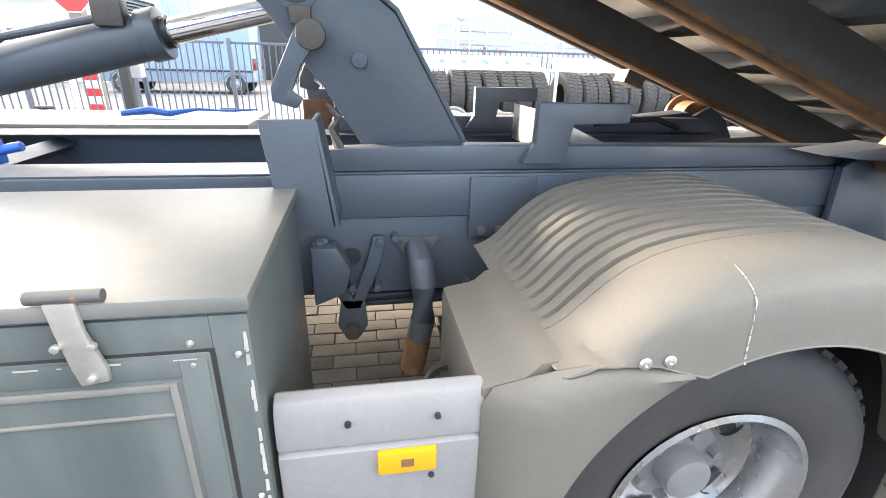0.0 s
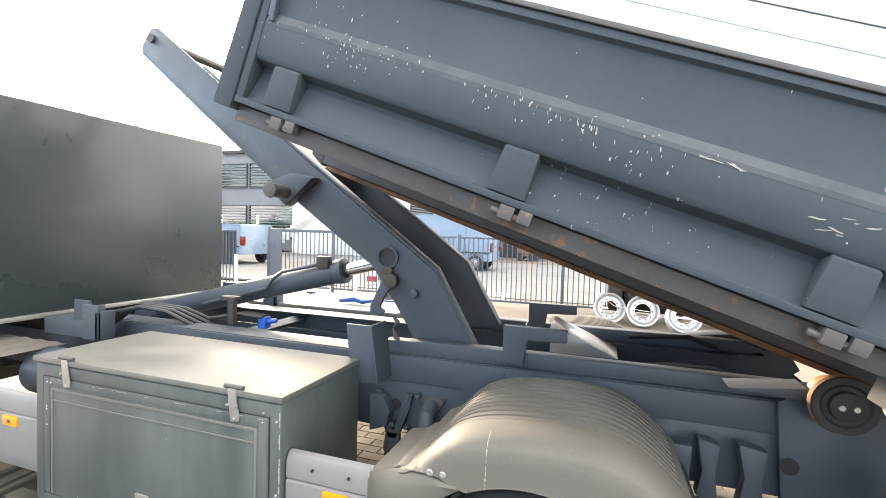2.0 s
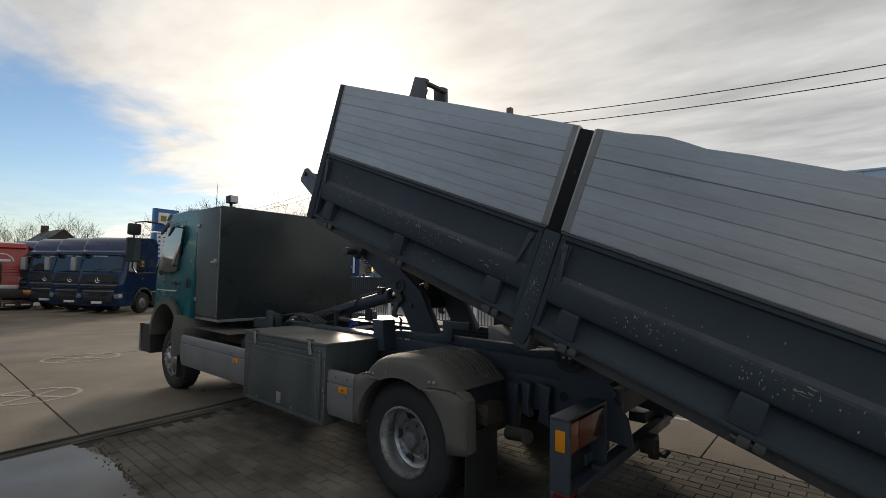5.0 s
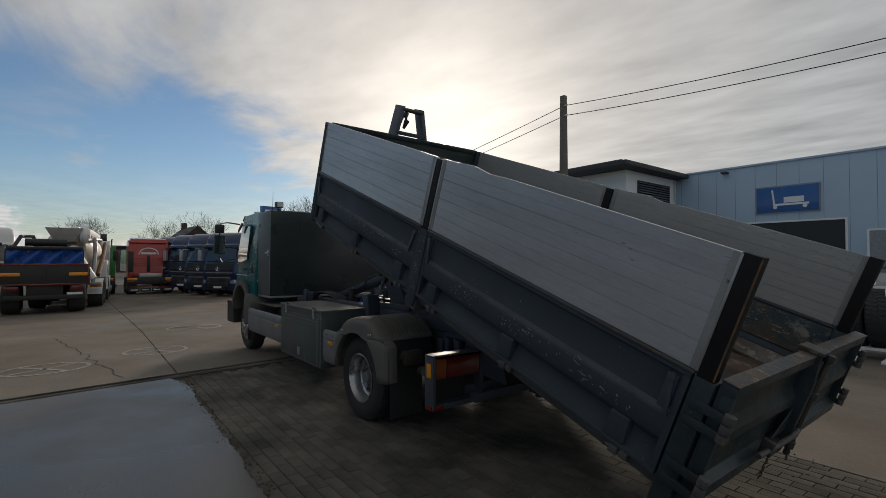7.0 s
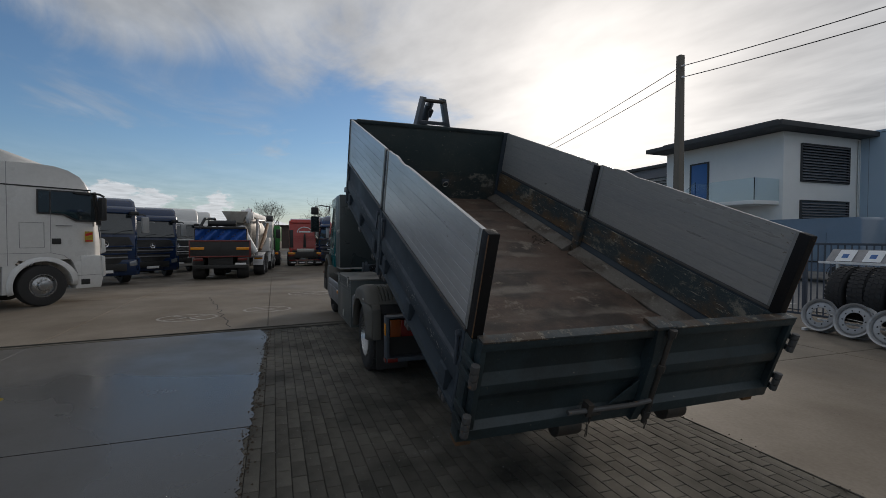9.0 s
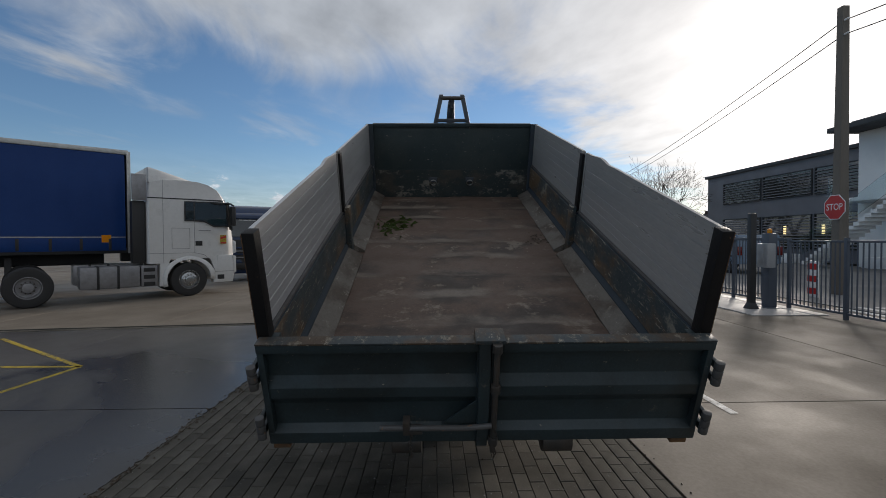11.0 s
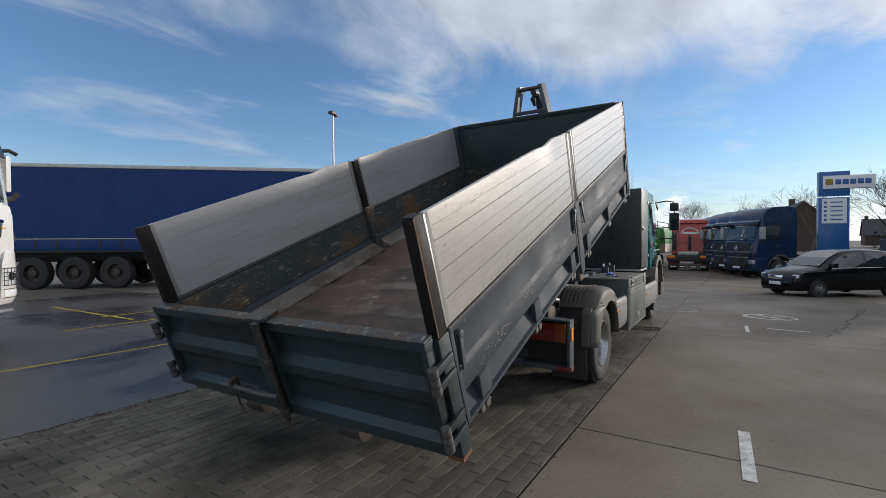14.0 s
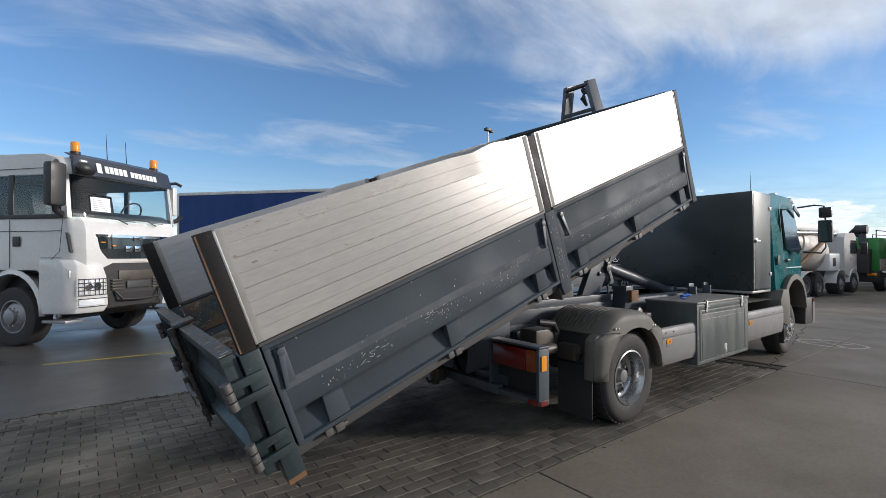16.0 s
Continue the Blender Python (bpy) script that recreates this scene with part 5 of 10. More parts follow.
    # skirts before and behind the tyre, cut to the wheel arch
    for end in (0, 1):
        edge_a, edge_b, edge_m = [], [], []
        for k in range(15):
            f = k / 14
            a = radians(166 - 47 * f) if end == 0 else radians(12 + 48 * f)
            ax, az = 0.262 + 0.478 * math.cos(a), 0.47 + 0.478 * math.sin(a)
            if k == 0:
                az = 0.50
            way = [(-0.338, 0.50, 1.225), (-0.338, 0.845, 1.225), (-0.225, 0.890, 1.248), (-0.12, 0.919, 1.272), (0.014, 0.899, 1.290)] if end == 0 else [(0.865, 0.50, 1.235), (0.845, 0.85, 1.23), (0.765, 0.892, 1.248), (0.64, 0.919, 1.272), (0.51, 0.899, 1.290)]
            cut = (0.0, 0.55, 0.68, 0.84, 1.0)
            n_ = max(i_ for i_ in range(4) if f >= cut[i_])
            u_ = (f - cut[n_]) / (cut[n_ + 1] - cut[n_])
            bx, bz, by = (way[n_][i_] + (way[n_ + 1][i_] - way[n_][i_]) * u_ for i_ in range(3))
            edge_a.append((ax, sg * 1.292, az))
            edge_m.append(((ax * 0.55 + bx * 0.45), sg * (1.29 * 0.6 + by * 0.4 + 0.012), az * 0.55 + bz * 0.45))
            edge_b.append((bx, sg * by, bz))
        turn = [(x * 0.98 + 0.262 * 0.02, sg * 1.22, z - 0.008) for x, _, z in edge_a]
        sk = part("mudguard_skirt", Geo().strip([edge_b, edge_m, edge_a, turn]), PLASTIC, truck, "dusty grey-beige mudguard skirt cut to the wheel arch", smooth=40)
        so = sk.modifiers.new("wall", "SOLIDIFY")
        so.thickness, so.offset = 0.008, 0
    part("mudguard_rear", Geo().prism([(0.66, 0.915), (0.80, 0.895), (0.855, 0.85), (0.87, 0.50), (0.78, 0.50), (0.75, 0.60), (0.70, 0.72), (0.62, 0.84)], "y", *yy(1.13, 1.232)), PLASTIC, truck, "plastic rear quarter of the mudguard", 0.02)
    part("splash_guard", Geo().prism([(0.60, 0.93), (0.74, 0.90), (0.80, 0.80), (0.80, 0.55), (0.78, 0.55), (0.76, 0.78), (0.60, 0.88)], "y", *yy(0.66, 1.13)), BLACK, truck, "black inner splash guard", 0.006)
    part("valve_bracket", Geo().box(0.80, 0.90, *yy(0.86, 1.06), 0.66, 0.80).cyl((0.82, sg * 0.80, 0.74), (0.82, sg * 1.08, 0.74), 0.035), DARKSTEEL, truck, "greasy valve on the splash guard", 0.01)
    part("mudguard_inner_front", Geo().prism([(-0.342, 0.845), (-0.262, 0.858), (-0.228, 0.888), (-0.16, 0.90), (-0.19, 0.78), (-0.215, 0.50), (-0.342, 0.50)], "y", *yy(0.80, 1.222)), PLASTIC, truck, "plastic front foot of the mudguard", 0.016)
    part("mud_flap", Geo().box(0.80, 0.812, *yy(0.80, 1.18), 0.14, 0.62), BLACK, truck, "black rubber mud flap", 0.003)
    for x, z in ((-0.074, 0.925), (-0.028, 0.926), (0.562, 0.948), (0.606, 0.951)):
        part("rivet", Geo().lathe([(0.012, 0), (0.010, 0.004), (0.004, 0.005), (0.0, 0.003)], (x, sg * 1.294, z), "y", 14, sg), STEEL, truck, "pale plastic rivet")
    # side skirts
    for x0, x1 in (((-0.705, -0.330), (-3.93, -2.185)) if sg < 0 else ((-1.235, -0.345), (-3.93, -2.56))):
        prof = [(0.825, 1.224), (0.852, 1.212), (0.862, 1.19), (0.85, 1.172), (0.55, 1.172), (0.475, 1.14), (0.465, 1.205), (0.55, 1.226), (0.745, 1.228), (0.752, 1.216), (0.760, 1.227)]
        part("side_skirt", Geo().prism([(sg * b, a - 0.01) for a, b in prof], "x", x0, x1), SKIRT, truck, "grey plastic side skirt panel", 0.007)
    for x in ((-0.476, -2.39) if sg < 0 else (-0.476, -2.66)):
        lampo = part("side_marker", Geo().box(x - 0.055, x + 0.055, *yy(1.218, 1.238), 0.680, 0.732), AMBER, truck, "amber side marker lamp", 0.006)
        part("marker_symbol", Geo().box(x - 0.012, x + 0.012, *yy(1.238, 1.2395), 0.697, 0.715), ORANGE_RUST, lampo)
    for x, z in ((-0.58, 0.80), (-0.42, 0.80), (-0.43, 0.66), (-3.5, 0.78), (-2.5, 0.78)):
        part("skirt_screw", Geo().cyl((x, sg * 1.215, z), (x, sg * 1.232, z), 0.006, n=8), BLACK, truck)
    # toolbox
    tb = thing("toolbox", Matrix.Translation((0.0 if sg < 0 else -0.375, 0, 0)), "", "")
    tb.parent = truck
    tb["label"] = "streaked grey-green steel toolbox with a worn lid"
    yi, yo = 0.632, 1.242
    part("body", Geo().box(-2.165, -0.715, *yy(yi, yo - 0.006), 0.36, 1.054), BOXM, tb, "", 0.006)
    part("lid", Geo().loft([[(x, sg * y, z) for x, y in ((-2.18, yi - 0.01), (-0.708, yi - 0.01), (-0.708, yo + 0.008), (-2.18, yo + 0.008))] for z in (1.048, 1.074)]), BOXTOP, tb, "worn scratched metal lid with pale dents", 0.006)
    fr = Geo()
    for a, b, c, d in ((-2.165, -2.11, 0.36, 1.04), (-0.77, -0.715, 0.36, 1.04), (-2.11, -0.77, 0.36, 0.40), (-2.11, -0.77, 0.975, 1.04)):
        fr.box(a, b, *yy(yo - 0.008, yo), c, d)
    part("frame", fr, BOXM, tb, "", 0.002)
    part("door", Geo().box(-2.105, -0.775, *yy(yo - 0.008, yo + 0.003), 0.405, 0.98), BOXM, tb, "streaked drop-down door", 0.003)
    pf = Geo()
    for a, b, c, d in ((-2.10, -2.06, 0.41, 0.975), (-0.82, -0.78, 0.41, 0.975), (-2.06, -0.82, 0.94, 0.975)):
        pf.box(a, b, *yy(yo + 0.003, yo + 0.006), c, d)
    part("door_edge", pf, BOXM, tb, "", 0.002)
    gap = Geo()
    for a, b, c, d in ((-2.112, -2.104, 0.40, 0.985), (-0.776, -0.768, 0.40, 0.985), (-2.104, -0.776, 0.978, 0.985)):
        gap.box(a, b, *yy(yo - 0.004, yo + 0.0012), c, d)
    part("door_gap", gap, BLACK, tb, "dark gap round the door")
    inner = Geo()
    for a, b, c, d in ((-2.052, -2.040, 0.41, 0.93), (-0.840, -0.828, 0.41, 0.93), (-2.040, -0.840, 0.918, 0.93), (-2.04, -0.84, 0.868, 0.874)):
        inner.box(a, b, *yy(yo + 0.002, yo + 0.0072), c, d)
    part("door_bead", inner, BOXTOP, tb, "worn bead round the door panel", 0.002)
    wear = Geo()
    rw = random.Random(33)
    for k in range(46):
        z0 = rw.uniform(0.42, 1.03)
        xa, zb = -0.7235 - rw.uniform(0, 0.003), z0 + rw.uniform(0.004, 0.03)
        wear.add([(xa, sg * (yo + 0.0016 + k * 2e-5), z0), (-0.719, sg * (yo + 0.0016 + k * 2e-5), z0 + 0.002), (-0.7195, sg * (yo + 0.0016 + k * 2e-5), zb), (xa + 0.001, sg * (yo + 0.0016 + k * 2e-5), zb)], [(0, 1, 2, 3)])
    for k in range(26):
        x0 = rw.uniform(-2.1, -0.76)
        xb, zc = x0 + rw.uniform(0.006, 0.04), 0.9735 + rw.uniform(0, 0.0012)
        wear.add([(x0, sg * (yo + 0.0075 + k * 2e-5), 0.9715), (xb, sg * (yo + 0.0075 + k * 2e-5), 0.9715), (xb, sg * (yo + 0.0075 + k * 2e-5), zc), (x0, sg * (yo + 0.0075 + k * 2e-5), zc)], [(0, 1, 2, 3)])
    tagged(part("chipped_edge", wear, PRIMER, tb, "pale chips along the worn edges", smooth=0), kind="stuff")
    for x in (-1.94, -0.945):
        h = part("toggle_latch", Geo().prism([(x - 0.024, 1.080), (x + 0.016, 1.080), (x + 0.018, 1.032), (x + 0.034, 0.972), (x + 0.034, 0.950), (x - 0.006, 0.944), (x - 0.012, 0.972), (x - 0.02, 1.032)], "y", *yy(yo + 0.006, yo + 0.016)),
                 STEEL, tb, "worn zinc toggle latch", 0.004)
        part("latch_pin", Geo().cyl((x - 0.045, sg * (yo + 0.006), 1.086), (x + 0.05, sg * (yo + 0.006), 1.086), 0.010, n=10), RAIL, h, "rusty latch pin", 0.002)
        for dx, dz_ in ((-0.022, 1.012), (0.024, 1.012), (0.012, 0.957)):
            part("latch_bolt", Geo().cyl((x + dx, sg * (yo + 0.012), dz_), (x + dx, sg * (yo + 0.022), dz_), 0.0065, n=8), STEEL, h, "", 0.002)
    part("paddle_lock", Geo().box(-1.49, -1.41, *yy(yo + 0.003, yo + 0.010), 0.42, 0.53).box(-1.475, -1.425, *yy(yo + 0.010, yo + 0.016), 0.43, 0.48), STEEL, tb, "small bare steel paddle lock", 0.005)
    r = random.Random(21)
    for k in range(14):
        x, z = r.choice([(r.uniform(-2.08, -0.8), r.choice([0.955, 0.42])), (r.choice([-2.08, -0.80, -0.735]), r.uniform(0.42, 1.0))])
        part("rivet", Geo().cyl((x, sg * (yo + 0.002), z), (x, sg * (yo + 0.009), z), 0.006, 0.003, 8), STEEL, tb)
    # tail lamp carrier
    tl = thing("tail_lamp_carrier", Matrix(), "", "")
    tl.parent = truck
    tl["label"] = "grey steel tail lamp carrier"
    fx = Geo()
    for a, b, c, d in ((0.66, 0.69, 0.47, 0.87), (1.205, 1.235, 0.47, 0.87), (0.66, 1.235, 0.872, 0.89), (0.60, 1.235, 0.425, 0.468)):
        fx.box(1.46, 1.58, *yy(a, b), c, d)
    part("carrier_frame", fx, GREYD, tl, "", 0.004)
    part("carrier_back", Geo().box(1.46, 1.48, *yy(0.69, 1.205), 0.47, 0.87), BLACK, tl)
    part("tail_lamp", Geo().box(1.50, 1.575, *yy(0.70, 1.08), 0.68, 0.855), RED, tl, "dusty dark red tail lamp", 0.008)
    part("turn_lamp", Geo().box(1.50, 1.573, *yy(1.083, 1.195), 0.68, 0.855), DUSTAMBER, tl, "amber turn signal", 0.008)
    part("end_marker", Geo().box(1.50, 1.56, *yy(1.238, 1.246), 0.70, 0.82), AMBER, tl, "", 0.003)
    part("reflector", Geo().box(1.575, 1.588, *yy(1.12, 1.225), 0.425, 0.465), RED, tl, "small red reflector", 0.003)
    part("reflector", Geo().box(1.49, 1.57, *yy(1.238, 1.246), 0.425, 0.465), RED, tl, "small red reflector", 0.003)
    part("carrier_arm", Geo().box(1.36, 1.50, *yy(0.40, 0.80), 0.48, 0.56), GREYD, tl, "", 0.01)
part("underrun_beam", Geo().box(1.52, 1.60, -0.78, 0.78, 0.42, 0.50), GREYD, truck, "dark underrun beam", 0.008)
part("tow_coupling", Geo().box(1.60, 1.70, -0.07, 0.07, 0.40, 0.52).cyl((1.68, 0, 0.36), (1.68, 0, 0.50), 0.04).tube([(1.68, -0.0, 0.40), (1.76, -0.0, 0.39), (1.79, -0.0, 0.44)], 0.016, 8), DARKSTEEL, truck, "dark tow coupling", 0.01)
for x in (-3.0, -2.25, -1.55, -0.45, 0.9, 1.54):
    part("cross_member", Geo().box(x - 0.05, x + 0.05, -0.40, 0.40, 0.74, 0.90), GREYD, truck, "", 0.006)
part("cross_tube", Geo().prism([(-1.86, 1.02), (-1.80, 1.05), (-1.74, 1.02), (-1.80, 0.98)], "y", -0.40, 0.40), GREYD, truck, "", 0.004)
part("deck_plate", Geo().box(-1.0, 1.2, -0.36, 0.36, 0.86, 0.872), UNDER, truck, "dark plate between the rails")
part("tilt_wedge", Geo().prism([(0.18, 1.06), (0.18, 1.22), (0.55, 1.06)], "y", -0.02, 0.30), STEEL, truck, "bare metal wedge between the rails", 0.003)
# suspension bracket, exhaust bend and bump stop behind the toolbox
for sg in (-1, 1):
    g = Geo()
    for x0 in (-0.67, -0.49):
        g.prism([(x0 - 0.02, 0.875), (x0 + 0.02, 0.875), (x0 + 0.04, 0.80), (-0.565, 0.62), (-0.61, 0.62), (x0, 0.78)] if x0 < -0.6 else [(x0 - 0.02, 0.875), (x0 + 0.02, 0.875), (x0, 0.78), (-0.555, 0.62), (-0.595, 0.62), (x0 - 0.04, 0.80)], "y", *sorted((sg * 0.466, sg * 0.50)))
    g.prism([(-0.62, 0.66), (-0.545, 0.66), (-0.535, 0.56), (-0.56, 0.515), (-0.61, 0.515), (-0.635, 0.56)], "y", *sorted((sg * 0.466, sg * 0.50)))
    part("suspension_bracket", g, GREYD, truck, "blue-grey cast V bracket", 0.006)
    part("bracket_bush", Geo().cyl((-0.587, sg * 0.45, 0.545), (-0.587, sg * 0.525, 0.545), 0.028), DARKSTEEL, truck, "", 0.005)
    part("rail_hole", Geo().lathe([(0.03, 0.0), (0.03, 0.006), (0.0, 0.006)], (-0.58, sg * 0.4655, 0.80), "y", 20, sg), BLACK, truck, "round hole in the chassis rail")
    for x, z in ((-0.67, 0.86), (-0.49, 0.86), (-0.58, 0.70), (-0.44, 0.87), (-0.69, 0.84), (-0.50, 0.70), (-0.20, 0.70)):
        part("bolt", Geo().cyl((x, sg * 0.465, z), (x, sg * 0.512, z), 0.014, n=6), GREYD, truck, "", 0.002)
    part("spring_saddle", Geo().prism([(-0.70, 0.86), (-0.62, 0.86), (-0.58, 0.78), (-0.60, 0.70), (-0.70, 0.66)], "y", *sorted((sg * 0.466, sg * 0.54))), GREYD, truck, "", 0.012)
    part("exhaust_bend", Geo().tube([(-0.37, sg * 0.48, 0.83), (-0.365, sg * 0.56, 0.80), (-0.36, sg * 0.58, 0.74), (-0.36, sg * 0.58, 0.62), (-0.375, sg * 0.58, 0.54)], 0.040, 14), GREYD, truck, "painted steel pipe bend")
    part("pipe_stub", Geo().tube([(-0.373, sg * 0.58, 0.55), (-0.395, sg * 0.58, 0.43)], 0.041, 14), ORANGE_RUST, truck, "rusty lower end of the pipe")
    part("pipe_flange", Geo().prism([(-0.45, 0.865), (-0.29, 0.865), (-0.33, 0.80), (-0.41, 0.80)], "y", *sorted((sg * 0.466, sg * 0.482))), RAIL, truck, "", 0.004)
    part("skirt_hanger", Geo().lathe([(0.045, 0.0), (0.06, 0.0), (0.06, 0.02), (0.045, 0.02)], (-0.34, sg * 0.90, 0.62), "y", 24, sg, closed=True), DARKSTEEL, truck, "dark ring bracket")
    part("tie_rod", Geo().cyl((-0.55, sg * 0.36, 0.60), (-0.2, sg * 0.36, 0.60), 0.018).cyl((-0.55, sg * 0.32, 0.55), (-0.2, sg * 0.32, 0.55), 0.014), GREYD, truck)
# things hung between the rails behind the right rear skirt
part("spare_bracket", Geo().box(-0.55, -0.45, 0.75, 1.0, 0.90, 0.98).cyl((-0.36, 0.85, 0.98), (-0.36, 0.98, 1.0), 0.05), BLACK, truck, "black fittings behind the skirt", 0.01)
part("muffler_pipe", Geo().tube([(1.0, -0.95, 0.62), (1.12, -0.98, 0.64), (1.20, -1.04, 0.66)], 0.045, 14), DARKSTEEL, truck, "dark exhaust tail pipe")
part("valve_block", Geo().box(1.0, 1.25, 0.72, 0.92, 0.72, 0.95).cyl((1.05, 0.95, 0.78), (1.22, 0.95, 0.78), 0.05), DARKSTEEL, truck, "greasy valve block", 0.015)
part("air_hose", Geo().tube([(1.0, 0.9, 0.74), (0.98, 0.92, 0.92), (1.05, 0.94, 1.0), (1.2, 0.9, 1.02)], 0.03, 10), BLACK, truck, "thick black hose")

# hook arm
arm_outline = [(-0.52, 1.12), (-0.64, 1.31), (-0.80, 1.53), (-1.42, 1.965), (-2.09, 2.49), (-2.60, 2.90), (-2.60, 2.95), (-2.52, 3.06), (-2.46, 3.06), (-2.06, 2.75), (-1.24, 2.13), (-0.42, 1.52), (-0.19, 1.12)]
for sg in (-1, 1):
    pl = part("arm_plate", Geo().prism(arm_outline, "y", *sorted((sg * 0.325, sg * 0.352))), GREYD, truck, "blue-grey side plate of the hook arm", 0.004)
    part("arm_eye", Geo().lathe([(0.052, 0.0), (0.068, 0.0), (0.068, 0.022), (0.052, 0.022)], (-0.70, sg * 0.345, 1.585), "y", 28, sg, closed=True), GREYD, pl, "thick ring round the arm eye")
    part("eye_dark", Geo().lathe([(0.052, 0.012), (0.0, 0.0095)], (-0.70, sg * 0.345, 1.585), "y", 24, sg), BLACK, pl)
    part("arm_pivot", Geo().cyl((-0.53, sg * 0.345, 1.39), (-0.53, sg * 0.375, 1.39), 0.024), GREYD, pl, "", 0.004)
    part("latch_pivot", Geo().cyl((-0.665, sg * 0.345, 1.455), (-0.665, sg * 0.40, 1.455), 0.042).box(-0.72, -0.66, *sorted((sg * 0.355, sg * 0.385)), 1.48, 1.53), DARKSTEEL, pl, "dark latch pivot", 0.006)
    part("latch_hook", Geo().prism([(-0.70, 1.49), (-0.64, 1.45), (-0.70, 1.37), (-0.73, 1.30), (-0.70, 1.28), (-0.72, 1.25), (-0.79, 1.27), (-0.79, 1.31), (-0.765, 1.36)], "y", *sorted((sg * 0.36, sg * 0.385))), GREYD, pl, "curved steel latch hook", 0.006)
    g = Geo().prism([(-1.50, 2.0), (-1.30, 2.06), (-1.14, 2.03), (-1.34, 1.86)], "y", *sorted((sg * 0.35, sg * 0.44)))
    part("stop_block", g, GREYD, pl, "", 0.02)
    part("stop_pin", Geo().cyl((-1.335, sg * 0.42, 1.945), (-1.335, sg * 0.56, 1.945), 0.040, n=20).cyl((-1.335, sg * 0.56, 1.945), (-1.335, sg * 0.58, 1.945), 0.046, n=8), RAIL, pl, "worn brown stop pin", 0.004)
    part("arm_flange", Geo().prism([(-2.06, 2.755), (-1.24, 2.135), (-0.42, 1.525), (-0.19, 1.12), (-0.175, 1.125), (-0.41, 1.535), (-1.235, 2.15), (-2.05, 2.77)], "y", *sorted((sg * 0.28, sg * 0.356))), GREYD, pl, "", 0.003)
part("arm_web", Geo().prism([(-0.66, 1.33), (-0.80, 1.54), (-1.42, 1.98), (-2.09, 2.51), (-2.07, 2.54), (-1.40, 2.01), (-0.78, 1.56), (-0.63, 1.345)], "y", -0.325, 0.325), GREYD, truck, "", 0.003)
part("arm_cover", Geo().prism([(-1.66, 2.44), (-1.26, 2.14), (-1.24, 2.12), (-1.64, 2.41)], "y", -0.325, 0.325), BOXTOP, truck, "bare metal cover plate between the arm sides", 0.002)
part("arm_tip_pin", Geo().cyl((-2.50, -0.37, 2.99), (-2.50, 0.37, 2.99), 0.028), DARKSTEEL, truck)
part("hook_head", Geo().tube([(-1.90, 0, 2.62), (-1.55, 0, 3.05), (-1.20, 0, 3.45), (-1.0, 0, 3.66), (-0.86, 0, 3.78), (-0.74, 0, 3.76), (-0.72, 0, 3.66), (-0.80, 0, 3.58)], [0.07, 0.07, 0.07, 0.06, 0.05, 0.045, 0.04, 0.02], 12), GREYD, truck, "dark lifting hook")
part("arm_hose", Geo().tube([(-0.24, -0.26, 1.13), (-0.32, -0.26, 1.30), (-0.48, -0.25, 1.50), (-0.70, -0.25, 1.66)], 0.022, 10), BLACK, truck, "black ribbed hose along the arm")
# lifting cylinder
c0, c1 = Vector((-2.86, 0.0, 1.045)), Vector((-1.19, 0.0, 1.455))
part("lift_cylinder", Geo().cyl(c0, c1, 0.075, n=28).cyl(c1 - (c1 - c0).normalized() * 0.05, c1 + (c1 - c0).normalized() * 0.012, 0.084, n=28), GREYD, truck, "grey hydraulic lifting cylinder", 0.005)
part("cylinder_rod", Geo().cyl(c1, c1 + (c1 - c0).normalized() * 0.55, 0.042, n=24), CHROME, truck, "chromed piston rod")
part("rod_seal", Geo().cyl(c1, c1 + (c1 - c0).normalized() * 0.035, 0.052, n=24), BLACK, truck)
part("cylinder_foot", Geo().cyl((-2.88, -0.12, 1.035), (-2.88, 0.12, 1.035), 0.085, n=24), GREYD, truck, "", 0.006)
part("oil_pipe", Geo().tube([(-2.3, -0.09, 1.16), (-1.74, -0.10, 1.31), (-1.69, -0.10, 1.38), (-1.62, -0.09, 1.43), (-1.32, -0.06, 1.50)], 0.013, 10), GREYD, truck, "bent oil pipe on the cylinder")
part("pipe_union", Geo().box(-1.36, -1.27, -0.08, -0.02, 1.47, 1.55), DARKSTEEL, truck, "", 0.008)
for k in range(4):
    part("hydraulic_hose", Geo().tube([(-2.55 - 0.03 * k, -0.62 + 0.03 * k, 1.05), (-2.52, -0.60 + 0.04 * k, 1.16), (-2.40, -0.52 + 0.04 * k, 1.19), (-2.25, -0.45 + 0.05 * k, 1.16), (-2.1, -0.36 + 0.06 * k, 1.06)], 0.014, 8), BLACK, truck, "curved black hydraulic hose")
    part("hose_union", Geo().cyl((-2.56 - 0.03 * k, -0.62 + 0.03 * k, 0.99), (-2.56 - 0.03 * k, -0.62 + 0.03 * k, 1.07), 0.018, n=8), STEEL, truck, "bright hose union", 0.003)
    part("hydraulic_hose", Geo().tube([(-2.2, -0.22 + 0.03 * k, 1.07), (-1.9, -0.2 + 0.03 * k, 1.13), (-1.72, -0.16 + 0.02 * k, 1.12)], 0.012, 8), BLACK, truck)
part("control_bracket", Geo().box(-1.93, -1.88, -0.26, -0.22, 1.06, 1.26).box(-1.99, -1.86, -0.27, -0.20, 1.23, 1.26), DARKSTEEL, truck, "dark control bracket", 0.006)
part("blue_valve", Geo().box(-1.76, -1.70, -0.16, -0.10, 1.04, 1.12).cyl((-1.73, -0.13, 1.08), (-1.63, -0.13, 1.10), 0.016), BLUEPL, truck, "small blue valve", 0.006)
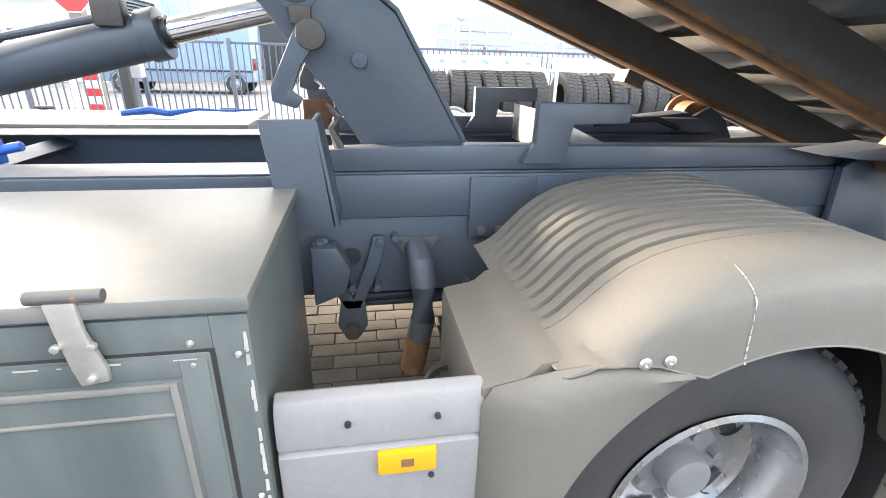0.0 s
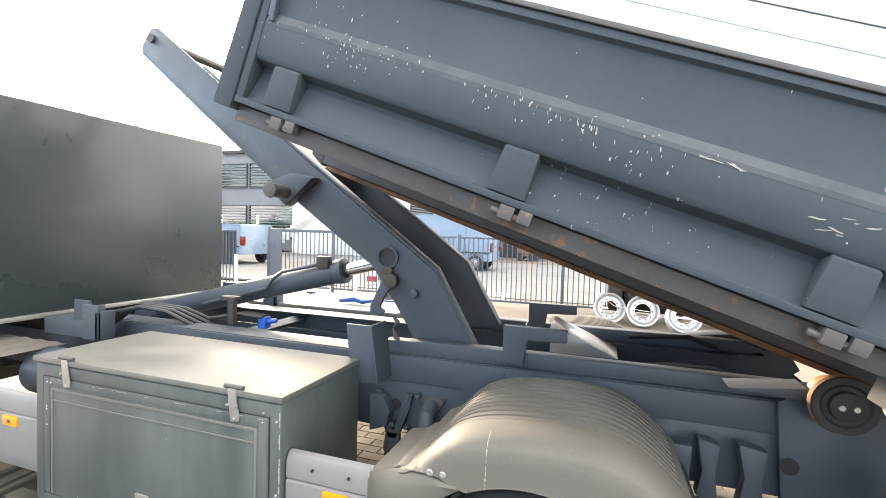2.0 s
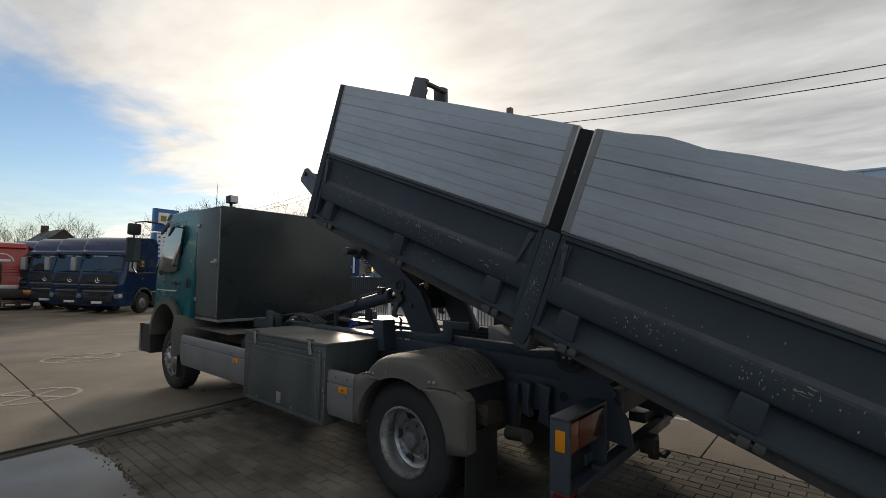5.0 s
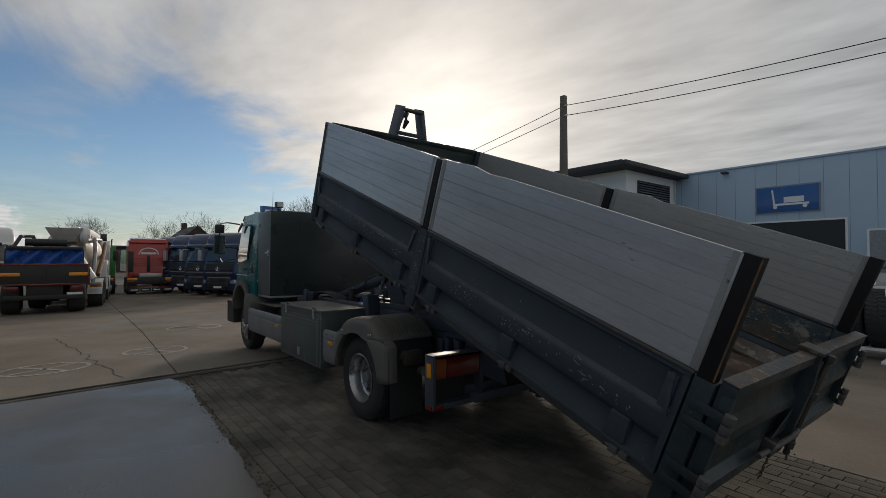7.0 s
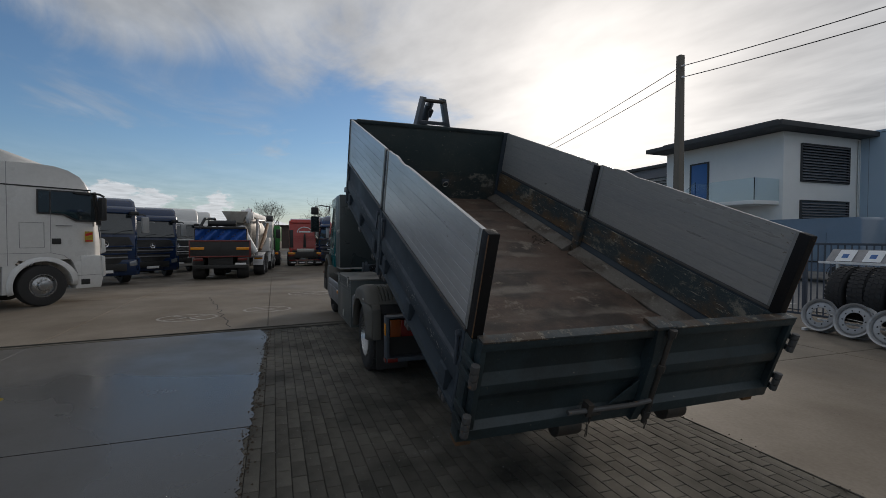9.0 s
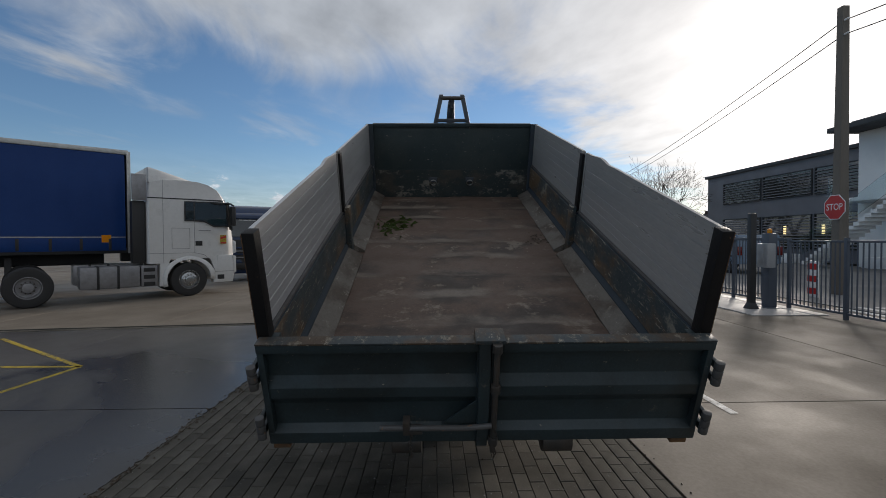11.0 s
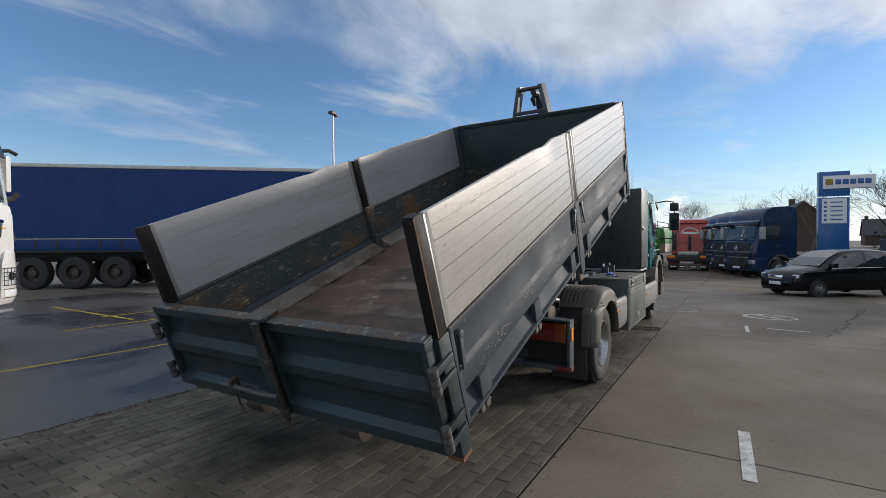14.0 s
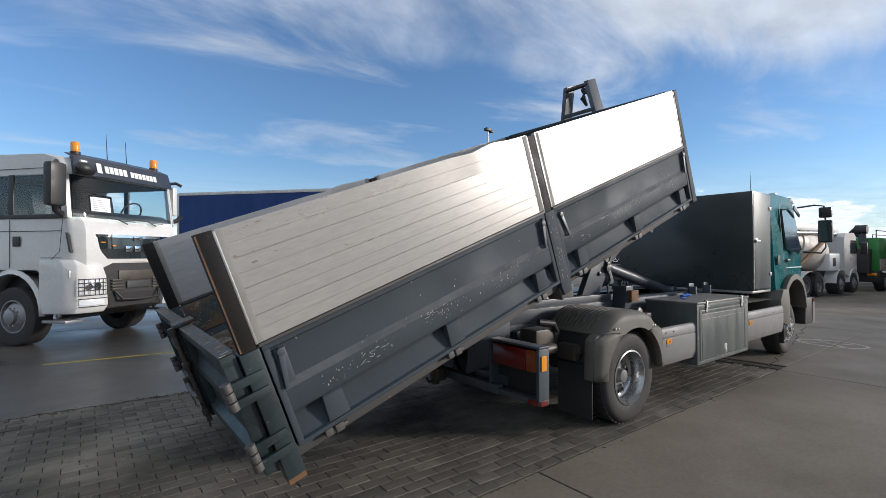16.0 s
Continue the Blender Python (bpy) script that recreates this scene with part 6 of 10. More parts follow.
for x, y in ((-2.78, -0.62), (-2.55, -0.72), (-2.30, 0.62), (-2.75, 0.62)):
    part("guide_post", Geo().box(x - 0.07, x + 0.07, y - 0.012, y + 0.012, 1.0, 1.22).box(x + 0.04, x + 0.07, y - 0.012, y + 0.1, 1.0, 1.18), GREYD, truck, "bent grey guide post", 0.008)
part("control_box", Geo().box(-3.1, -2.6, -0.66, -0.40, 0.98, 1.09), GREYD, truck, "", 0.01)
part("rusty_block", Geo().box(-0.81, -0.66, 0.61, 0.70, 1.07, 1.20), ORANGE_RUST, truck, "rust-brown steel pocket", 0.006)
for sg in (-1, 1):
    part("air_line", Geo().tube([(0.62, sg * 0.34, 1.12), (0.78, sg * 0.33, 1.14), (0.95, sg * 0.34, 1.15), (1.1, sg * 0.36, 1.10)], 0.014, 8), BLACK, truck, "black corrugated hose end")
    part("claw_plate", Geo().prism([(0.95, 1.14), (1.22, 1.17), (1.27, 1.13), (1.2, 1.12), (1.10, 1.125)], "y", *sorted((sg * 0.46, sg * 0.60))), GREYD, truck, "", 0.004)

# tall locker behind the cab
lk = thing("tall_locker", Matrix(), "", "")
lk.parent = truck
lk["label"] = "tall dark green-grey steel locker behind the cab"
LX0, LX1, LY0, LY1, LZ0, LZ1 = -3.97, -3.27, -1.06, 1.06, 1.085, 2.545
part("body", Geo().box(LX0, LX1, LY0, LY1, LZ0, LZ1), LOCKER, lk, "", 0.008)
for sg in (-1, 1):
    d = part("door", Geo().box(LX0 + 0.05, LX1 - 0.03, *sorted((sg * 1.06, sg * 1.068)), LZ0 + 0.03, LZ1 - 0.03), BOXM, lk, "streaked grey locker door", 0.003)
    part("door_seam", Geo().box(LX1 - 0.028, LX1 - 0.018, *sorted((sg * 1.06, sg * 1.066)), LZ0 + 0.03, LZ1 - 0.03), STEEL, d)
    for z in (1.32, 2.32):
        part("hinge", Geo().box(LX0 + 0.03, LX0 + 0.10, *sorted((sg * 1.068, sg * 1.082)), z - 0.025, z + 0.025), STEEL, d, "", 0.003)
    part("latch", Geo().box(LX1 - 0.17, LX1 - 0.03, *sorted((sg * 1.068, sg * 1.10)), 1.80, 1.83).box(LX1 - 0.14, LX1 - 0.06, *sorted((sg * 1.066, sg * 1.075)), 1.77, 1.86), STEEL, d, "zinc toggle latch", 0.004)
part("locker_sill", Geo().box(LX0, LX1 + 0.01, -1.05, 1.05, 1.05, 1.083), STEEL, lk, "", 0.003)
fl = part("work_lamp", Geo().box(-3.40, -3.28, -0.96, -0.84, 2.60, 2.70), BLACK, truck, "black work lamp on the locker", 0.015)
part("lamp_foot", Geo().cyl((-3.36, -0.9, 2.54), (-3.36, -0.9, 2.62), 0.02).box(-3.42, -3.30, -0.93, -0.87, 2.545, 2.555), BLACK, fl)
part("lamp_lens", Geo().box(-3.279, -3.274, -0.95, -0.85, 2.61, 2.69), WHITELENS, fl)
# ribbed cover and air tank in front of the left toolbox
for sg in (-1, 1):
    rows_t = [[(-3.85 + 1.05 * i / 40, sg * (0.70 + 0.42 * k / 4), 0.945 + 0.004 * math.sin(i * 1.1)) for k in range(5)] for i in range(41)]
    part("ribbed_cover", Geo().strip(rows_t), PLASTIC, truck, "ribbed grey plastic cover", smooth=60)
    part("air_tank", Geo().cyl((-2.86, sg * 0.80, 0.80), (-2.22, sg * 0.80, 0.80), 0.145, n=28), GREYD, truck, "blue-grey air tank with a steel strap", 0.02)
    part("tank_strap", Geo().cyl((-2.50, sg * 0.80, 0.80), (-2.46, sg * 0.80, 0.80), 0.149, n=28), STEEL, truck)

# cab
cab_prof = [(-3.995, 1.12), (-3.995, 2.30), (-4.02, 2.50), (-4.10, 2.575), (-4.35, 2.60), (-5.00, 2.58), (-5.22, 2.50), (-5.40, 2.20), (-5.66, 1.66), (-5.76, 1.25), (-5.80, 0.86), (-5.40, 0.86), (-5.36, 1.0), (-5.22, 1.14), (-4.98, 1.20), (-4.55, 1.20), (-4.36, 1.10), (-4.30, 0.95), (-4.05, 0.95)]


def cab_loft(prof, half, inset, rad):
    rings = []
    for y, s in ((-half, inset), (-half + rad * 0.3, inset * 0.3), (-half + rad, 0.0), (half - rad, 0.0), (half - rad * 0.3, inset * 0.3), (half, inset)):
        cx = sum(p[0] for p in prof) / len(prof)
        cz = sum(p[1] for p in prof) / len(prof)
        rings.append([(cx + (x - cx) * (1 - s), y * (1 - 0.13 * min(1.0, max(0.0, (-5.05 - x) / 0.75))) - (0.10 * max(0, (z - 1.7)) * (1 if y > 0 else -1)), cz + (z - cz) * (1 - s)) for x, z in prof])
    return Geo().loft(rings)


cab = part("cab", cab_loft(cab_prof, 1.10, 0.03, 0.09), TEAL, truck, "glossy teal cab", smooth=40)
part("cab_rear_panel", Geo().box(-4.005, -3.985, -0.98, 0.98, 1.15, 2.45), BLACK, cab)
part("windscreen", Geo().loft([[(-5.245, -0.90, 2.46), (-5.245, 0.90, 2.46), (-5.26, 0.90, 2.47), (-5.26, -0.90, 2.47)], [(-5.655, -1.0, 1.70), (-5.655, 1.0, 1.70), (-5.675, 1.0, 1.71), (-5.675, -1.0, 1.71)]]), WINDOW, cab, "dark sloping windscreen")
part("sun_visor", Geo().prism([(-5.20, 2.55), (-5.32, 2.60), (-5.46, 2.50), (-5.30, 2.47)], "y", -0.95, 0.95), BLACK, cab, "", 0.015)
for sg in (-1, 1):
    yy = lambda a, b: sorted((sg * a, sg * b))
    lean = lambda z: 1.104 - 0.10 * max(0.0, z - 1.7)
    g = Geo()
    pts = [(-4.52, 1.70), (-4.52, 2.36), (-5.16, 2.36), (-5.36, 2.05), (-5.50, 1.70), (-5.20, 1.62), (-4.90, 1.66)]
    nose = lambda x: 1 - 0.13 * min(1.0, max(0.0, (-5.05 - x) / 0.75))
    g.add([(x, sg * (lean(z) * nose(x) + 0.004), z) for x, z in pts] + [(x, sg * (lean(z) * nose(x) - 0.02), z) for x, z in pts], [tuple(range(7)), tuple(range(7, 14))[::-1]] + [(i, (i + 1) % 7, (i + 1) % 7 + 7, i + 7) for i in range(7)])
    part("side_window", g, WINDOW, cab, "dark side window")
    g = Geo()
    seam = [(-4.44, 1.22), (-4.44, 2.44), (-5.14, 2.44)]
    for (xa, za), (xb, zb) in zip(seam, seam[1:]):
        g.add([(xa, sg * (lean(za) + 0.0015), za), (xa + 0.012, sg * (lean(za) + 0.0015), za), (xb + 0.012, sg * (lean(zb) + 0.0015), zb - 0.012), (xb, sg * (lean(zb) + 0.0015), zb)], [(0, 1, 2, 3)])
    part("door_seam", g, BLACK, cab)
    part("door_handle", Geo().box(-4.66, -4.50, *yy(1.10, 1.125), 1.50, 1.545), BLACK, cab, "dark door handle", 0.01)
    part("trim_stripe", Geo().box(-5.25, -4.50, *yy(1.101, 1.104), 1.40, 1.415), SIGNW, cab, "thin white stripe")
    part("air_flap", Geo().box(-4.22, -4.12, *yy(1.095, 1.106), 1.46, 1.60), BLACK, cab, "black vent", 0.004)
    g = Geo()
    arc = [(-4.72 + 0.50 * math.cos(a), 0.72 + 0.50 * math.sin(a)) for a in [radians(0 + 12 * k) for k in range(16)]]
    arc2 = [(-4.72 + 0.57 * math.cos(a), 0.73 + 0.57 * math.sin(a)) for a in [radians(0 + 12 * k) for k in range(16)]]
    fr = part("wheel_arch", Geo().strip([[(x, sg * 1.10, z) for x, z in arc2], [(x, sg * 1.165, z) for x, z in arc2], [(x, sg * 1.17, z) for x, z in arc], [(x, sg * 0.80, z) for x, z in arc]]), PLASTIC, cab, "grey plastic wheel arch", smooth=40)
    so = fr.modifiers.new("wall", "SOLIDIFY")
    so.thickness, so.offset = 0.01, 0
    part("arch_foot", Geo().prism([(-4.34, 0.52), (-4.22, 0.52), (-3.93, 0.60), (-3.93, 0.93), (-4.05, 1.08), (-4.28, 1.08), (-4.34, 0.9)], "y", *yy(0.72, 1.20)), PLASTIC, cab, "ribbed grey plastic rear of the wheel arch", 0.02)
    part("entry_step", Geo().prism([(-5.36, 0.42), (-5.78, 0.42), (-5.83, 0.86), (-5.40, 0.86)], "y", *yy(0.85, 1.12)), BLACK, cab, "black entry step and bumper corner", 0.02)
    part("corner_turn_lamp", Geo().box(-5.81, -5.74, *yy(1.09, 1.14), 0.79, 0.86), DUSTAMBER, cab, "amber corner turn lamp", 0.015)
    part("splash_flap", Geo().box(-4.32, -4.30, *yy(0.80, 1.12), 0.22, 0.56), BLACK, cab, "", 0.003)
    mi = part("mirror_arm", Geo().tube([(-5.32, sg * 1.03, 2.42), (-5.50, sg * 1.22, 2.46), (-5.56, sg * 1.34, 2.44), (-5.56, sg * 1.36, 2.2), (-5.56, sg * 1.36, 1.74), (-5.55, sg * 1.30, 1.64), (-5.48, sg * 1.06, 1.66)], 0.014, 8), BLACK, cab, "black mirror arm")
    part("mirror", Geo().box(-5.60, -5.51, *yy(1.26, 1.46), 1.82, 2.20), BLACK, mi, "large black door mirror", 0.025)
    part("mirror_glass", Geo().box(-5.512, -5.507, *yy(1.275, 1.445), 1.84, 2.18), WINDOW, mi)
    part("wide_mirror", Geo().box(-5.60, -5.52, *yy(1.27, 1.45), 2.24, 2.42), BLACK, mi, "", 0.03)
    part("wind_deflector", Geo().prism([(-5.05, 2.44), (-5.32, 2.30), (-5.30, 2.25), (-5.0, 2.38)], "y", *yy(1.05, 1.07)), BLACK, cab, "", 0.004)
    part("marker_lamp", Geo().box(-4.62, -4.52, *yy(0.86, 0.96), 2.585, 2.625), WHITELENS, cab, "small roof marker lamp", 0.01)
part("bumper", Geo().box(-5.90, -5.70, -1.12, 1.12, 0.40, 0.85), SKIRT, cab, "grey bumper", 0.04)
part("engine_block", Geo().box(-5.3, -4.0, -0.40, 0.40, 0.55, 1.15), BLACK, truck, "dark engine under the cab", 0.05)
part("roof_box", Geo().box(-5.0, -4.62, -0.30, 0.20, 2.58, 2.70), SIGNB, cab, "small dark blue roof sign", 0.02)
part("antenna", Geo().tube([(-4.15, -0.75, 2.57), (-4.10, -0.76, 3.0)], [0.006, 0.002], 6), BLACK, cab, "thin aerial")
part("antenna", Geo().tube([(-4.1, 0.75, 2.57), (-4.05, 0.76, 2.95)], [0.006, 0.002], 6), BLACK, cab, "thin aerial")
# blue strap on the right toolbox lid
r = random.Random(9)
solid("lashing_strap", Geo().tube([(-1.75, 0.86, 1.098), (-1.62, 0.90, 1.112), (-1.52, 0.86, 1.10), (-1.40, 0.94, 1.115), (-1.30, 1.02, 1.10), (-1.22, 1.0, 1.104), (-1.12, 1.10, 1.10)], [0.014, 0.022, 0.018, 0.008, 0.006, 0.008, 0.004], 8), BLUEPL,
              "crumpled blue lashing strap lying on the toolbox lid", "strap")

# ---- parked vehicles ----
def far_wheel(parent, x, y, z, r, sg, width=0.30, rimmat=RIMF, convex=True):
    e = thing("wheel", Matrix.Translation((x, y, z)), "", "")
    e.parent = parent
    rr = r * 0.56
    part("tyre", Geo().lathe([(rr, 0.0), (r - 0.07, 0.015), (r - 0.02, 0.0), (r, -0.04), (r, -width + 0.04), (r - 0.05, -width), (rr, -width + 0.02)], (0, 0, 0), "y", 36, sg, closed=True), RUBBER, e, "black tyre", smooth=45)
    if convex:
        pr = [(rr + 0.004, 0.0), (rr - 0.02, 0.0), (rr - 0.035, -0.06), (rr * 0.62, 0.01), (rr * 0.45, 0.02), (rr * 0.42, 0.07), (rr * 0.2, 0.09)]
    else:
        pr = [(rr + 0.004, 0.0), (rr - 0.02, 0.0), (rr - 0.04, -0.15), (rr * 0.6, -0.16), (rr * 0.45, -0.15), (rr * 0.42, -0.05), (rr * 0.2, -0.04)]
    part("rim", Geo().lathe(pr, (0, 0, 0), "y", 28, sg), rimmat, e, "grey steel rim", smooth=40)
    for k in range(10):
        a = 2 * math.pi * k / 10
        part("wheel_nut", Geo().cyl((rr * 0.53 * math.cos(a), sg * (0.0 if convex else -0.17), rr * 0.53 * math.sin(a)), (rr * 0.53 * math.cos(a), sg * (0.035 if convex else -0.13), rr * 0.53 * math.sin(a)), 0.018, n=6), STEEL if convex else DARKSTEEL, e)
    return e


def cab_shell(prof, half, corner, taper):
    """Side profile drawn out across the width, with rounded and tapered front corners; the front is +x."""
    rings = []
    front = max(p[0] for p in prof)
    for y, s in ((-half, 0.02), (-half + corner * 0.12, 0.006), (-half + corner * 0.5, 0.0), (half - corner * 0.5, 0.0), (half - corner * 0.12, 0.006), (half, 0.02)):
        edge = max(0.0, (abs(y) - (half - corner * 0.5)) / (corner * 0.5))
        ring = []
        for x, z in prof:
            f = max(0.0, 1 - (front - x) / 0.55)
            ring.append((x - s * 2 * (x - 0) - edge * f * corner * 0.5, y * (1 - taper * f * f), z - s * 0.6 * max(0, z - 2.6)))
        rings.append(ring)
    return Geo().loft(rings)


def tractor(name, m, paint, label, height=3.45, width=2.46):
    """Cab-over tractor: local x ahead from the front axle, y to its left, ground at z 0."""
    t = thing(name, m, label, "truck", "parked trucks")
    hw = width / 2
    hgt = height
    F = 1.38
    prof = [(-0.95, 1.05), (-0.95, hgt - 0.30), (-0.80, hgt - 0.06), (-0.45, hgt), (0.35, hgt - 0.04), (0.72, hgt - 0.16), (0.98, hgt - 0.50), (1.08, 2.70), (1.24, 1.98), (F - 0.04, 1.72), (F, 1.30), (F - 0.02, 1.02), (0.62, 1.02), (0.55, 1.12), (-0.55, 1.12), (-0.62, 1.05)]
    cabp = part("cab", cab_shell(prof, hw, 0.30, 0.05), paint, t, "glossy painted sleeper cab", smooth=38)
    # windscreen and visor
    part("windscreen", Geo().loft([[(x, y, z) for x, y, z in ring] for ring in [[(0.99, -hw + 0.26, 2.80), (0.99, hw - 0.26, 2.80), (1.10, hw - 0.27, 2.76), (1.125, 0, 2.76), (1.10, -hw + 0.27, 2.76)], [(1.16, -hw + 0.20, 2.02), (1.16, hw - 0.20, 2.02), (1.275, hw - 0.21, 2.0), (1.30, 0, 2.0), (1.275, -hw + 0.21, 2.0)]]]), WINDOW, cabp, "large dark windscreen", smooth=0)
    part("sun_visor", Geo().loft([[(0.98, y, 3.06), (1.17, y * 0.98, 2.93), (1.19, y * 0.98, 2.80), (1.12, y, 2.76), (0.98, y, 2.90)] for y in (-hw + 0.08, -hw * 0.4, hw * 0.4, hw - 0.08)]), paint, cabp, "painted sun visor", 0.02)
    part("visor_bar", Geo().box(1.105, 1.135, -0.52, 0.18, 2.715, 2.745), SIGNW, cabp, "pale bar of lettering along the windscreen top")
    for y in (-0.42, 0.36):
        part("wiper", Geo().tube([(1.31, y, 1.99), (1.29, y + 0.30, 2.10), (1.275, y + 0.62, 2.14)], 0.010, 6), BLACK, cabp, "black wiper")
    # grille, bumper, lights
    gr = part("grille", Geo().loft([[(F - 0.03, -0.82, 1.86), (F - 0.03, 0.82, 1.86), (F + 0.0, 0.0, 1.88)], [(F - 0.02, -1.0, 1.45), (F - 0.02, 1.0, 1.45), (F + 0.05, 0, 1.42)], [(F - 0.02, -0.70, 0.86), (F - 0.02, 0.70, 0.86), (F + 0.06, 0, 0.84)]]), BLACK, cabp, "dark grille", smooth=0)
    for k in range(4):
        z = 1.50 - 0.14 * k
        part("grille_blade", Geo().loft([[(F - 0.02, y, z - 0.035), (F + e, y, z - 0.02), (F + e, y, z + 0.025), (F - 0.02, y, z + 0.045)] for y, e in ((-0.98 + 0.07 * k, 0.01), (-0.5, 0.045), (0, 0.075), (0.5, 0.045), (0.98 - 0.07 * k, 0.01))]), paint if k % 2 == 0 else RIMF, gr, "", 0.006)
    star = part("emblem", Geo().lathe([(0.105, 0.0), (0.125, 0.012), (0.125, -0.01), (0.105, -0.012)], (F + 0.075, 0, 1.60), "x", 28, 1, closed=True), CHROME, gr, "round bright emblem")
    for a in (90, 210, 330):
        part("emblem_bar", Geo().tube([(F + 0.078, 0, 1.60), (F + 0.072, 0.105 * math.cos(radians(a)), 1.60 + 0.105 * math.sin(radians(a)))], [0.022, 0.006], 6), CHROME, star)
    part("bumper", Geo().loft([[(0.70, y, 0.42), (F - e, y, 0.38), (F + 0.06 - e, y, 0.62), (F + 0.04 - e, y, 1.0), (0.70, y, 1.02)] for y, e in ((-hw, 0.22), (-hw + 0.2, 0.04), (hw - 0.2, 0.04), (hw, 0.22))]), paint, cabp, "painted bumper", 0.02)
    part("bumper_grille", Geo().box(F + 0.0, F + 0.068, -0.72, 0.72, 0.56, 0.84), BLACK, cabp, "", 0.02)
    part("plate_bar", Geo().box(F + 0.068, F + 0.078, -0.26, 0.26, 0.50, 0.61), SIGNW, cabp, "pale registration plate with no writing", 0.004)
    for sg in (-1, 1):
        part("headlamp", Geo().loft([[(F - 0.10, sg * (hw - 0.10), 0.98), (F + 0.01, sg * (hw - 0.20), 0.97), (F + 0.05, sg * (hw - 0.42), 0.90), (F - 0.02, sg * (hw - 0.42), 0.88)], [(F - 0.10, sg * (hw - 0.08), 0.78), (F + 0.02, sg * (hw - 0.16), 0.76), (F + 0.055, sg * (hw - 0.40), 0.74), (F - 0.02, sg * (hw - 0.40), 0.72)]]), HEADGLASS, cabp, "swept clear headlamp", 0.01)
    for sg in (-1, 1):
        sd = lambda a, b: sorted((sg * a, sg * b))
        # side window and door
        pts = [(0.05, 2.08), (0.05, 2.72), (0.86, 2.72), (1.02, 2.45), (1.12, 2.0), (0.80, 1.92), (0.55, 2.02)]
        part("side_window", Geo().prism(pts, "y", *sd(hw - 0.045, hw + 0.004)), WINDOW, cabp, "dark side window")
        ds = Geo()
        for (xa, za), (xb, zb) in (((0.02, 1.25), (0.02, 2.78)), ((0.02, 2.78), (0.74, 2.78)), ((0.02, 1.25), (0.62, 1.25)), ((0.62, 1.25), (1.05, 1.55)), ((1.05, 1.55), (1.12, 1.95))):
            ds.tube([(xa, sg * (hw + 0.001), za), (xb, sg * (hw + 0.001), zb)], 0.006, 4)
        part("door_seam", ds, BLACK, cabp)
        part("door_handle", Geo().box(0.06, 0.24, *sd(hw, hw + 0.02), 1.62, 1.74), BLACK, cabp, "black recessed door handle", 0.015)
        # wheel arch and steps
        arch = [(0.62 * math.cos(a), 0.52 + 0.66 * math.sin(a)) for a in [radians(180 - 12 * k) for k in range(16)]]
        fa = part("wheel_arch", Geo().strip([[(x * 1.12, sg * (hw - 0.005), 0.52 + (z - 0.52) * 1.1) for x, z in arch], [(x, sg * (hw + 0.012), z) for x, z in arch], [(x, sg * (hw - 0.45), z) for x, z in arch]]), BLACK, cabp, "wheel arch", smooth=40)
        so = fa.modifiers.new("wall", "SOLIDIFY")
        so.thickness, so.offset = 0.02, 0
        low = 0.40
        part("entry_step", Geo().prism([(0.66, low), (1.24, low), (1.28, 1.06), (0.60, 1.06)], "y", *sd(hw - 0.30, hw - 0.01)), paint, cabp, "painted entry step panel", 0.03)
        part("step_tread", Geo().box(0.70, 1.20, *sd(hw - 0.22, hw - 0.02), 0.56, 0.72), BLACK, cabp, "black step recess", 0.01)
        # mirrors
        mb = part("mirror_arm", Geo().tube([(1.0, sg * hw, 2.74), (1.12, sg * (hw + 0.16), 2.76), (1.16, sg * (hw + 0.26), 2.70)], 0.028, 8), BLACK, cabp, "black mirror arm")
        part("mirror", Geo().box(1.07, 1.24, *sd(hw + 0.10, hw + 0.36), 2.02, 2.66), MIRRORP, mb, "large mirror housing", 0.05)
        part("kerb_mirror", Geo().box(1.15, 1.40, *sd(hw - 0.34, hw - 0.06), 2.72, 2.86), BLACK, mb, "", 0.05)
        far_wheel(t, 0, sg * (hw - 0.03), 0.50, 0.50, sg, 0.30, RIMF)
        far_wheel(t, -3.6, sg * (hw - 0.03), 0.50, 0.50, sg, 0.56, RIMF, convex=False)
        part("fuel_tank", Geo().box(-2.5, -1.0, *sd(hw - 0.65, hw - 0.06), 0.42, 1.02), RIMF, t, "grey fuel tank", 0.08)
        part("rear_mudguard", Geo().strip([[(-3.6 + 0.60 * math.cos(a), sg * y, 0.52 + 0.60 * math.sin(a)) for y in (hw - 0.60, hw - 0.02)] for a in [radians(12 * k) for k in range(16)]]), BLACK, t, "black rear mudguard", smooth=40)
    return t


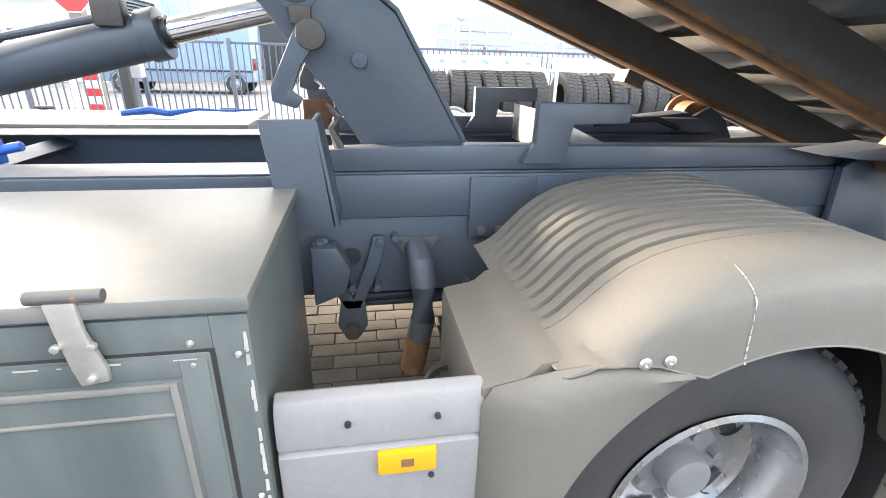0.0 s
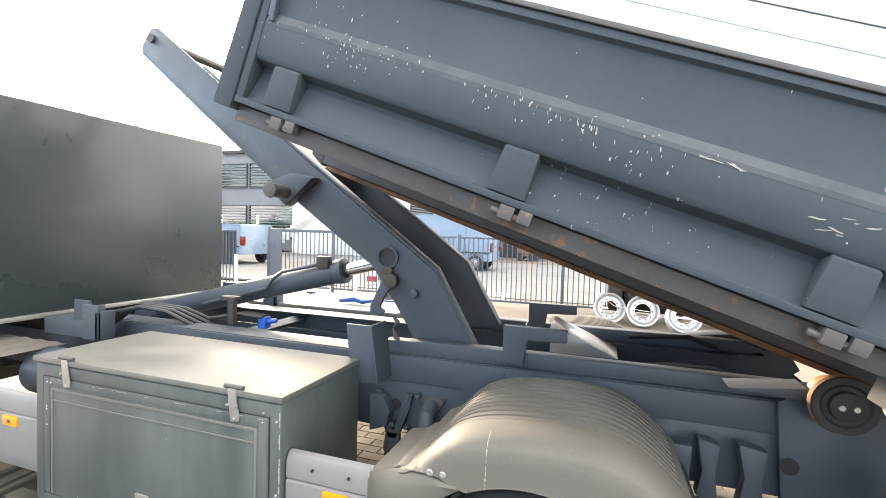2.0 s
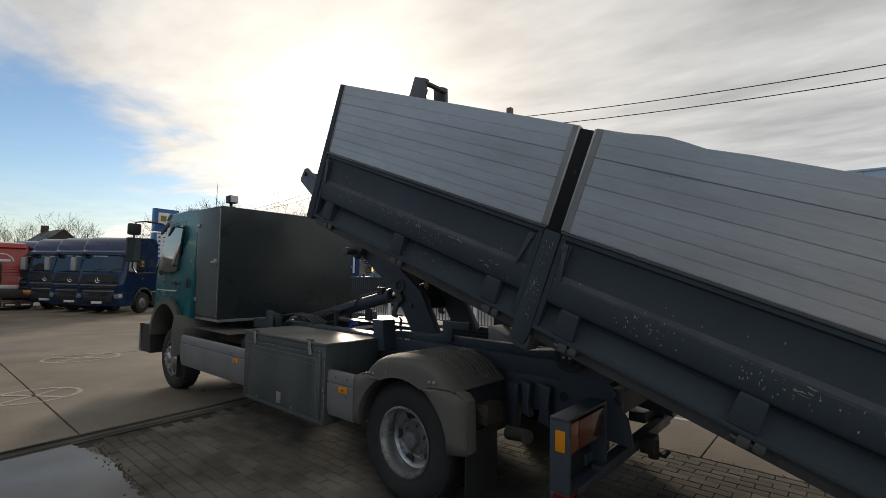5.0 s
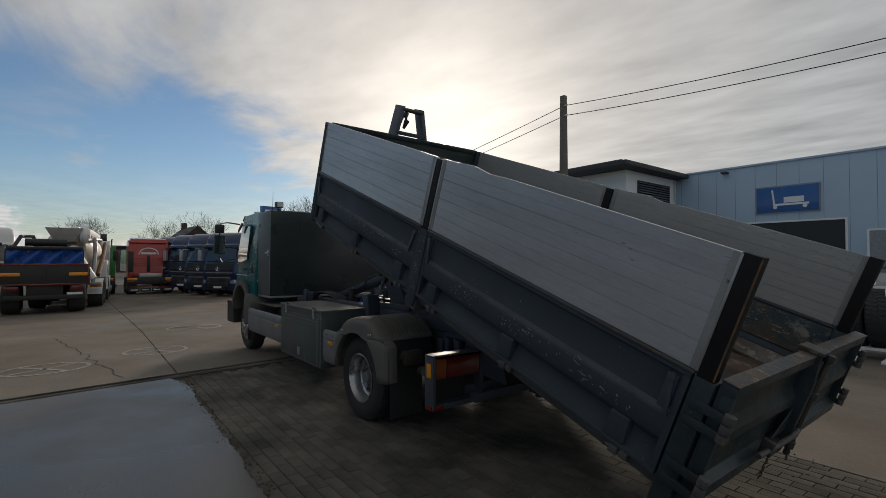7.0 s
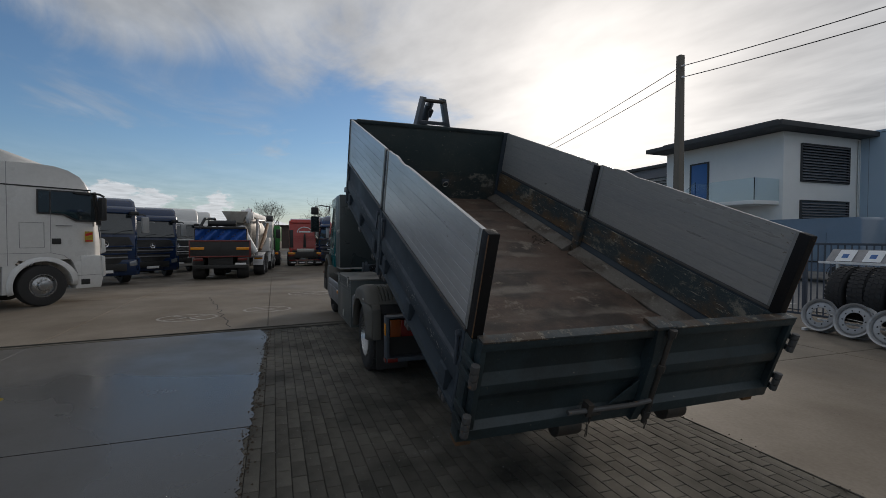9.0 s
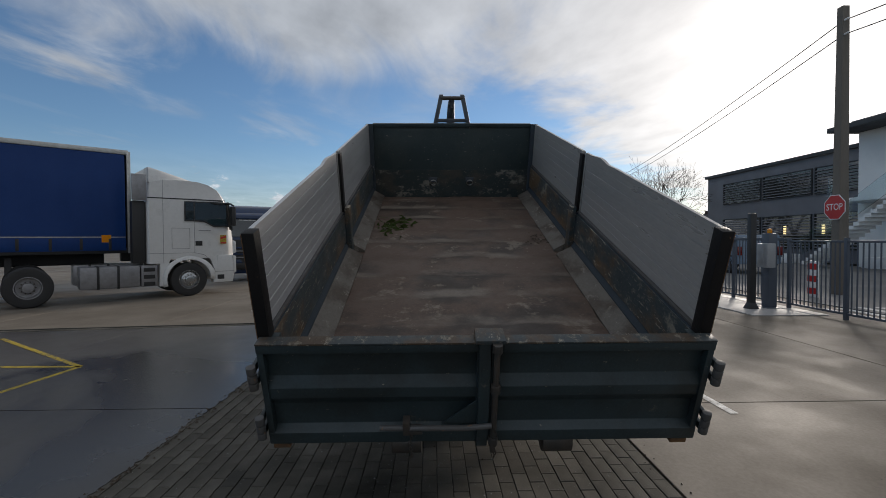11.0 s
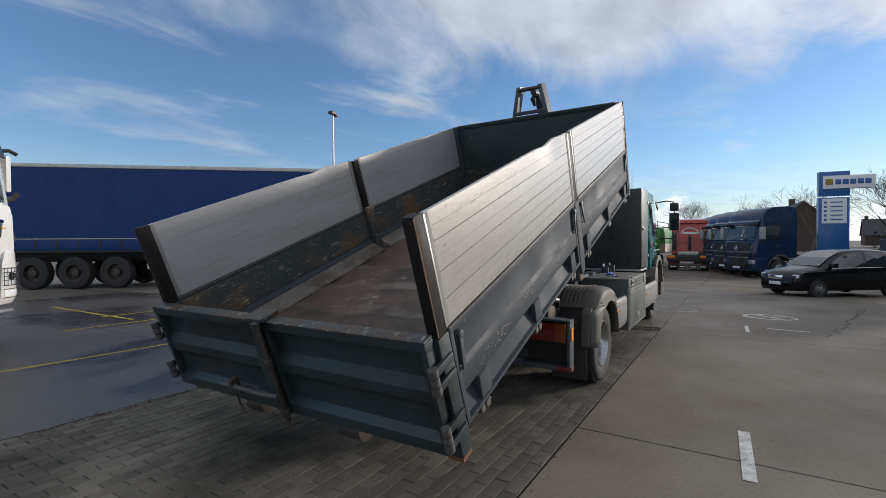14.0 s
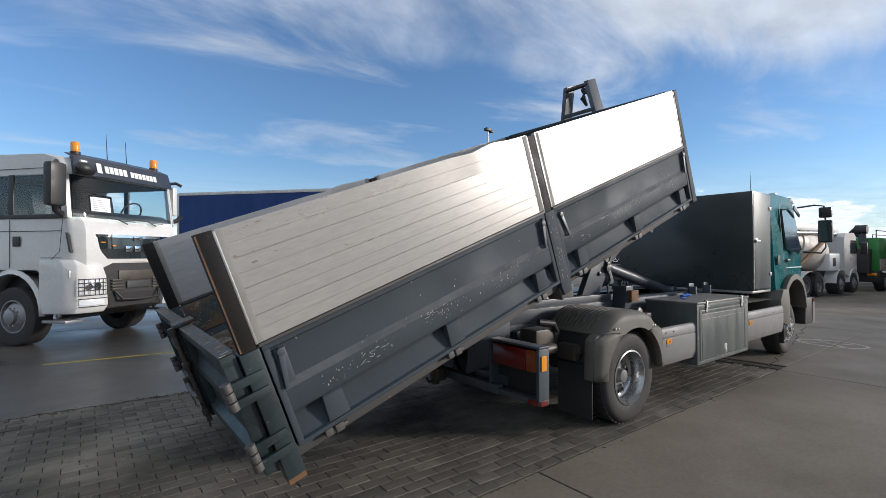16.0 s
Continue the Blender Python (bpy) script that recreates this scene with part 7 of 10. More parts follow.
def sleeper_lorry(m):
    """White long-distance tractor with a high roof fairing: local x ahead from the front axle, y to its left."""
    t = thing("lorry", m, "white sleeper-cab lorry coupled to the blue trailer", "truck", "parked trucks")
    hw = 1.23
    prof = [(-1.06, 1.00), (-1.06, 2.87), (-1.045, 2.885), (-1.03, 3.22), (-0.98, 3.36), (-0.67, 3.41), (-0.10, 3.43), (0.26, 3.41), (0.55, 3.34), (0.82, 3.20), (0.97, 3.06), (1.06, 2.94), (1.12, 2.84), (1.20, 2.40), (1.27, 1.93), (1.31, 1.60), (1.32, 1.29), (1.32, 1.05), (0.64, 1.02), (0.58, 1.12), (-0.50, 1.12), (-0.58, 1.0)]
    cabp = part("cab", cab_shell(prof, hw, 0.34, 0.05), WHITEP, t, "glossy white sleeper cab", smooth=38)
    part("roof_fairing", Geo().loft([[(x, -w, z) for w, z in ((b, 3.30), (b, top - 0.10), (b - 0.06, top - 0.02), (b - 0.16, top), (-b + 0.16, top), (-b + 0.06, top - 0.02), (-b, top - 0.10), (-b, 3.30))]
                                     for x, b, top in ((-1.01, 1.19, 3.75), (-0.98, 1.20, 3.76), (-0.60, 1.17, 3.66), (-0.20, 1.11, 3.55), (0.10, 1.02, 3.475), (0.40, 0.92, 3.40))]), WHITEP, cabp, "high white roof fairing falling towards the front", smooth=40)
    part("roof_seam", Geo().box(-1.05, 1.02, -hw - 0.004, -hw + 0.05, 2.862, 2.892).box(-1.05, 1.02, hw - 0.05, hw + 0.004, 2.862, 2.892), BLACK, cabp, "black joint below the roof")
    part("windscreen", Geo().loft([[(0.98, -0.98, 2.80), (0.98, 0.98, 2.80), (1.12, 0.95, 2.78), (1.15, 0, 2.78), (1.12, -0.95, 2.78)], [(1.14, -1.03, 2.0), (1.14, 1.03, 2.0), (1.26, 1.0, 1.98), (1.30, 0, 1.98), (1.26, -1.0, 1.98)]]), WINDOW, cabp, "large dark windscreen", smooth=0)
    gr = part("grille", Geo().loft([[(1.28, -0.90, 1.66), (1.28, 0.90, 1.66), (1.33, 0.88, 1.64), (1.345, 0, 1.64), (1.33, -0.88, 1.64)], [(1.28, -0.74, 1.13), (1.28, 0.74, 1.13), (1.335, 0.73, 1.15), (1.35, 0, 1.15), (1.335, -0.73, 1.15)]]), WINDOW, cabp, "glossy black grille", smooth=0)
    part("chrome_bar", Geo().box(1.32, 1.35, -0.86, 0.86, 1.645, 1.69), CHROME, gr, "bright chrome bar", 0.01)
    part("bumper", Geo().loft([[(0.78, y, 0.40), (1.28 - e, y, 0.36), (1.35 - e, y, 0.62), (1.35 - e, y, 1.02), (1.32 - e * 0.8, y, 1.20), (0.78, y, 1.20)] for y, e in ((-hw, 0.12), (-hw + 0.16, 0.03), (hw - 0.16, 0.03), (hw, 0.12))]), WHITEP, cabp, "white bumper", 0.02)
    for sg in (-1, 1):
        sd = lambda a, b: sorted((sg * a, sg * b))
        fr = part("window_frame", Geo().prism([(-0.115, 2.235), (-0.115, 2.82), (1.075, 2.83), (1.155, 2.07), (0.69, 2.07), (0.43, 2.215), (0.13, 2.235)], "y", *sd(hw - 0.05, hw + 0.003)), BLACK, cabp, "black rubber window frame")
        part("rear_window", Geo().prism([(-0.085, 2.27), (-0.085, 2.79), (0.13, 2.79), (0.13, 2.27)], "y", *sd(hw - 0.04, hw + 0.007)), WINDOW, fr, "small dark quarter window")
        part("side_window", Geo().prism([(0.165, 2.27), (0.165, 2.79), (1.035, 2.795), (1.11, 2.105), (0.70, 2.105), (0.44, 2.25)], "y", *sd(hw - 0.04, hw + 0.007)), WINDOW, fr, "dark side window")
        part("pillar_trim", Geo().prism([(1.09, 2.84), (1.14, 2.84), (1.25, 1.98), (1.18, 1.98)], "y", *sd(hw - 0.10, hw + 0.012)), BLACK, cabp, "black pillar trim", 0.006)
        ds = Geo()
        for way in ([(0.15, 1.29), (0.15, 2.84)], [(-1.05, 1.29), (0.15, 1.29), (0.42, 1.22), (0.60, 1.04), (0.70, 0.76)], [(-0.67, 1.02), (-0.67, 3.40)], [(-0.45, 1.42), (-0.45, 2.02), (0.02, 2.02), (0.02, 1.42), (-0.45, 1.42)], [(0.70, 0.70), (1.27, 0.70)], [(1.21, 1.95), (1.26, 1.30)]):
            for (xa, za), (xb, zb) in zip(way, way[1:]):
                ds.tube([(xa, sg * (hw + 0.0005), za), (xb, sg * (hw + 0.0005), zb)], 0.005, 4)
        part("panel_seam", ds, RIMF, cabp, "dark panel joints")
        part("door_handle", Geo().box(0.17, 0.36, *sd(hw, hw + 0.012), 1.50, 1.64), BLACK, cabp, "black recessed door handle", 0.015)
        part("name_bar", Geo().box(0.26, 0.60, *sd(hw, hw + 0.004), 1.945, 1.965), RIMF, cabp, "thin grey bar of lettering")
        part("air_vane", Geo().prism([(1.25, 1.24), (1.25, 1.66), (1.33, 1.62), (1.345, 1.28)], "y", *sd(hw - 0.07, hw + 0.02)).prism([(1.26, 0.62), (1.25, 1.20), (1.33, 1.16), (1.34, 0.66)], "y", *sd(hw - 0.08, hw + 0.018)), WHITEP, cabp, "white corner air vane", 0.02)
        arch = [(0.60 * math.cos(a), 0.50 + 0.60 * math.sin(a)) for a in [radians(196 - 11 * k) for k in range(19)]]
        fa = part("wheel_arch", Geo().strip([[(x * 1.22 if z > 0.7 else x * 1.18, sg * (hw + 0.001), 0.50 + (z - 0.50) * 1.16) for x, z in arch], [(x, sg * (hw + 0.010), z) for x, z in arch], [(x * 0.97, sg * (hw - 0.40), 0.50 + (z - 0.50) * 0.97) for x, z in arch]]), WHITEP, cabp, "rounded white wheel arch", smooth=40)
        so = fa.modifiers.new("wall", "SOLIDIFY")
        so.thickness, so.offset = 0.02, 0
        part("arch_leg", Geo().prism([(-0.78, 0.34), (-0.62, 0.34), (-0.60, 0.60), (-0.50, 1.02), (-0.76, 1.02)], "y", *sd(hw - 0.30, hw - 0.004)), WHITEP, cabp, "white leg behind the wheel", 0.02)
        part("entry_step", Geo().prism([(0.66, 0.36), (1.24, 0.36), (1.30, 0.68), (1.30, 1.06), (0.60, 1.06), (0.70, 0.66)], "y", *sd(hw - 0.30, hw - 0.006)), WHITEP, cabp, "white entry step panel", 0.03)
        part("step_tread", Geo().box(0.78, 0.98, *sd(hw - 0.12, hw + 0.004), 0.46, 0.60), BLACK, cabp, "black step recess", 0.01)
        mb = part("mirror_arm", Geo().tube([(1.02, sg * hw, 2.80), (1.14, sg * (hw + 0.16), 2.78), (1.20, sg * (hw + 0.26), 2.72)], 0.028, 8), BLACK, cabp, "black mirror arm")
        part("mirror", Geo().box(1.13, 1.26, *sd(hw + 0.06, hw + 0.30), 2.10, 2.70), BLACK, mb, "black mirror housing", 0.05)
        part("visor_wing", Geo().prism([(0.62, 2.80), (1.02, 2.80), (0.98, 2.74), (0.66, 2.76)], "y", *sd(hw, hw + 0.07)), BLACK, cabp, "dark wind deflector over the window", 0.01)
        part("side_collar", Geo().box(-1.42, -1.07, *sd(hw - 0.07, hw - 0.03), 2.80, 3.52), RIMF, t, "grey side collar behind the roof", 0.01)
        part("intake_stack", Geo().box(-1.40, -1.08, *sd(hw - 0.50, hw - 0.16), 1.02, 2.78), BLACK, t, "black pipes and intake behind the cab", 0.03)
        far_wheel(t, 0, sg * (hw - 0.03), 0.50, 0.50, sg, 0.30, RIM)
        far_wheel(t, -3.6, sg * (hw - 0.03), 0.50, 0.50, sg, 0.56, RIMF, convex=False)
        tank = part("fuel_tank", Geo().box(-2.6, -1.24, *sd(hw - 0.65, hw - 0.04), 0.36, 0.96), RIMF, t, "grey ribbed fuel tank", 0.06)
        for x in (-2.2, -1.75):
            part("tank_strap", Geo().box(x - 0.03, x + 0.03, *sd(hw - 0.66, hw - 0.028), 0.35, 0.97), BLACK, tank, "", 0.01)
        part("side_step", Geo().box(-1.22, -0.82, *sd(hw - 0.50, hw - 0.05), 0.36, 0.96), RIMF, t, "grey step box", 0.02)
        for z in (0.44, 0.64, 0.84):
            part("step_rung", Geo().box(-1.16, -0.88, *sd(hw - 0.052, hw - 0.042), z - 0.06, z + 0.05), BLACK, t, "dark step recess", 0.01)
    plate = part("warning_plate", Geo().box(0.87, 1.05, -hw - 0.008, -hw - 0.001, 1.55, 1.82), YELLOWMARK, cabp, "yellow and red warning sticker")
    part("warning_field", Geo().prism([(0.88, 1.69), (0.88, 1.76), (1.04, 1.80), (1.04, 1.74)], "y", -hw - 0.011, -hw - 0.009).box(0.88, 1.04, -hw - 0.011, -hw - 0.009, 1.56, 1.60), SIGNR, plate)
    return t


def place(x, y, az):
    return pose(x, y, fall(x), 0, 0, az)


def works_lorry(m):
    """White high-set sleeper cab with beacons: x ahead from the front axle, ground at z 0."""
    t = thing("lorry", m, "white sleeper-cab lorry with amber beacons and black visor", "truck", "parked trucks")
    hw, F = 1.20, 1.40
    low = [(-0.95, 1.25), (-0.95, 2.30), (1.26, 2.30), (1.34, 2.22), (F - 0.02, 2.06), (F, 1.52), (F - 0.02, 1.36), (0.66, 1.30), (0.58, 1.36), (-0.60, 1.36), (-0.66, 1.25)]
    c = part("cab", cab_shell(low, hw, 0.30, 0.05), WHITEP, t, "glossy white lower cab", smooth=38)
    roof = part("roof", cab_shell([(-0.95, 3.06), (-0.95, 3.22), (-0.80, 3.40), (-0.30, 3.44), (0.72, 3.42), (1.02, 3.36), (1.18, 3.20), (1.21, 3.06)], hw, 0.30, 0.05), WHITEP, t, "white cab roof", smooth=38)
    part("rear_wall", Geo().box(-0.95, -0.89, -hw + 0.03, hw - 0.03, 2.30, 3.06), WHITEP, c, "", 0.01)
    for sg in (-1, 1):
        sp = lambda a, b: sorted((sg * a, sg * b))
        part("rear_quarter", Geo().box(-0.93, -0.60, *sp(hw - 0.05, hw - 0.012), 2.30, 3.06), WHITEP, c, "", 0.004)
        part("door_pillar", Geo().box(-0.12, 0.0, *sp(hw - 0.05, hw - 0.010), 2.30, 3.06), BLACK, c, "black pillar between the side windows", 0.004)
        part("front_pillar", Geo().loft([[(1.20, sg * (hw - 0.10), 2.28), (1.20, sg * (hw - 0.02), 2.28), (1.08, sg * (hw - 0.01), 2.28), (1.08, sg * (hw - 0.09), 2.28)], [(1.10, sg * (hw - 0.12), 3.08), (1.10, sg * (hw - 0.05), 3.08), (1.01, sg * (hw - 0.03), 3.08), (1.01, sg * (hw - 0.11), 3.08)]]), WHITEP, c, "white windscreen pillar", 0.01)
        part("seat", Geo().prism([(-0.10, 2.10), (0.30, 2.10), (0.30, 2.32), (0.02, 2.34), (-0.10, 2.92), (-0.22, 2.92)], "y", *sp(0.36, 0.84)), DARKCLOTH, c, "dark cloth seat seen through the windows", 0.04)
    part("cab_lining", Geo().box(-0.888, -0.872, -hw + 0.06, hw - 0.06, 2.31, 3.05), DARKCLOTH, c, "dark lining of the cab back")
    part("roof_lining", Geo().box(-0.87, 1.10, -hw + 0.10, hw - 0.10, 3.042, 3.056), DARKCLOTH, roof, "dark roof lining")
    part("floor_lining", Geo().box(-0.87, 1.10, -hw + 0.10, hw - 0.10, 2.302, 2.312), DARKCLOTH, c)
    part("dashboard", Geo().prism([(0.72, 2.28), (1.20, 2.28), (1.20, 2.36), (0.98, 2.46), (0.78, 2.44)], "y", -hw + 0.12, hw - 0.12), BLACK, c, "dark dashboard", 0.02)
    part("steering_wheel", Geo().tube([(0.66 + 0.10 * math.sin(a), 0.60 + 0.23 * math.cos(a), 2.52 + 0.20 * math.sin(a)) for a in [k * math.pi / 12 for k in range(25)]], 0.018, 6), BLACK, c, "dark steering wheel")
    bow = ((-1.0, 0.12), (-0.92, 0.06), (-0.6, 0.015), (0.0, 0.0), (0.6, 0.015), (0.92, 0.06), (1.0, 0.12))

    def sheet(rows, thick=0.03):
        """A bowed panel across the front: rows of half width, x and z; bent back towards the corners."""
        g = Geo()
        for (wa, xa, za), (wb_, xb, zb) in zip(rows, rows[1:]):
            g.loft([[(xa - e * 0.8, wa * f, za), (xb - e * 0.8, wb_ * f, zb), (xb - e * 0.8 - thick, wb_ * f, zb), (xa - e * 0.8 - thick, wa * f, za)] for f, e in bow])
        return g

    ws = part("windscreen", sheet([(1.07, 1.24, 3.07), (1.11, 1.35, 2.24)], 0.008), CABGLASS, c, "large clear windscreen", smooth=30)
    ws.visible_shadow = False
    part("notice_sheet", Geo().loft([[(1.338 - (z - 2.24) * 0.1325, y, z) for y, z in ((-0.84, 2.42), (-0.46, 2.42), (-0.46, 2.68), (-0.84, 2.68))], [(1.332 - (z - 2.24) * 0.1325, y, z) for y, z in ((-0.84, 2.42), (-0.46, 2.42), (-0.46, 2.68), (-0.84, 2.68))]]), SIGNW, ws, "white notice in the windscreen")
    for k in range(6):
        part("notice_line", Geo().box(1.340 - (0.21 + 0.035 * k) * 0.1325, 1.343 - (0.21 + 0.035 * k) * 0.1325, -0.80, -0.50, 2.45 + 0.035 * k, 2.457 + 0.035 * k), RIMF, ws)
    for y in (-0.62, 0.05):
        part("wiper", Geo().tube([(1.39, y + 0.45, 2.22), (1.375, y + 0.25, 2.30), (1.365, y - 0.25, 2.35)], 0.013, 6).tube([(1.385, y + 0.30, 2.28), (1.39, y + 0.62, 2.27)], 0.010, 5), BLACK, c, "black wiper")
    part("visor", sheet([(1.02, 1.05, 3.46), (1.06, 1.24, 3.38), (1.09, 1.33, 3.06)], 0.05), VISORP, c, "dark blue-black roof visor with white lettering", smooth=30)
    for y0, y1, z0, z1, lean in ((-0.72, -0.60, 3.13, 3.31, 0.0), (-0.56, -0.08, 3.15, 3.28, 0.0), (-0.02, 0.62, 3.15, 3.26, 0.0)):
        n = 1 if y1 - y0 < 0.2 else int((y1 - y0) / 0.085)
        for k in range(n):
            a, b_ = y0 + (y1 - y0) * k / n, y0 + (y1 - y0) * (k + 0.80) / n
            e = 0.012 * abs(a + b_) / 2
            part("visor_bar", Geo().loft([[(1.327 - e - (z - 3.06) * 0.281, y, z) for y, z in ((a, z0), (b_, z0), (b_, z1), (a, z1))], [(1.338 - e - (z - 3.06) * 0.281, y, z) for y, z in ((a, z0), (b_, z0), (b_, z1), (a, z1))]]), SIGNW, c, "plain white bar in place of lettering")
    for y in (-0.86, 0.86):
        part("beacon_foot", Geo().cyl((0.96, y, 3.38), (0.96, y, 3.50), 0.08, n=20), BLACK, c)
        part("beacon", Geo().lathe([(0.072, 0.0), (0.075, 0.03), (0.072, 0.15), (0.060, 0.175), (0.0, 0.18)], (0.96, y, 3.50), "z", 20), AMBER, c, "amber roof beacon")
    for y, h in ((-0.15, 0.55), (0.28, 0.50)):
        part("antenna", Geo().tube([(0.88, y, 3.40), (0.84, y, 3.45 + h)], [0.010, 0.004], 5), BLACK, c, "thin black antenna")
    part("marker_lamp", Geo().box(1.20, 1.25, -0.99, -0.87, 3.28, 3.32), WHITELENS, c, "", 0.01)
    gr = part("grille", sheet([(0.86, F + 0.035, 1.98), (0.80, F + 0.045, 1.74), (0.70, F + 0.04, 1.56)], 0.03), WINDOW, c, "glossy black grille", smooth=30)
    part("grille_rim", sheet([(0.92, F + 0.012, 2.03), (0.86, F + 0.025, 1.74), (0.74, F + 0.018, 1.50)], 0.03), WHITEP, c, "", smooth=30)
    part("chrome_bar", sheet([(0.86, F + 0.052, 2.005), (0.84, F + 0.055, 1.955)], 0.02), CHROME, gr, "bright chrome bar", smooth=30)
    part("badge", Geo().prism([(-0.11, 1.99), (0.11, 1.99), (0.08, 1.90), (-0.08, 1.90)], "x", F + 0.045, F + 0.062), CHROME, gr, "small bright emblem", 0.005)
    for y in (-0.20, 0.0, 0.20):
        part("badge_bar", Geo().box(F + 0.046, F + 0.064, y - 0.075, y + 0.075, 1.69, 1.80), CHROME, gr, "bright metal lettering bar", 0.008)
    for y, z in ((-0.72, 1.86), (-0.50, 1.80), (0.72, 1.86), (0.50, 1.80)):
        part("grille_lamp", Geo().box(F + 0.02, F + 0.05, y - 0.035, y + 0.035, z - 0.009, z + 0.009), AMBER, gr, "tiny amber lamp")
    # lower front: black centre with step and recess between white lamp pods
    cb = part("bumper_centre", sheet([(0.78, F + 0.01, 1.48), (0.74, F + 0.05, 1.30), (0.66, F + 0.06, 0.92), (0.56, F + 0.02, 0.66)], 0.18), RUBBER, c, "black centre bumper", 0.0, 30)
    part("towing_recess", Geo().box(F - 0.10, F + 0.064, -0.42, 0.42, 1.16, 1.34), DARKSTEEL, cb, "", 0.01)
    part("plate_bar", Geo().box(F + 0.07, F + 0.085, -0.26, 0.26, 1.00, 1.13), ROOFD, cb, "dark blank registration plate", 0.006)
    for sg in (-1, 1):
        for k in range(4):
            part("bumper_slat", Geo().box(F + 0.05, F + 0.075, *sorted((sg * 0.34, sg * 0.56)), 0.98 + 0.055 * k, 1.012 + 0.055 * k), DARKSTEEL, cb, "", 0.006)
    part("step_tube", Geo().tube([(F + 0.06, -0.50, 0.96), (F + 0.13, -0.40, 0.80), (F + 0.14, 0.0, 0.78), (F + 0.13, 0.40, 0.80), (F + 0.06, 0.50, 0.96)], 0.022, 8), BLACK, cb, "black step tube")
    part("skid_plate", Geo().loft([[(F - 0.05, -0.95, 0.64), (F - 0.05, 0.95, 0.64), (F - 0.02, 0.9, 0.70), (F - 0.02, -0.9, 0.70)], [(0.55, -0.8, 0.42), (0.55, 0.8, 0.42), (0.55, 0.8, 0.70), (0.55, -0.8, 0.70)]]), DARKSTEEL, c, "dark ribbed skid plate", 0.01)
    for sg in (-1, 1):
        sd = lambda a, b: sorted((sg * a, sg * b))
        pod = part("lamp_pod", Geo().loft([[(0.62, sg * 1.215, z0), (F - 0.26 + d, sg * 1.215, z0), (F - 0.06 + d, sg * 1.12, z0), (F + 0.045 + d, sg * 0.90, z0), (F + 0.05 + d, sg * yi, z0), (0.62, sg * yi, z0)] for z0, d, yi in ((0.60, -0.06, 0.66), (0.72, 0.0, 0.62), (1.25, 0.0, 0.66), (1.46, -0.01, 0.74), (1.55, -0.08, 0.86))]), WHITEP, c, "white painted lamp pod", 0.02, 40)
        part("headlamp", Geo().loft([[(F + 0.055, sg * 0.70, z), (F + 0.052, sg * 0.90, z), (F - 0.035, sg * 1.10, z), (F - 0.07, sg * 1.08, z), (F, sg * 0.88, z), (F, sg * 0.70, z)] for z in (0.94, 1.19)]), WHITELENS, pod, "clear headlamp behind a wire guard", 0.006)
        part("lamp_bowl", Geo().cyl((F + 0.055, sg * 0.84, 1.07), (F + 0.066, sg * 0.84, 1.07), 0.07, n=18).cyl((F + 0.045, sg * 0.97, 1.07), (F + 0.05, sg * 0.97, 1.07), 0.05, n=18), CHROME, pod, "bright lamp bowls")
        part("fog_lamp", Geo().loft([[(F + 0.055, sg * 0.70, z), (F + 0.052, sg * 0.90, z), (F - 0.035, sg * 1.10, z), (F - 0.07, sg * 1.08, z), (F, sg * 0.88, z), (F, sg * 0.70, z)] for z in (0.74, 0.84)]), WHITELENS, pod, "low clear fog lamp", 0.006)
        for z in (0.72, 0.86, 0.92, 1.005, 1.07, 1.135, 1.205):
            part("guard_wire", Geo().tube([(F + 0.075, sg * 0.66, z), (F + 0.07, sg * 0.90, z), (F - 0.02, sg * 1.13, z)], 0.006, 5), BLACK, pod)
        for k in range(7):
            f = k / 6
            y = 0.67 + 0.45 * f
            x = F + 0.075 - (0.10 * max(0.0, (y - 0.90) / 0.23))
            part("guard_wire", Geo().tube([(x, sg * y, 0.92), (x, sg * y, 1.205)], 0.006, 5), BLACK, pod)
        part("air_slit", Geo().prism([(1.17, 2.02), (1.21, 1.98), (1.30, 1.66), (1.25, 1.68)], "y", *sd(hw - 0.05, hw - 0.005)), BLACK, c, "black air slit beside the grille")
        for name_, pts in (("side_window", [(0.0, 2.34), (0.0, 3.06), (1.00, 3.06), (1.09, 2.34)]), ("rear_window", [(-0.60, 2.34), (-0.60, 3.06), (-0.12, 3.06), (-0.12, 2.34)])):
            pane = part(name_, Geo().prism(pts, "y", *sd(hw - 0.030, hw - 0.022)), CABGLASS, c, "clear side window")
            pane.visible_shadow = False
        part("window_trim", Geo().prism([(-0.62, 2.27), (1.14, 2.27), (1.14, 2.345), (-0.62, 2.345)], "y", *sd(hw - 0.04, hw + 0.003)), BLACK, c, "black trim below the side windows", 0.006)
        seam = Geo()
        for (xa, za), (xb, zb) in (((-0.06, 1.40), (-0.06, 2.26)), ((0.70, 1.40), (1.06, 1.70)), ((1.06, 1.70), (1.12, 2.26)), ((-0.06, 2.05), (1.08, 2.05)), ((-0.94, 2.05), (-0.06, 2.05)), ((-0.94, 3.16), (1.0, 3.16)), ((0.64, 1.58), (1.10, 1.58))):
            seam.tube([(xa, sg * (hw + 0.001), za), (xb, sg * (hw + 0.001), zb)], 0.006, 4)
        part("door_seam", seam, BLACK, c)
        part("door_handle", Geo().box(0.02, 0.18, *sd(hw, hw + 0.015), 1.78, 1.96), BLACK, c, "black recessed door handle", 0.015)
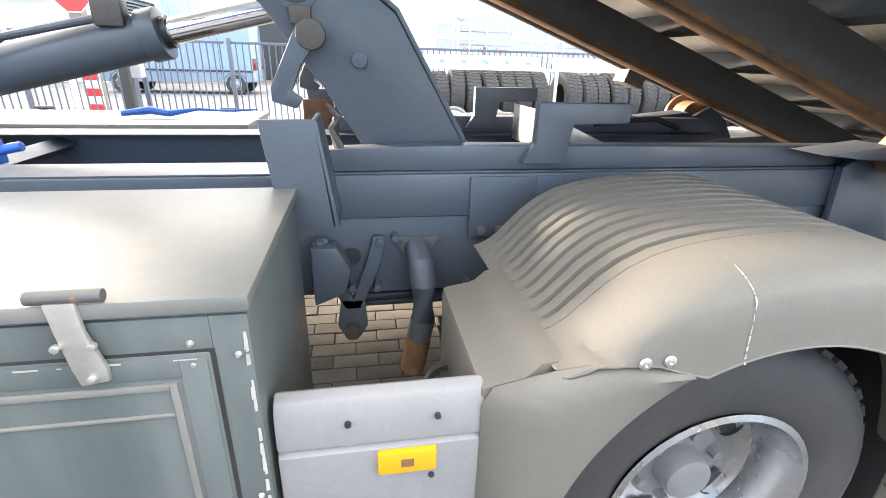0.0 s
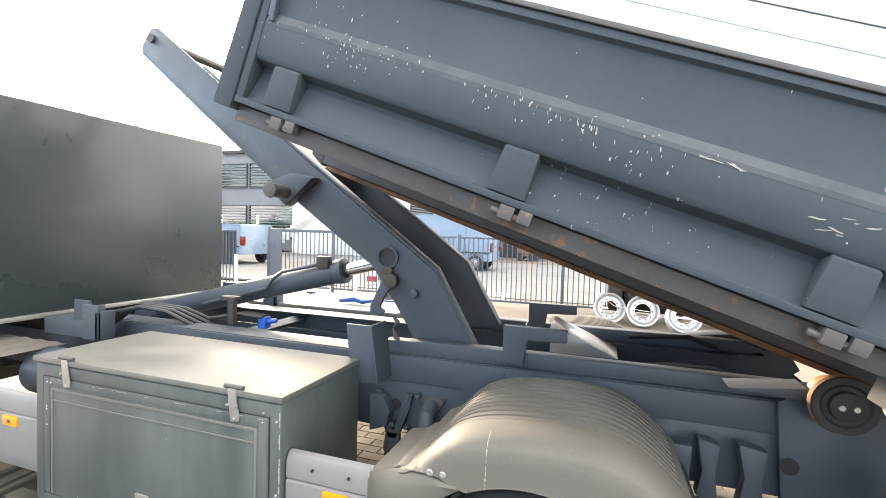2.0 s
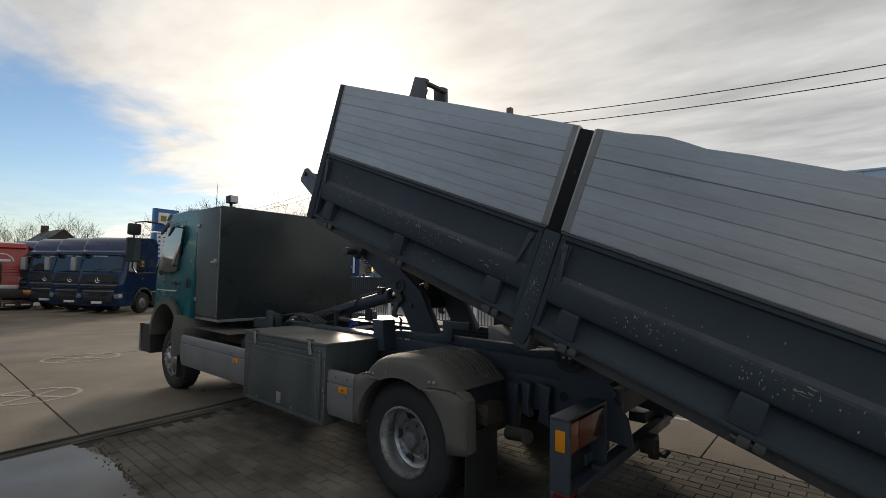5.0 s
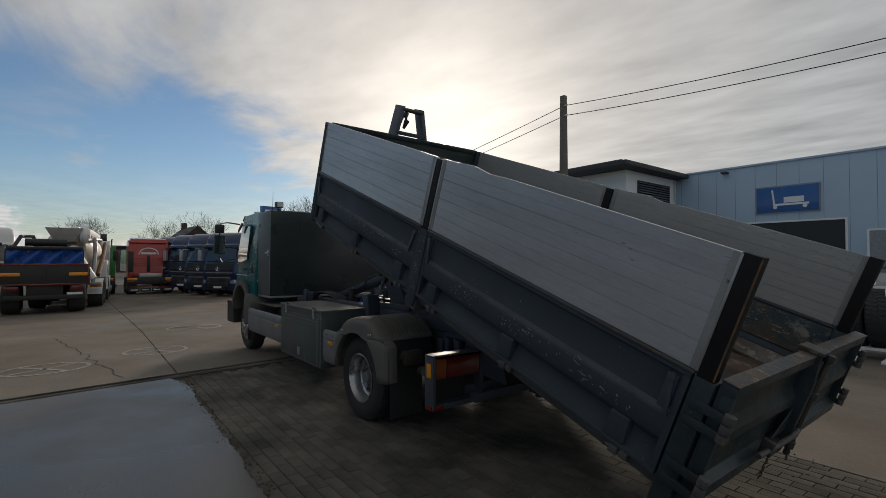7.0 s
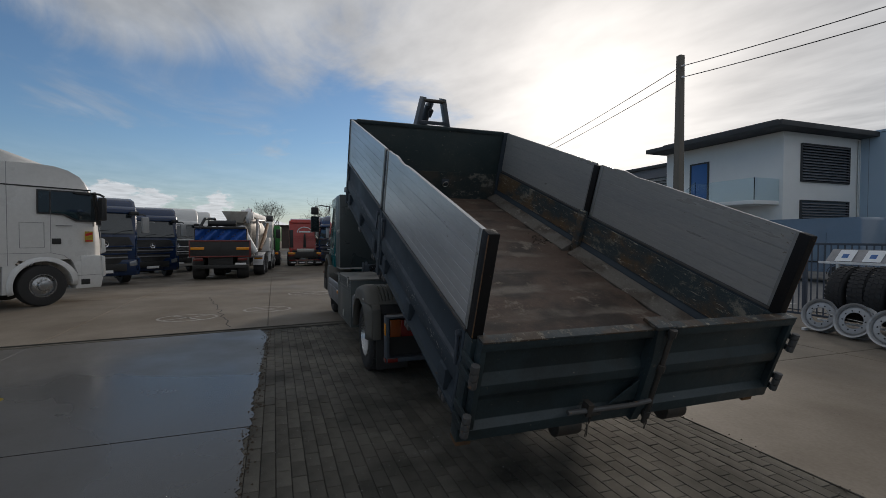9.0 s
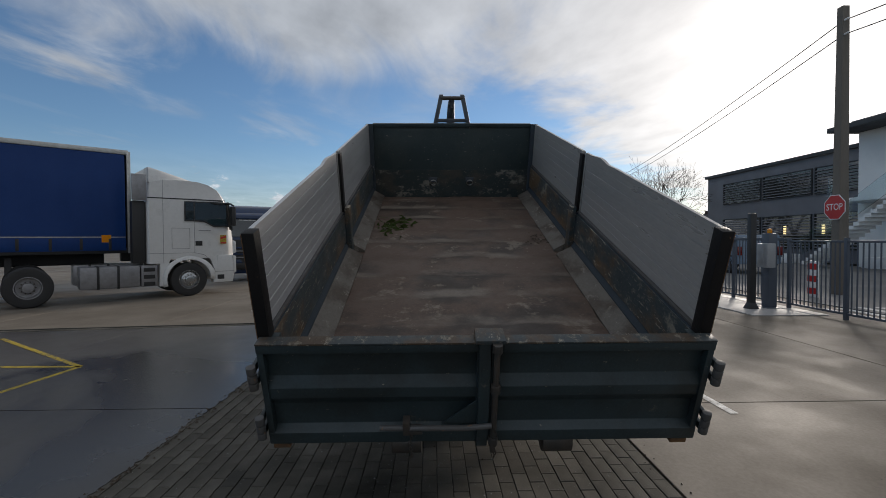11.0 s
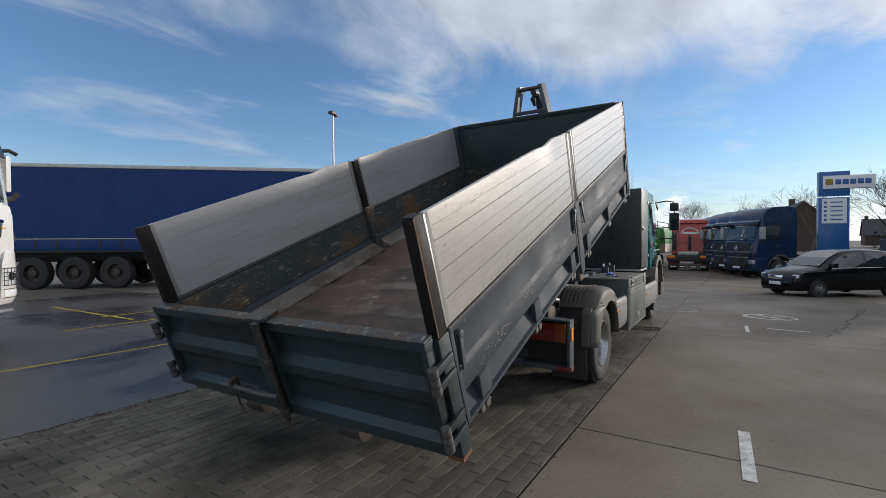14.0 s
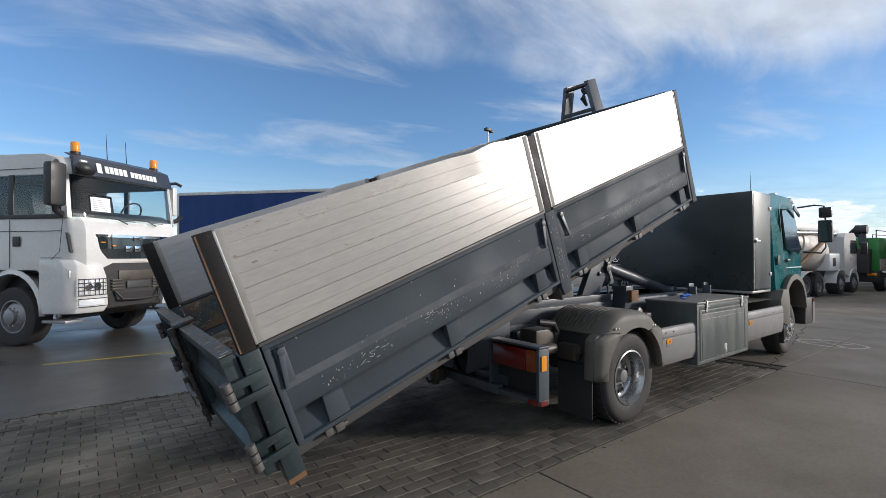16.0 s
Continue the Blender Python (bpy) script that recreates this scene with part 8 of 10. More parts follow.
        mb = part("mirror_arm", Geo().tube([(0.98, sg * (hw - 0.04), 3.20), (1.12, sg * (hw + 0.12), 3.24), (1.20, sg * (hw + 0.20), 3.18)], 0.034, 8).tube([(1.08, sg * (hw - 0.02), 2.34), (1.14, sg * (hw + 0.14), 2.40), (1.20, sg * (hw + 0.20), 2.50)], 0.05, 8), BLACK, c, "black mirror arm")
        if sg < 0:
            part("mirror", Geo().box(1.11, 1.30, *sd(hw + 0.06, hw + 0.34), 2.46, 3.20), BLACK, mb, "large black mirror housing", 0.06)
            part("kerb_mirror", Geo().lathe([(0.01, -0.17), (0.09, -0.13), (0.115, 0.0), (0.09, 0.13), (0.01, 0.17)], (1.40, sg * (hw - 0.16), 3.14), "y", 16), BLACK, mb, "rounded black kerb mirror", smooth=60)
        else:
            part("mirror", Geo().box(1.06, 1.18, *sd(hw - 0.02, hw + 0.10), 2.50, 3.14), WHITEP, mb, "slim white mirror housing folded in", 0.04)
        part("entry_step", Geo().box(0.66, 1.25, *sd(hw - 0.25, hw - 0.02), 1.22, 1.36), WHITEP, c, "", 0.02)
        part("side_step", Geo().box(0.70, 1.22, *sd(hw - 0.30, hw + 0.02), 0.44, 0.49).box(0.80, 0.86, *sd(hw - 0.2, hw - 0.14), 0.49, 1.22), RIMF, c, "grey hanging step", 0.008)
        arch = [(0.66 * math.cos(a), 0.56 + 0.74 * math.sin(a)) for a in [radians(180 - 12 * k) for k in range(16)]]
        fa = part("wheel_arch", Geo().strip([[(x * 1.12, sg * (hw - 0.005), 0.56 + (z - 0.56) * 1.1) for x, z in arch], [(x, sg * (hw + 0.02), z) for x, z in arch], [(x, sg * (hw - 0.45), z) for x, z in arch]]), WHITEP, c, "white wheel arch", smooth=40)
        so = fa.modifiers.new("wall", "SOLIDIFY")
        so.thickness, so.offset = 0.02, 0
        far_wheel(t, 0, sg * (hw - 0.02), 0.53, 0.53, sg, 0.33)
        far_wheel(t, -3.4, sg * 1.2, 0.53, 0.53, sg, 0.56, convex=False)
        far_wheel(t, -4.8, sg * 1.2, 0.53, 0.53, sg, 0.56, convex=False)
    part("chassis", Geo().box(-6.4, 0.9, -0.46, 0.46, 0.68, 1.0), BLACK, t, "dark chassis frame", 0.01)
    part("undercab", Geo().box(-0.8, 1.1, -0.95, 0.95, 0.72, 1.34), BLACK, t, "", 0.05)
    part("rear_body", Geo().box(-6.3, -1.1, -1.2, 1.2, 1.05, 1.35), BLACK, t, "dark frame behind the cab", 0.02)
    return t


# white lorry with roof beacons, and the white tractor that draws the curtain trailer
works_lorry(place(4.53, -8.34, 130))
sleeper_lorry(place(-8.57, -8.335, 131.5))

# curtain-sided trailer; local x points to its front
tm = pose(-8.80, -10.52, 0, 0, 0, 131.5) @ Matrix.Diagonal((1, 1, 1.10, 1))
trailer = thing("curtain_trailer", tm, "long dark blue curtain-sided trailer with white roof rail", "trailer")
part("curtain", Geo().strip([[(-13.5 + 13.65 * i / 80, -1.275 - 0.012 * math.sin(i * 1.7) * (0.3 + k * 0.2), 1.42 + 2.43 * k / 4) for i in range(81)] for k in range(5)]), TARP, trailer, "taut navy blue tarpaulin curtain", smooth=60)
part("curtain_back", Geo().box(-13.5, 0.15, -1.24, 1.275, 1.40, 3.88), TARP, trailer, "blue trailer body")
part("roof_rail", Geo().box(-13.6, 0.25, -1.29, 1.29, 3.86, 3.98), STEEL, trailer, "white-grey roof rail", 0.01)
part("side_raft", Geo().box(-13.6, 0.25, -1.285, 1.285, 1.16, 1.32), BLACK, trailer, "dark side rail", 0.01)
part("curtain_hem", Geo().box(-13.5, 0.15, -1.299, -1.290, 1.24, 1.58), TARP, trailer, "", 0.003)
part("lash_line", Geo().box(-13.5, 0.15, -1.302, -1.297, 1.59, 1.615), STEEL, trailer, "pale stitched line")
for k in range(20):
    part("curtain_buckle", Geo().box(-13.2 + 0.68 * k, -13.13 + 0.68 * k, -1.310, -1.300, 1.26, 1.56), BLACK, trailer, "", 0.004)
for x in (-13.58, 0.25):
    part("end_post", Geo().box(x - 0.05, x + 0.05, -1.295, 1.295, 1.16, 3.95), STEEL, trailer, "pale end frame", 0.01)
part("warning_sign", Geo().box(-0.45, -0.22, -1.305, -1.299, 1.46, 1.66), AMBER, trailer, "yellow warning plate")
part("side_guard", Geo().box(-7.6, -2.9, -1.26, -1.22, 0.62, 0.92), SIGNW, trailer, "white side guard panel with no writing", 0.01)
part("guard_dot", Geo().cyl((-3.05, -1.262, 0.77), (-3.05, -1.266, 0.77), 0.04, n=16), RED, trailer)
part("landing_leg", Geo().box(-2.55, -2.40, -0.95, -0.80, 0.1, 1.1), BLACK, trailer, "dark landing leg", 0.01)
part("landing_foot", Geo().box(-2.65, -2.30, -1.0, -0.75, 0.0, 0.1), RIMF, trailer, "", 0.02)
part("landing_leg", Geo().box(-2.55, -2.40, 0.80, 0.95, 0.1, 1.1), BLACK, trailer, "dark landing leg", 0.01)
# added black box, blocks light so the trailer's underside stays dark
part("pallet_locker", Geo().box(-7.5, -2.95, -1.12, 1.12, 0.50, 1.13), BLACK, trailer, "dark box added under the floor to shade the ground", 0.02)
part("trailer_beam", Geo().box(-13.4, -0.3, -0.5, 0.5, 0.85, 1.16), BLACK, trailer, "", 0.02)
for x in (-8.65, -9.97, -11.29):
    for sg in (-1, 1):
        far_wheel(trailer, x, sg * 1.24, 0.52, 0.52, sg, 0.38, DARKSTEEL, convex=False)

# dark blue lorries in the row facing the yard, and the row on the far side
for k, (x, y, az, h, paint, lab) in enumerate(((-15.7, -9.0, 32, 3.45, NAVY, "dark blue sleeper-cab lorry standing first in the row"), (-20.9, -8.45, 28, 3.5, NAVY, "dark blue sleeper-cab lorry parked in the row"),
                                               (-25.6, -8.1, 26, 3.8, WHITEP, "white sleeper-cab lorry parked further along the row"), (-31.0, -8.0, 24, 3.9, WHITEP, "white lorry at the end of the parked row"))):
    tractor("lorry", place(x, y, az), paint, lab, h)
for x, y, h, lab in ((-24.57, 3.68, 3.72, "dark navy sleeper-cab lorry standing first in its row"), (-26.3, 3.0, 3.7, "dark navy sleeper-cab lorry standing second in its row"),
                     (-28.6, 2.45, 3.7, "dark navy sleeper-cab lorry standing third in its row"), (-30.9, 1.85, 3.65, "dark navy lorry standing last in its row")):
    tractor("lorry", place(x, y, -53), NAVY, lab, h)

# red tractor seen from behind
rt = thing("lorry", place(-28.5, -0.15, 180) @ Matrix.Scale(1.0, 4), "red sleeper-cab tractor seen from behind, black tail beam", "truck", "parked trucks")
red_prof = [(1.6, 1.0), (1.6, 3.05), (1.75, 3.28), (2.2, 3.32), (3.2, 3.2), (3.6, 2.7), (3.8, 1.9), (3.85, 1.0)]
part("cab", cab_shell([(x, z) for x, z in red_prof], 1.08, 0.26, 0.04), REDP, rt, "bright red cab rear wall", smooth=38)
part("roof_spoiler", Geo().prism([(1.5, 3.15), (1.62, 3.38), (2.3, 3.46), (2.3, 3.2)], "y", -0.98, 0.98), REDP, rt, "", 0.03)
for y in (-0.94, 0.94):
    part("side_vent", Geo().box(1.54, 1.62, y - 0.14, y + 0.14, 1.3, 2.6), BLACK, rt, "black air duct", 0.02)
part("rear_arc", Geo().tube([(1.585, 0.52 * math.cos(a), 2.42 + 0.40 * math.sin(a)) for a in [math.pi * k / 16 for k in range(17)]], 0.035, 6), SIGNW, rt, "white arc emblem")
part("rear_arc_bar", Geo().box(1.575, 1.59, -0.42, 0.42, 2.42, 2.54), SIGNW, rt, "white lettering bar", 0.01)
part("snorkel", Geo().prism([(-0.10, 1.3), (0.10, 1.3), (0.06, 2.35), (-0.06, 2.35)], "x", 1.48, 1.57), BLACK, rt, "black air intake", 0.02)
for k in range(4):
    part("wall_rib", Geo().box(1.57, 1.60, -0.85, 0.85, 1.72 + 0.14 * k, 1.75 + 0.14 * k), REDP, rt, "", 0.008)
part("chassis", Geo().box(0.0, 3.6, -0.5, 0.5, 0.6, 1.0), BLACK, rt, "", 0.02)
part("tail_beam", Geo().box(-0.10, 0.05, -1.24, 1.24, 0.62, 1.02), BLACK, rt, "black tail beam", 0.02)
for sg in (-1, 1):
    part("tail_lamp", Geo().box(-0.13, -0.09, *sorted((sg * 0.72, sg * 1.22)), 0.86, 1.0), AMBER, rt, "amber tail lamp", 0.01)
    part("tail_lamp", Geo().box(-0.13, -0.09, *sorted((sg * 0.80, sg * 1.22)), 0.72, 0.84), RED, rt, "red tail lamp", 0.01)
    for x in (0.9, 2.3):
        far_wheel(rt, x, sg * 1.2, 0.5, 0.5, sg, 0.5, convex=False)
part("red_strip", Geo().box(-0.11, -0.05, -1.15, 1.15, 0.42, 0.48), RED, rt, "red marker strip", 0.005)
for k in range(4):
    part("flap", Geo().box(-0.09, -0.06, -1.15 + 0.58 * k, -0.60 + 0.58 * k, 0.16, 0.40), BLACK, rt, "black rubber flap", 0.01)
    part("flap_mark", Geo().box(-0.095, -0.09, -1.05 + 0.58 * k, -0.70 + 0.58 * k, 0.25, 0.31), SIGNW, rt, "white lettering bar")
part("fifth_wheel", Geo().box(0.4, 1.2, -0.9, 0.9, 1.0, 1.12), BLACK, rt, "", 0.03)
part("work_rack", Geo().box(0.2, 0.3, -0.6, 0.6, 1.02, 1.25), STEEL, rt, "", 0.02)

# tipper with blue cover seen from behind, mixer lorry beyond
ot = thing("tipping_trailer", place(-16.9, -4.55, 182), "short black tipping trailer with orange edging and rolled blue cover", "truck", "parked trucks")
part("tail_board", Geo().box(-0.15, 0.0, -1.25, 1.25, 1.05, 1.75), BLACK, ot, "black tail board with orange edging", 0.02)
for z in (1.04, 1.74):
    part("edge_strip", Geo().box(-0.17, -0.14, -1.25, 1.25, z - 0.03, z + 0.03), RED, ot, "orange-red edge strip", 0.005)
for y in (-1.22, 0.0, 1.22):
    part("edge_strip", Geo().box(-0.17, -0.14, y - 0.03, y + 0.03, 1.05, 1.75), RED if y else BLACK, ot, "", 0.005)
for sg in (-1, 1):
    part("tail_lamp", Geo().box(-0.19, -0.15, *sorted((sg * 0.65, sg * 1.18)), 1.34, 1.46), AMBER, ot, "amber lamp", 0.01)
    part("tail_lamp", Geo().box(-0.1, -0.05, *sorted((sg * 0.70, sg * 1.1)), 0.85, 0.98), RED, ot, "red lamp", 0.01)
    for x in (0.7, 2.0):
        far_wheel(ot, x, sg * 1.15, 0.5, 0.5, sg, 0.5, convex=False)
part("tarp_roll", Geo().strip([[(0.3 + 0.12 * math.sin(i * 0.9 + k), -1.05 + 2.1 * i / 24, 1.72 + 0.62 * k / 6 + 0.02 * math.sin(i * 2.1)) for i in range(25)] for k in range(7)]), TARP2, ot, "bright blue folded cover", smooth=60)
part("cover_top", Geo().box(0.1, 2.6, -1.05, 1.05, 2.28, 2.38), BLACK, ot, "", 0.03)
part("tipper_body", Geo().box(0.4, 2.7, -1.1, 1.1, 1.05, 2.3), BLACK, ot, "dark tipper body", 0.03)
part("underride", Geo().box(-0.05, 0.1, -1.1, 1.1, 0.5, 0.66), BLACK, ot, "", 0.02)
part("chassis", Geo().box(0.0, 2.75, -0.5, 0.5, 0.6, 1.05), BLACK, ot, "", 0.02)
part("plate_bar", Geo().box(-0.07, -0.055, -1.05, -0.6, 0.66, 0.74), SIGNW, ot, "pale plate with no writing")
part("pump_reel", Geo().cyl((1.2, -0.6, 2.55), (1.2, 0.6, 2.55), 0.14, n=16).tube([(0.6, 0.9, 2.3), (0.9, 0.7, 2.75), (2.2, 0.4, 2.8), (2.5, 0.3, 2.4)], 0.06, 8), BLACK, ot, "black reel and folded arm above the cover")

mx = thing("mixer_lorry", place(-19.6, -4.05, 175), "grey concrete mixer lorry with drum, chute and white cab", "truck", "parked trucks")
part("drum", Geo().tube([(0.2, 0, 2.65), (1.0, 0, 2.5), (2.2, 0, 2.25), (3.8, 0, 1.95), (4.6, 0, 1.8)], [0.5, 0.78, 1.05, 1.05, 0.6], 28), MIXER, mx, "grey mixing drum", smooth=40)
for k in range(3):
    part("drum_band", Geo().tube([(1.5 + 0.9 * k, 0, 2.40 - 0.17 * k), (1.6 + 0.9 * k, 0, 2.38 - 0.17 * k)], [0.93 + 0.11 * min(k, 1), 0.955 + 0.11 * min(k, 1)], 28), MIXER, mx, "raised drum band", smooth=40)
part("hopper", Geo().loft([[(-0.4 - a, -b, z), (0.3 + a, -b, z), (0.3 + a, b, z), (-0.4 - a, b, z)] for a, b, z in ((0.0, 0.32, 2.7), (0.25, 0.6, 3.25))]), MIXER, mx, "open filling hopper", 0.02)
part("chute", Geo().tube([(-0.1, -0.2, 2.4), (-0.5, -0.5, 1.9), (-0.5, -0.9, 1.2)], [0.25, 0.2, 0.18], 12), SIGNW, mx, "dusty discharge chute")
for y in (-0.7, 0.7):
    part("rear_strut", Geo().tube([(0.1, y, 1.0), (0.15, y * 0.8, 2.7)], 0.06, 8).tube([(0.9, y, 1.05), (0.2, y * 0.8, 2.6)], 0.05, 8), MIXER, mx)
part("boom_arm", Geo().box(-0.2, 6.2, -0.75, -0.45, 3.02, 3.28), SIGNW, mx, "folded white boom arm", 0.03)
part("boom_arm", Geo().box(0.6, 6.6, -0.35, -0.10, 3.10, 3.38), SIGNW, mx, "folded white boom arm", 0.03)
part("boom_head", Geo().lathe([(0.36, -0.12), (0.40, 0.0), (0.36, 0.12)], (-0.15, -0.6, 3.05), "y", 24, 1).cyl((-0.15, -0.8, 3.05), (-0.15, -0.4, 3.05), 0.2, n=16), SIGNW, mx, "round boom joint")
part("pump_pipe", Geo().tube([(0.0, -0.9, 1.0), (0.2, -0.95, 2.4), (0.6, -0.9, 2.85), (3.0, -0.95, 2.9), (6.0, -0.7, 2.9)], 0.075, 10), RIMF, mx, "grey pump pipe along the boom")
part("pump_pipe", Geo().tube([(0.3, -1.05, 1.35), (1.8, -1.1, 2.0), (3.6, -1.1, 2.75)], 0.085, 10), ORANGE_RUST, mx, "long dusty orange and white hose pipe")
part("chassis", Geo().box(0.0, 7.5, -0.5, 0.5, 0.6, 1.1), BLACK, mx, "", 0.02)
part("water_tank", Geo().box(3.4, 4.6, -1.2, -0.6, 1.15, 1.95), SIGNW, mx, "white side locker", 0.04)
part("locker_vent", Geo().box(3.75, 4.1, -1.206, -1.2, 1.35, 1.75), BLACK, mx, "dark vent")
mx_prof = [(5.4, 0.95), (5.4, 2.75), (5.6, 2.95), (6.6, 2.98), (6.95, 2.80), (7.15, 2.3), (7.28, 1.75), (7.32, 0.75), (6.9, 0.70)]
mcab = part("cab", cab_shell(mx_prof, 1.2, 0.28, 0.05), WHITEP, mx, "white day cab", smooth=38)
part("mirror", Geo().box(7.0, 7.15, -1.55, -1.28, 1.9, 2.5), BLACK, mcab, "black mirror", 0.04)
part("tail_lamp", Geo().box(-0.05, 0.0, -1.2, -0.8, 0.85, 0.98), AMBER, mx, "amber tail lamp", 0.01)
part("tail_lamp", Geo().box(-0.05, 0.0, 0.8, 1.2, 0.85, 0.98), AMBER, mx, "amber tail lamp", 0.01)
part("work_platform", Geo().box(-0.3, 0.25, -1.2, 1.2, 0.95, 1.05), RIMF, mx, "", 0.02)
for sg in (-1, 1):
    part("cab_window", Geo().prism([(6.0, 1.95), (6.0, 2.6), (6.7, 2.6), (7.0, 1.95)], "y", *sorted((sg * 1.17, sg * 1.205))), WINDOW, mcab, "dark side window")
    for x in (0.9, 2.2, 4.75, 6.4):
        far_wheel(mx, x, sg * 1.2, 0.5, 0.5, sg, 0.5, convex=x > 4)
    for xc, rw in ((1.55, 1.32), (4.75, 0.62), (6.4, 0.62)):
        part("mudguard", Geo().strip([[(xc + rw * math.cos(a), sg * y, 0.55 + 0.62 * math.sin(a)) for y in (0.7, 1.21)] for a in [radians(15 * k) for k in range(13)]]), SIGNW, mx, "white mudguard", smooth=40)
# green machines behind
for x, y, az in ((-29.3, -3.1, 178), (-38, 0.8, 185), (-37, -4.6, 175), (-40, 3.2, 180)):
    gm = thing("road_machine", place(x, y, az), "green machine body on a lorry in the far yard", "machine", "green machines")
    part("body", Geo().box(0, 5.5, -1.2, 1.2, 1.1, 2.9), GREENP, gm, "green painted body", 0.1)
    part("tail", Geo().box(-0.1, 0.1, -1.2, 1.2, 0.5, 1.1), BLACK, gm, "", 0.03)
    part("crane", Geo().tube([(-0.3, -0.6, 1.1), (-0.35, -0.6, 2.6), (-0.1, -0.5, 3.3), (0.5, -0.2, 3.5), (0.8, 0.2, 3.2)], [0.2, 0.18, 0.16, 0.14, 0.1], 8).box(-0.6, -0.1, -0.9, -0.3, 1.0, 2.3).cyl((-0.2, -0.75, 3.35), (-0.2, -0.25, 3.35), 0.24, n=12), BLACK, gm, "black folded loading crane")
    part("dust_band", Geo().box(0.05, 5.45, -1.206, 1.206, 1.15, 1.75), MIXER, gm, "dusty brown lower band")
    part("lamp", Geo().box(-0.15, -0.1, -1.1, -0.7, 0.85, 1.0).box(-0.15, -0.1, 0.7, 1.1, 0.85, 1.0), AMBER, gm, "amber lamps", 0.01)
    part("rail", Geo().tube([(0.3, -1.0, 2.9), (0.3, -1.0, 3.3), (5, -1.0, 3.3), (5, -1.0, 2.9)], 0.03, 6), BLACK, gm)
    for sg in (-1, 1):
        far_wheel(gm, 1.0, sg * 1.2, 0.5, 0.5, sg, 0.4)


def hatch_car(name, m, paint, label, cat, L=4.27, H=1.60, W=1.78, wr=0.31, van=False):
    """Small car or van: local x ahead, ground at z 0, middle at the origin."""
    t = thing(name, m, label, cat)
    f, b = L / 2, -L / 2
    if van:
        prof = [(b, 0.45), (b, H - 0.12), (b + 0.1, H), (f - 1.75, H), (f - 1.35, H - 0.12), (f - 0.62, 1.38), (f - 0.08, 1.12), (f, 0.8), (f, 0.40)]
    else:
        prof = [(b, 0.42), (b - 0.02, 0.85), (b + 0.06, 1.05), (b + 0.30, H - 0.12), (b + 0.75, H - 0.02), (b + 1.6, H), (b + 2.35, H - 0.10), (b + 3.25, 1.08), (f - 0.55, 0.95), (f - 0.08, 0.80), (f, 0.62), (f - 0.02, 0.32), (b + 0.05, 0.32)]
    stations = [(-2.13, 0.93, 0.96, 0.74, 0.60), (-2.09, 0.97, 1.04, 0.82, 0.66), (-1.98, 1.0, 1.28, 0.86, 0.62), (-1.74, 1.0, 1.49, 0.885, 0.61), (-1.25, 0.99, 1.575, 0.89, 0.62), (-0.45, 0.97, 1.60, 0.89, 0.63), (0.20, 0.95, 1.55, 0.89, 0.62),
                (0.70, 0.94, 1.33, 0.89, 0.66), (1.12, 0.93, 1.05, 0.88, 0.73), (1.35, 0.92, 0.985, 0.87, 0.72), (1.80, 0.85, 0.90, 0.83, 0.66), (2.04, 0.74, 0.79, 0.74, 0.58), (2.13, 0.58, 0.64, 0.62, 0.48)]
    k_ = L / 4.27
    kz = H / 1.60

    def wall_y(x, z):
        """Half width of the glasshouse of the car at a place along it and a height."""
        x /= k_
        z /= kz
        for (x0, b0, r0, w0, q0), (x1, b1, r1, w1, q1) in zip(stations, stations[1:]):
            if x0 <= x <= x1:
                u = (x - x0) / (x1 - x0)
                bz, rz, hw_, qw = b0 + (b1 - b0) * u, r0 + (r1 - r0) * u - 0.04, w0 + (w1 - w0) * u, q0 + (q1 - q0) * u
                v = min(1.0, max(0.0, (z - bz) / max(0.05, rz - bz)))
                return hw_ * 0.975 + (qw - hw_ * 0.975) * v + 0.006
        return W / 2
    rings = []
    if van:
        for y, e in ((-W / 2, 0.03), (-W / 2 + 0.05, 0.0), (0, 0.0), (W / 2 - 0.05, 0.0), (W / 2, 0.03)):
            rings.append([(x * (1 - e - (0.03 * (abs(y) / (W / 2)) ** 2)), y * (1 - 0.08 * max(0.0, (z - 0.95) / (H - 0.95)) ** 1.2 * (1 if z > 0.95 else 0)), z) for x, z in prof])
    else:
        for x, bz, rz, hw_, qw in stations:
            half = [(hw_ * 0.86, 0.24), (hw_ * 0.97, 0.30), (hw_, 0.48), (hw_, bz - 0.22), (hw_ * 0.985, bz - 0.06), (hw_ * 0.975, bz), (qw, rz - 0.04), (qw * 0.86, rz - 0.006), (qw * 0.4, rz + 0.01)]
            ring = [(x * k_, y, z * kz) for y, z in half] + [(x * k_, -y, z * kz) for y, z in reversed(half)]
            rings.append(ring)
    body = part("body", Geo().loft(rings), paint, t, "glossy body", smooth=60)
    yy = lambda z: W / 2 * (1 - 0.08 * max(0.0, (z - 0.95) / (H - 0.95)) ** 1.2) + 0.004
    for sg in (-1, 1):
        panes = [[(f - 1.72, 1.12), (f - 1.95, H - 0.14), (f - 1.25, 1.45), (f - 0.95, 1.14)]] if van else [[(-1.72, 1.06), (-1.66, 1.38), (-1.45, 1.46), (-1.40, 1.04)], [(-1.35, 1.04), (-1.40, 1.47), (-0.5, 1.52), (-0.46, 1.02)], [(-0.40, 1.02), (-0.44, 1.52), (0.18, 1.47), (0.62, 1.26), (0.92, 1.03), (0.6, 1.0)]]
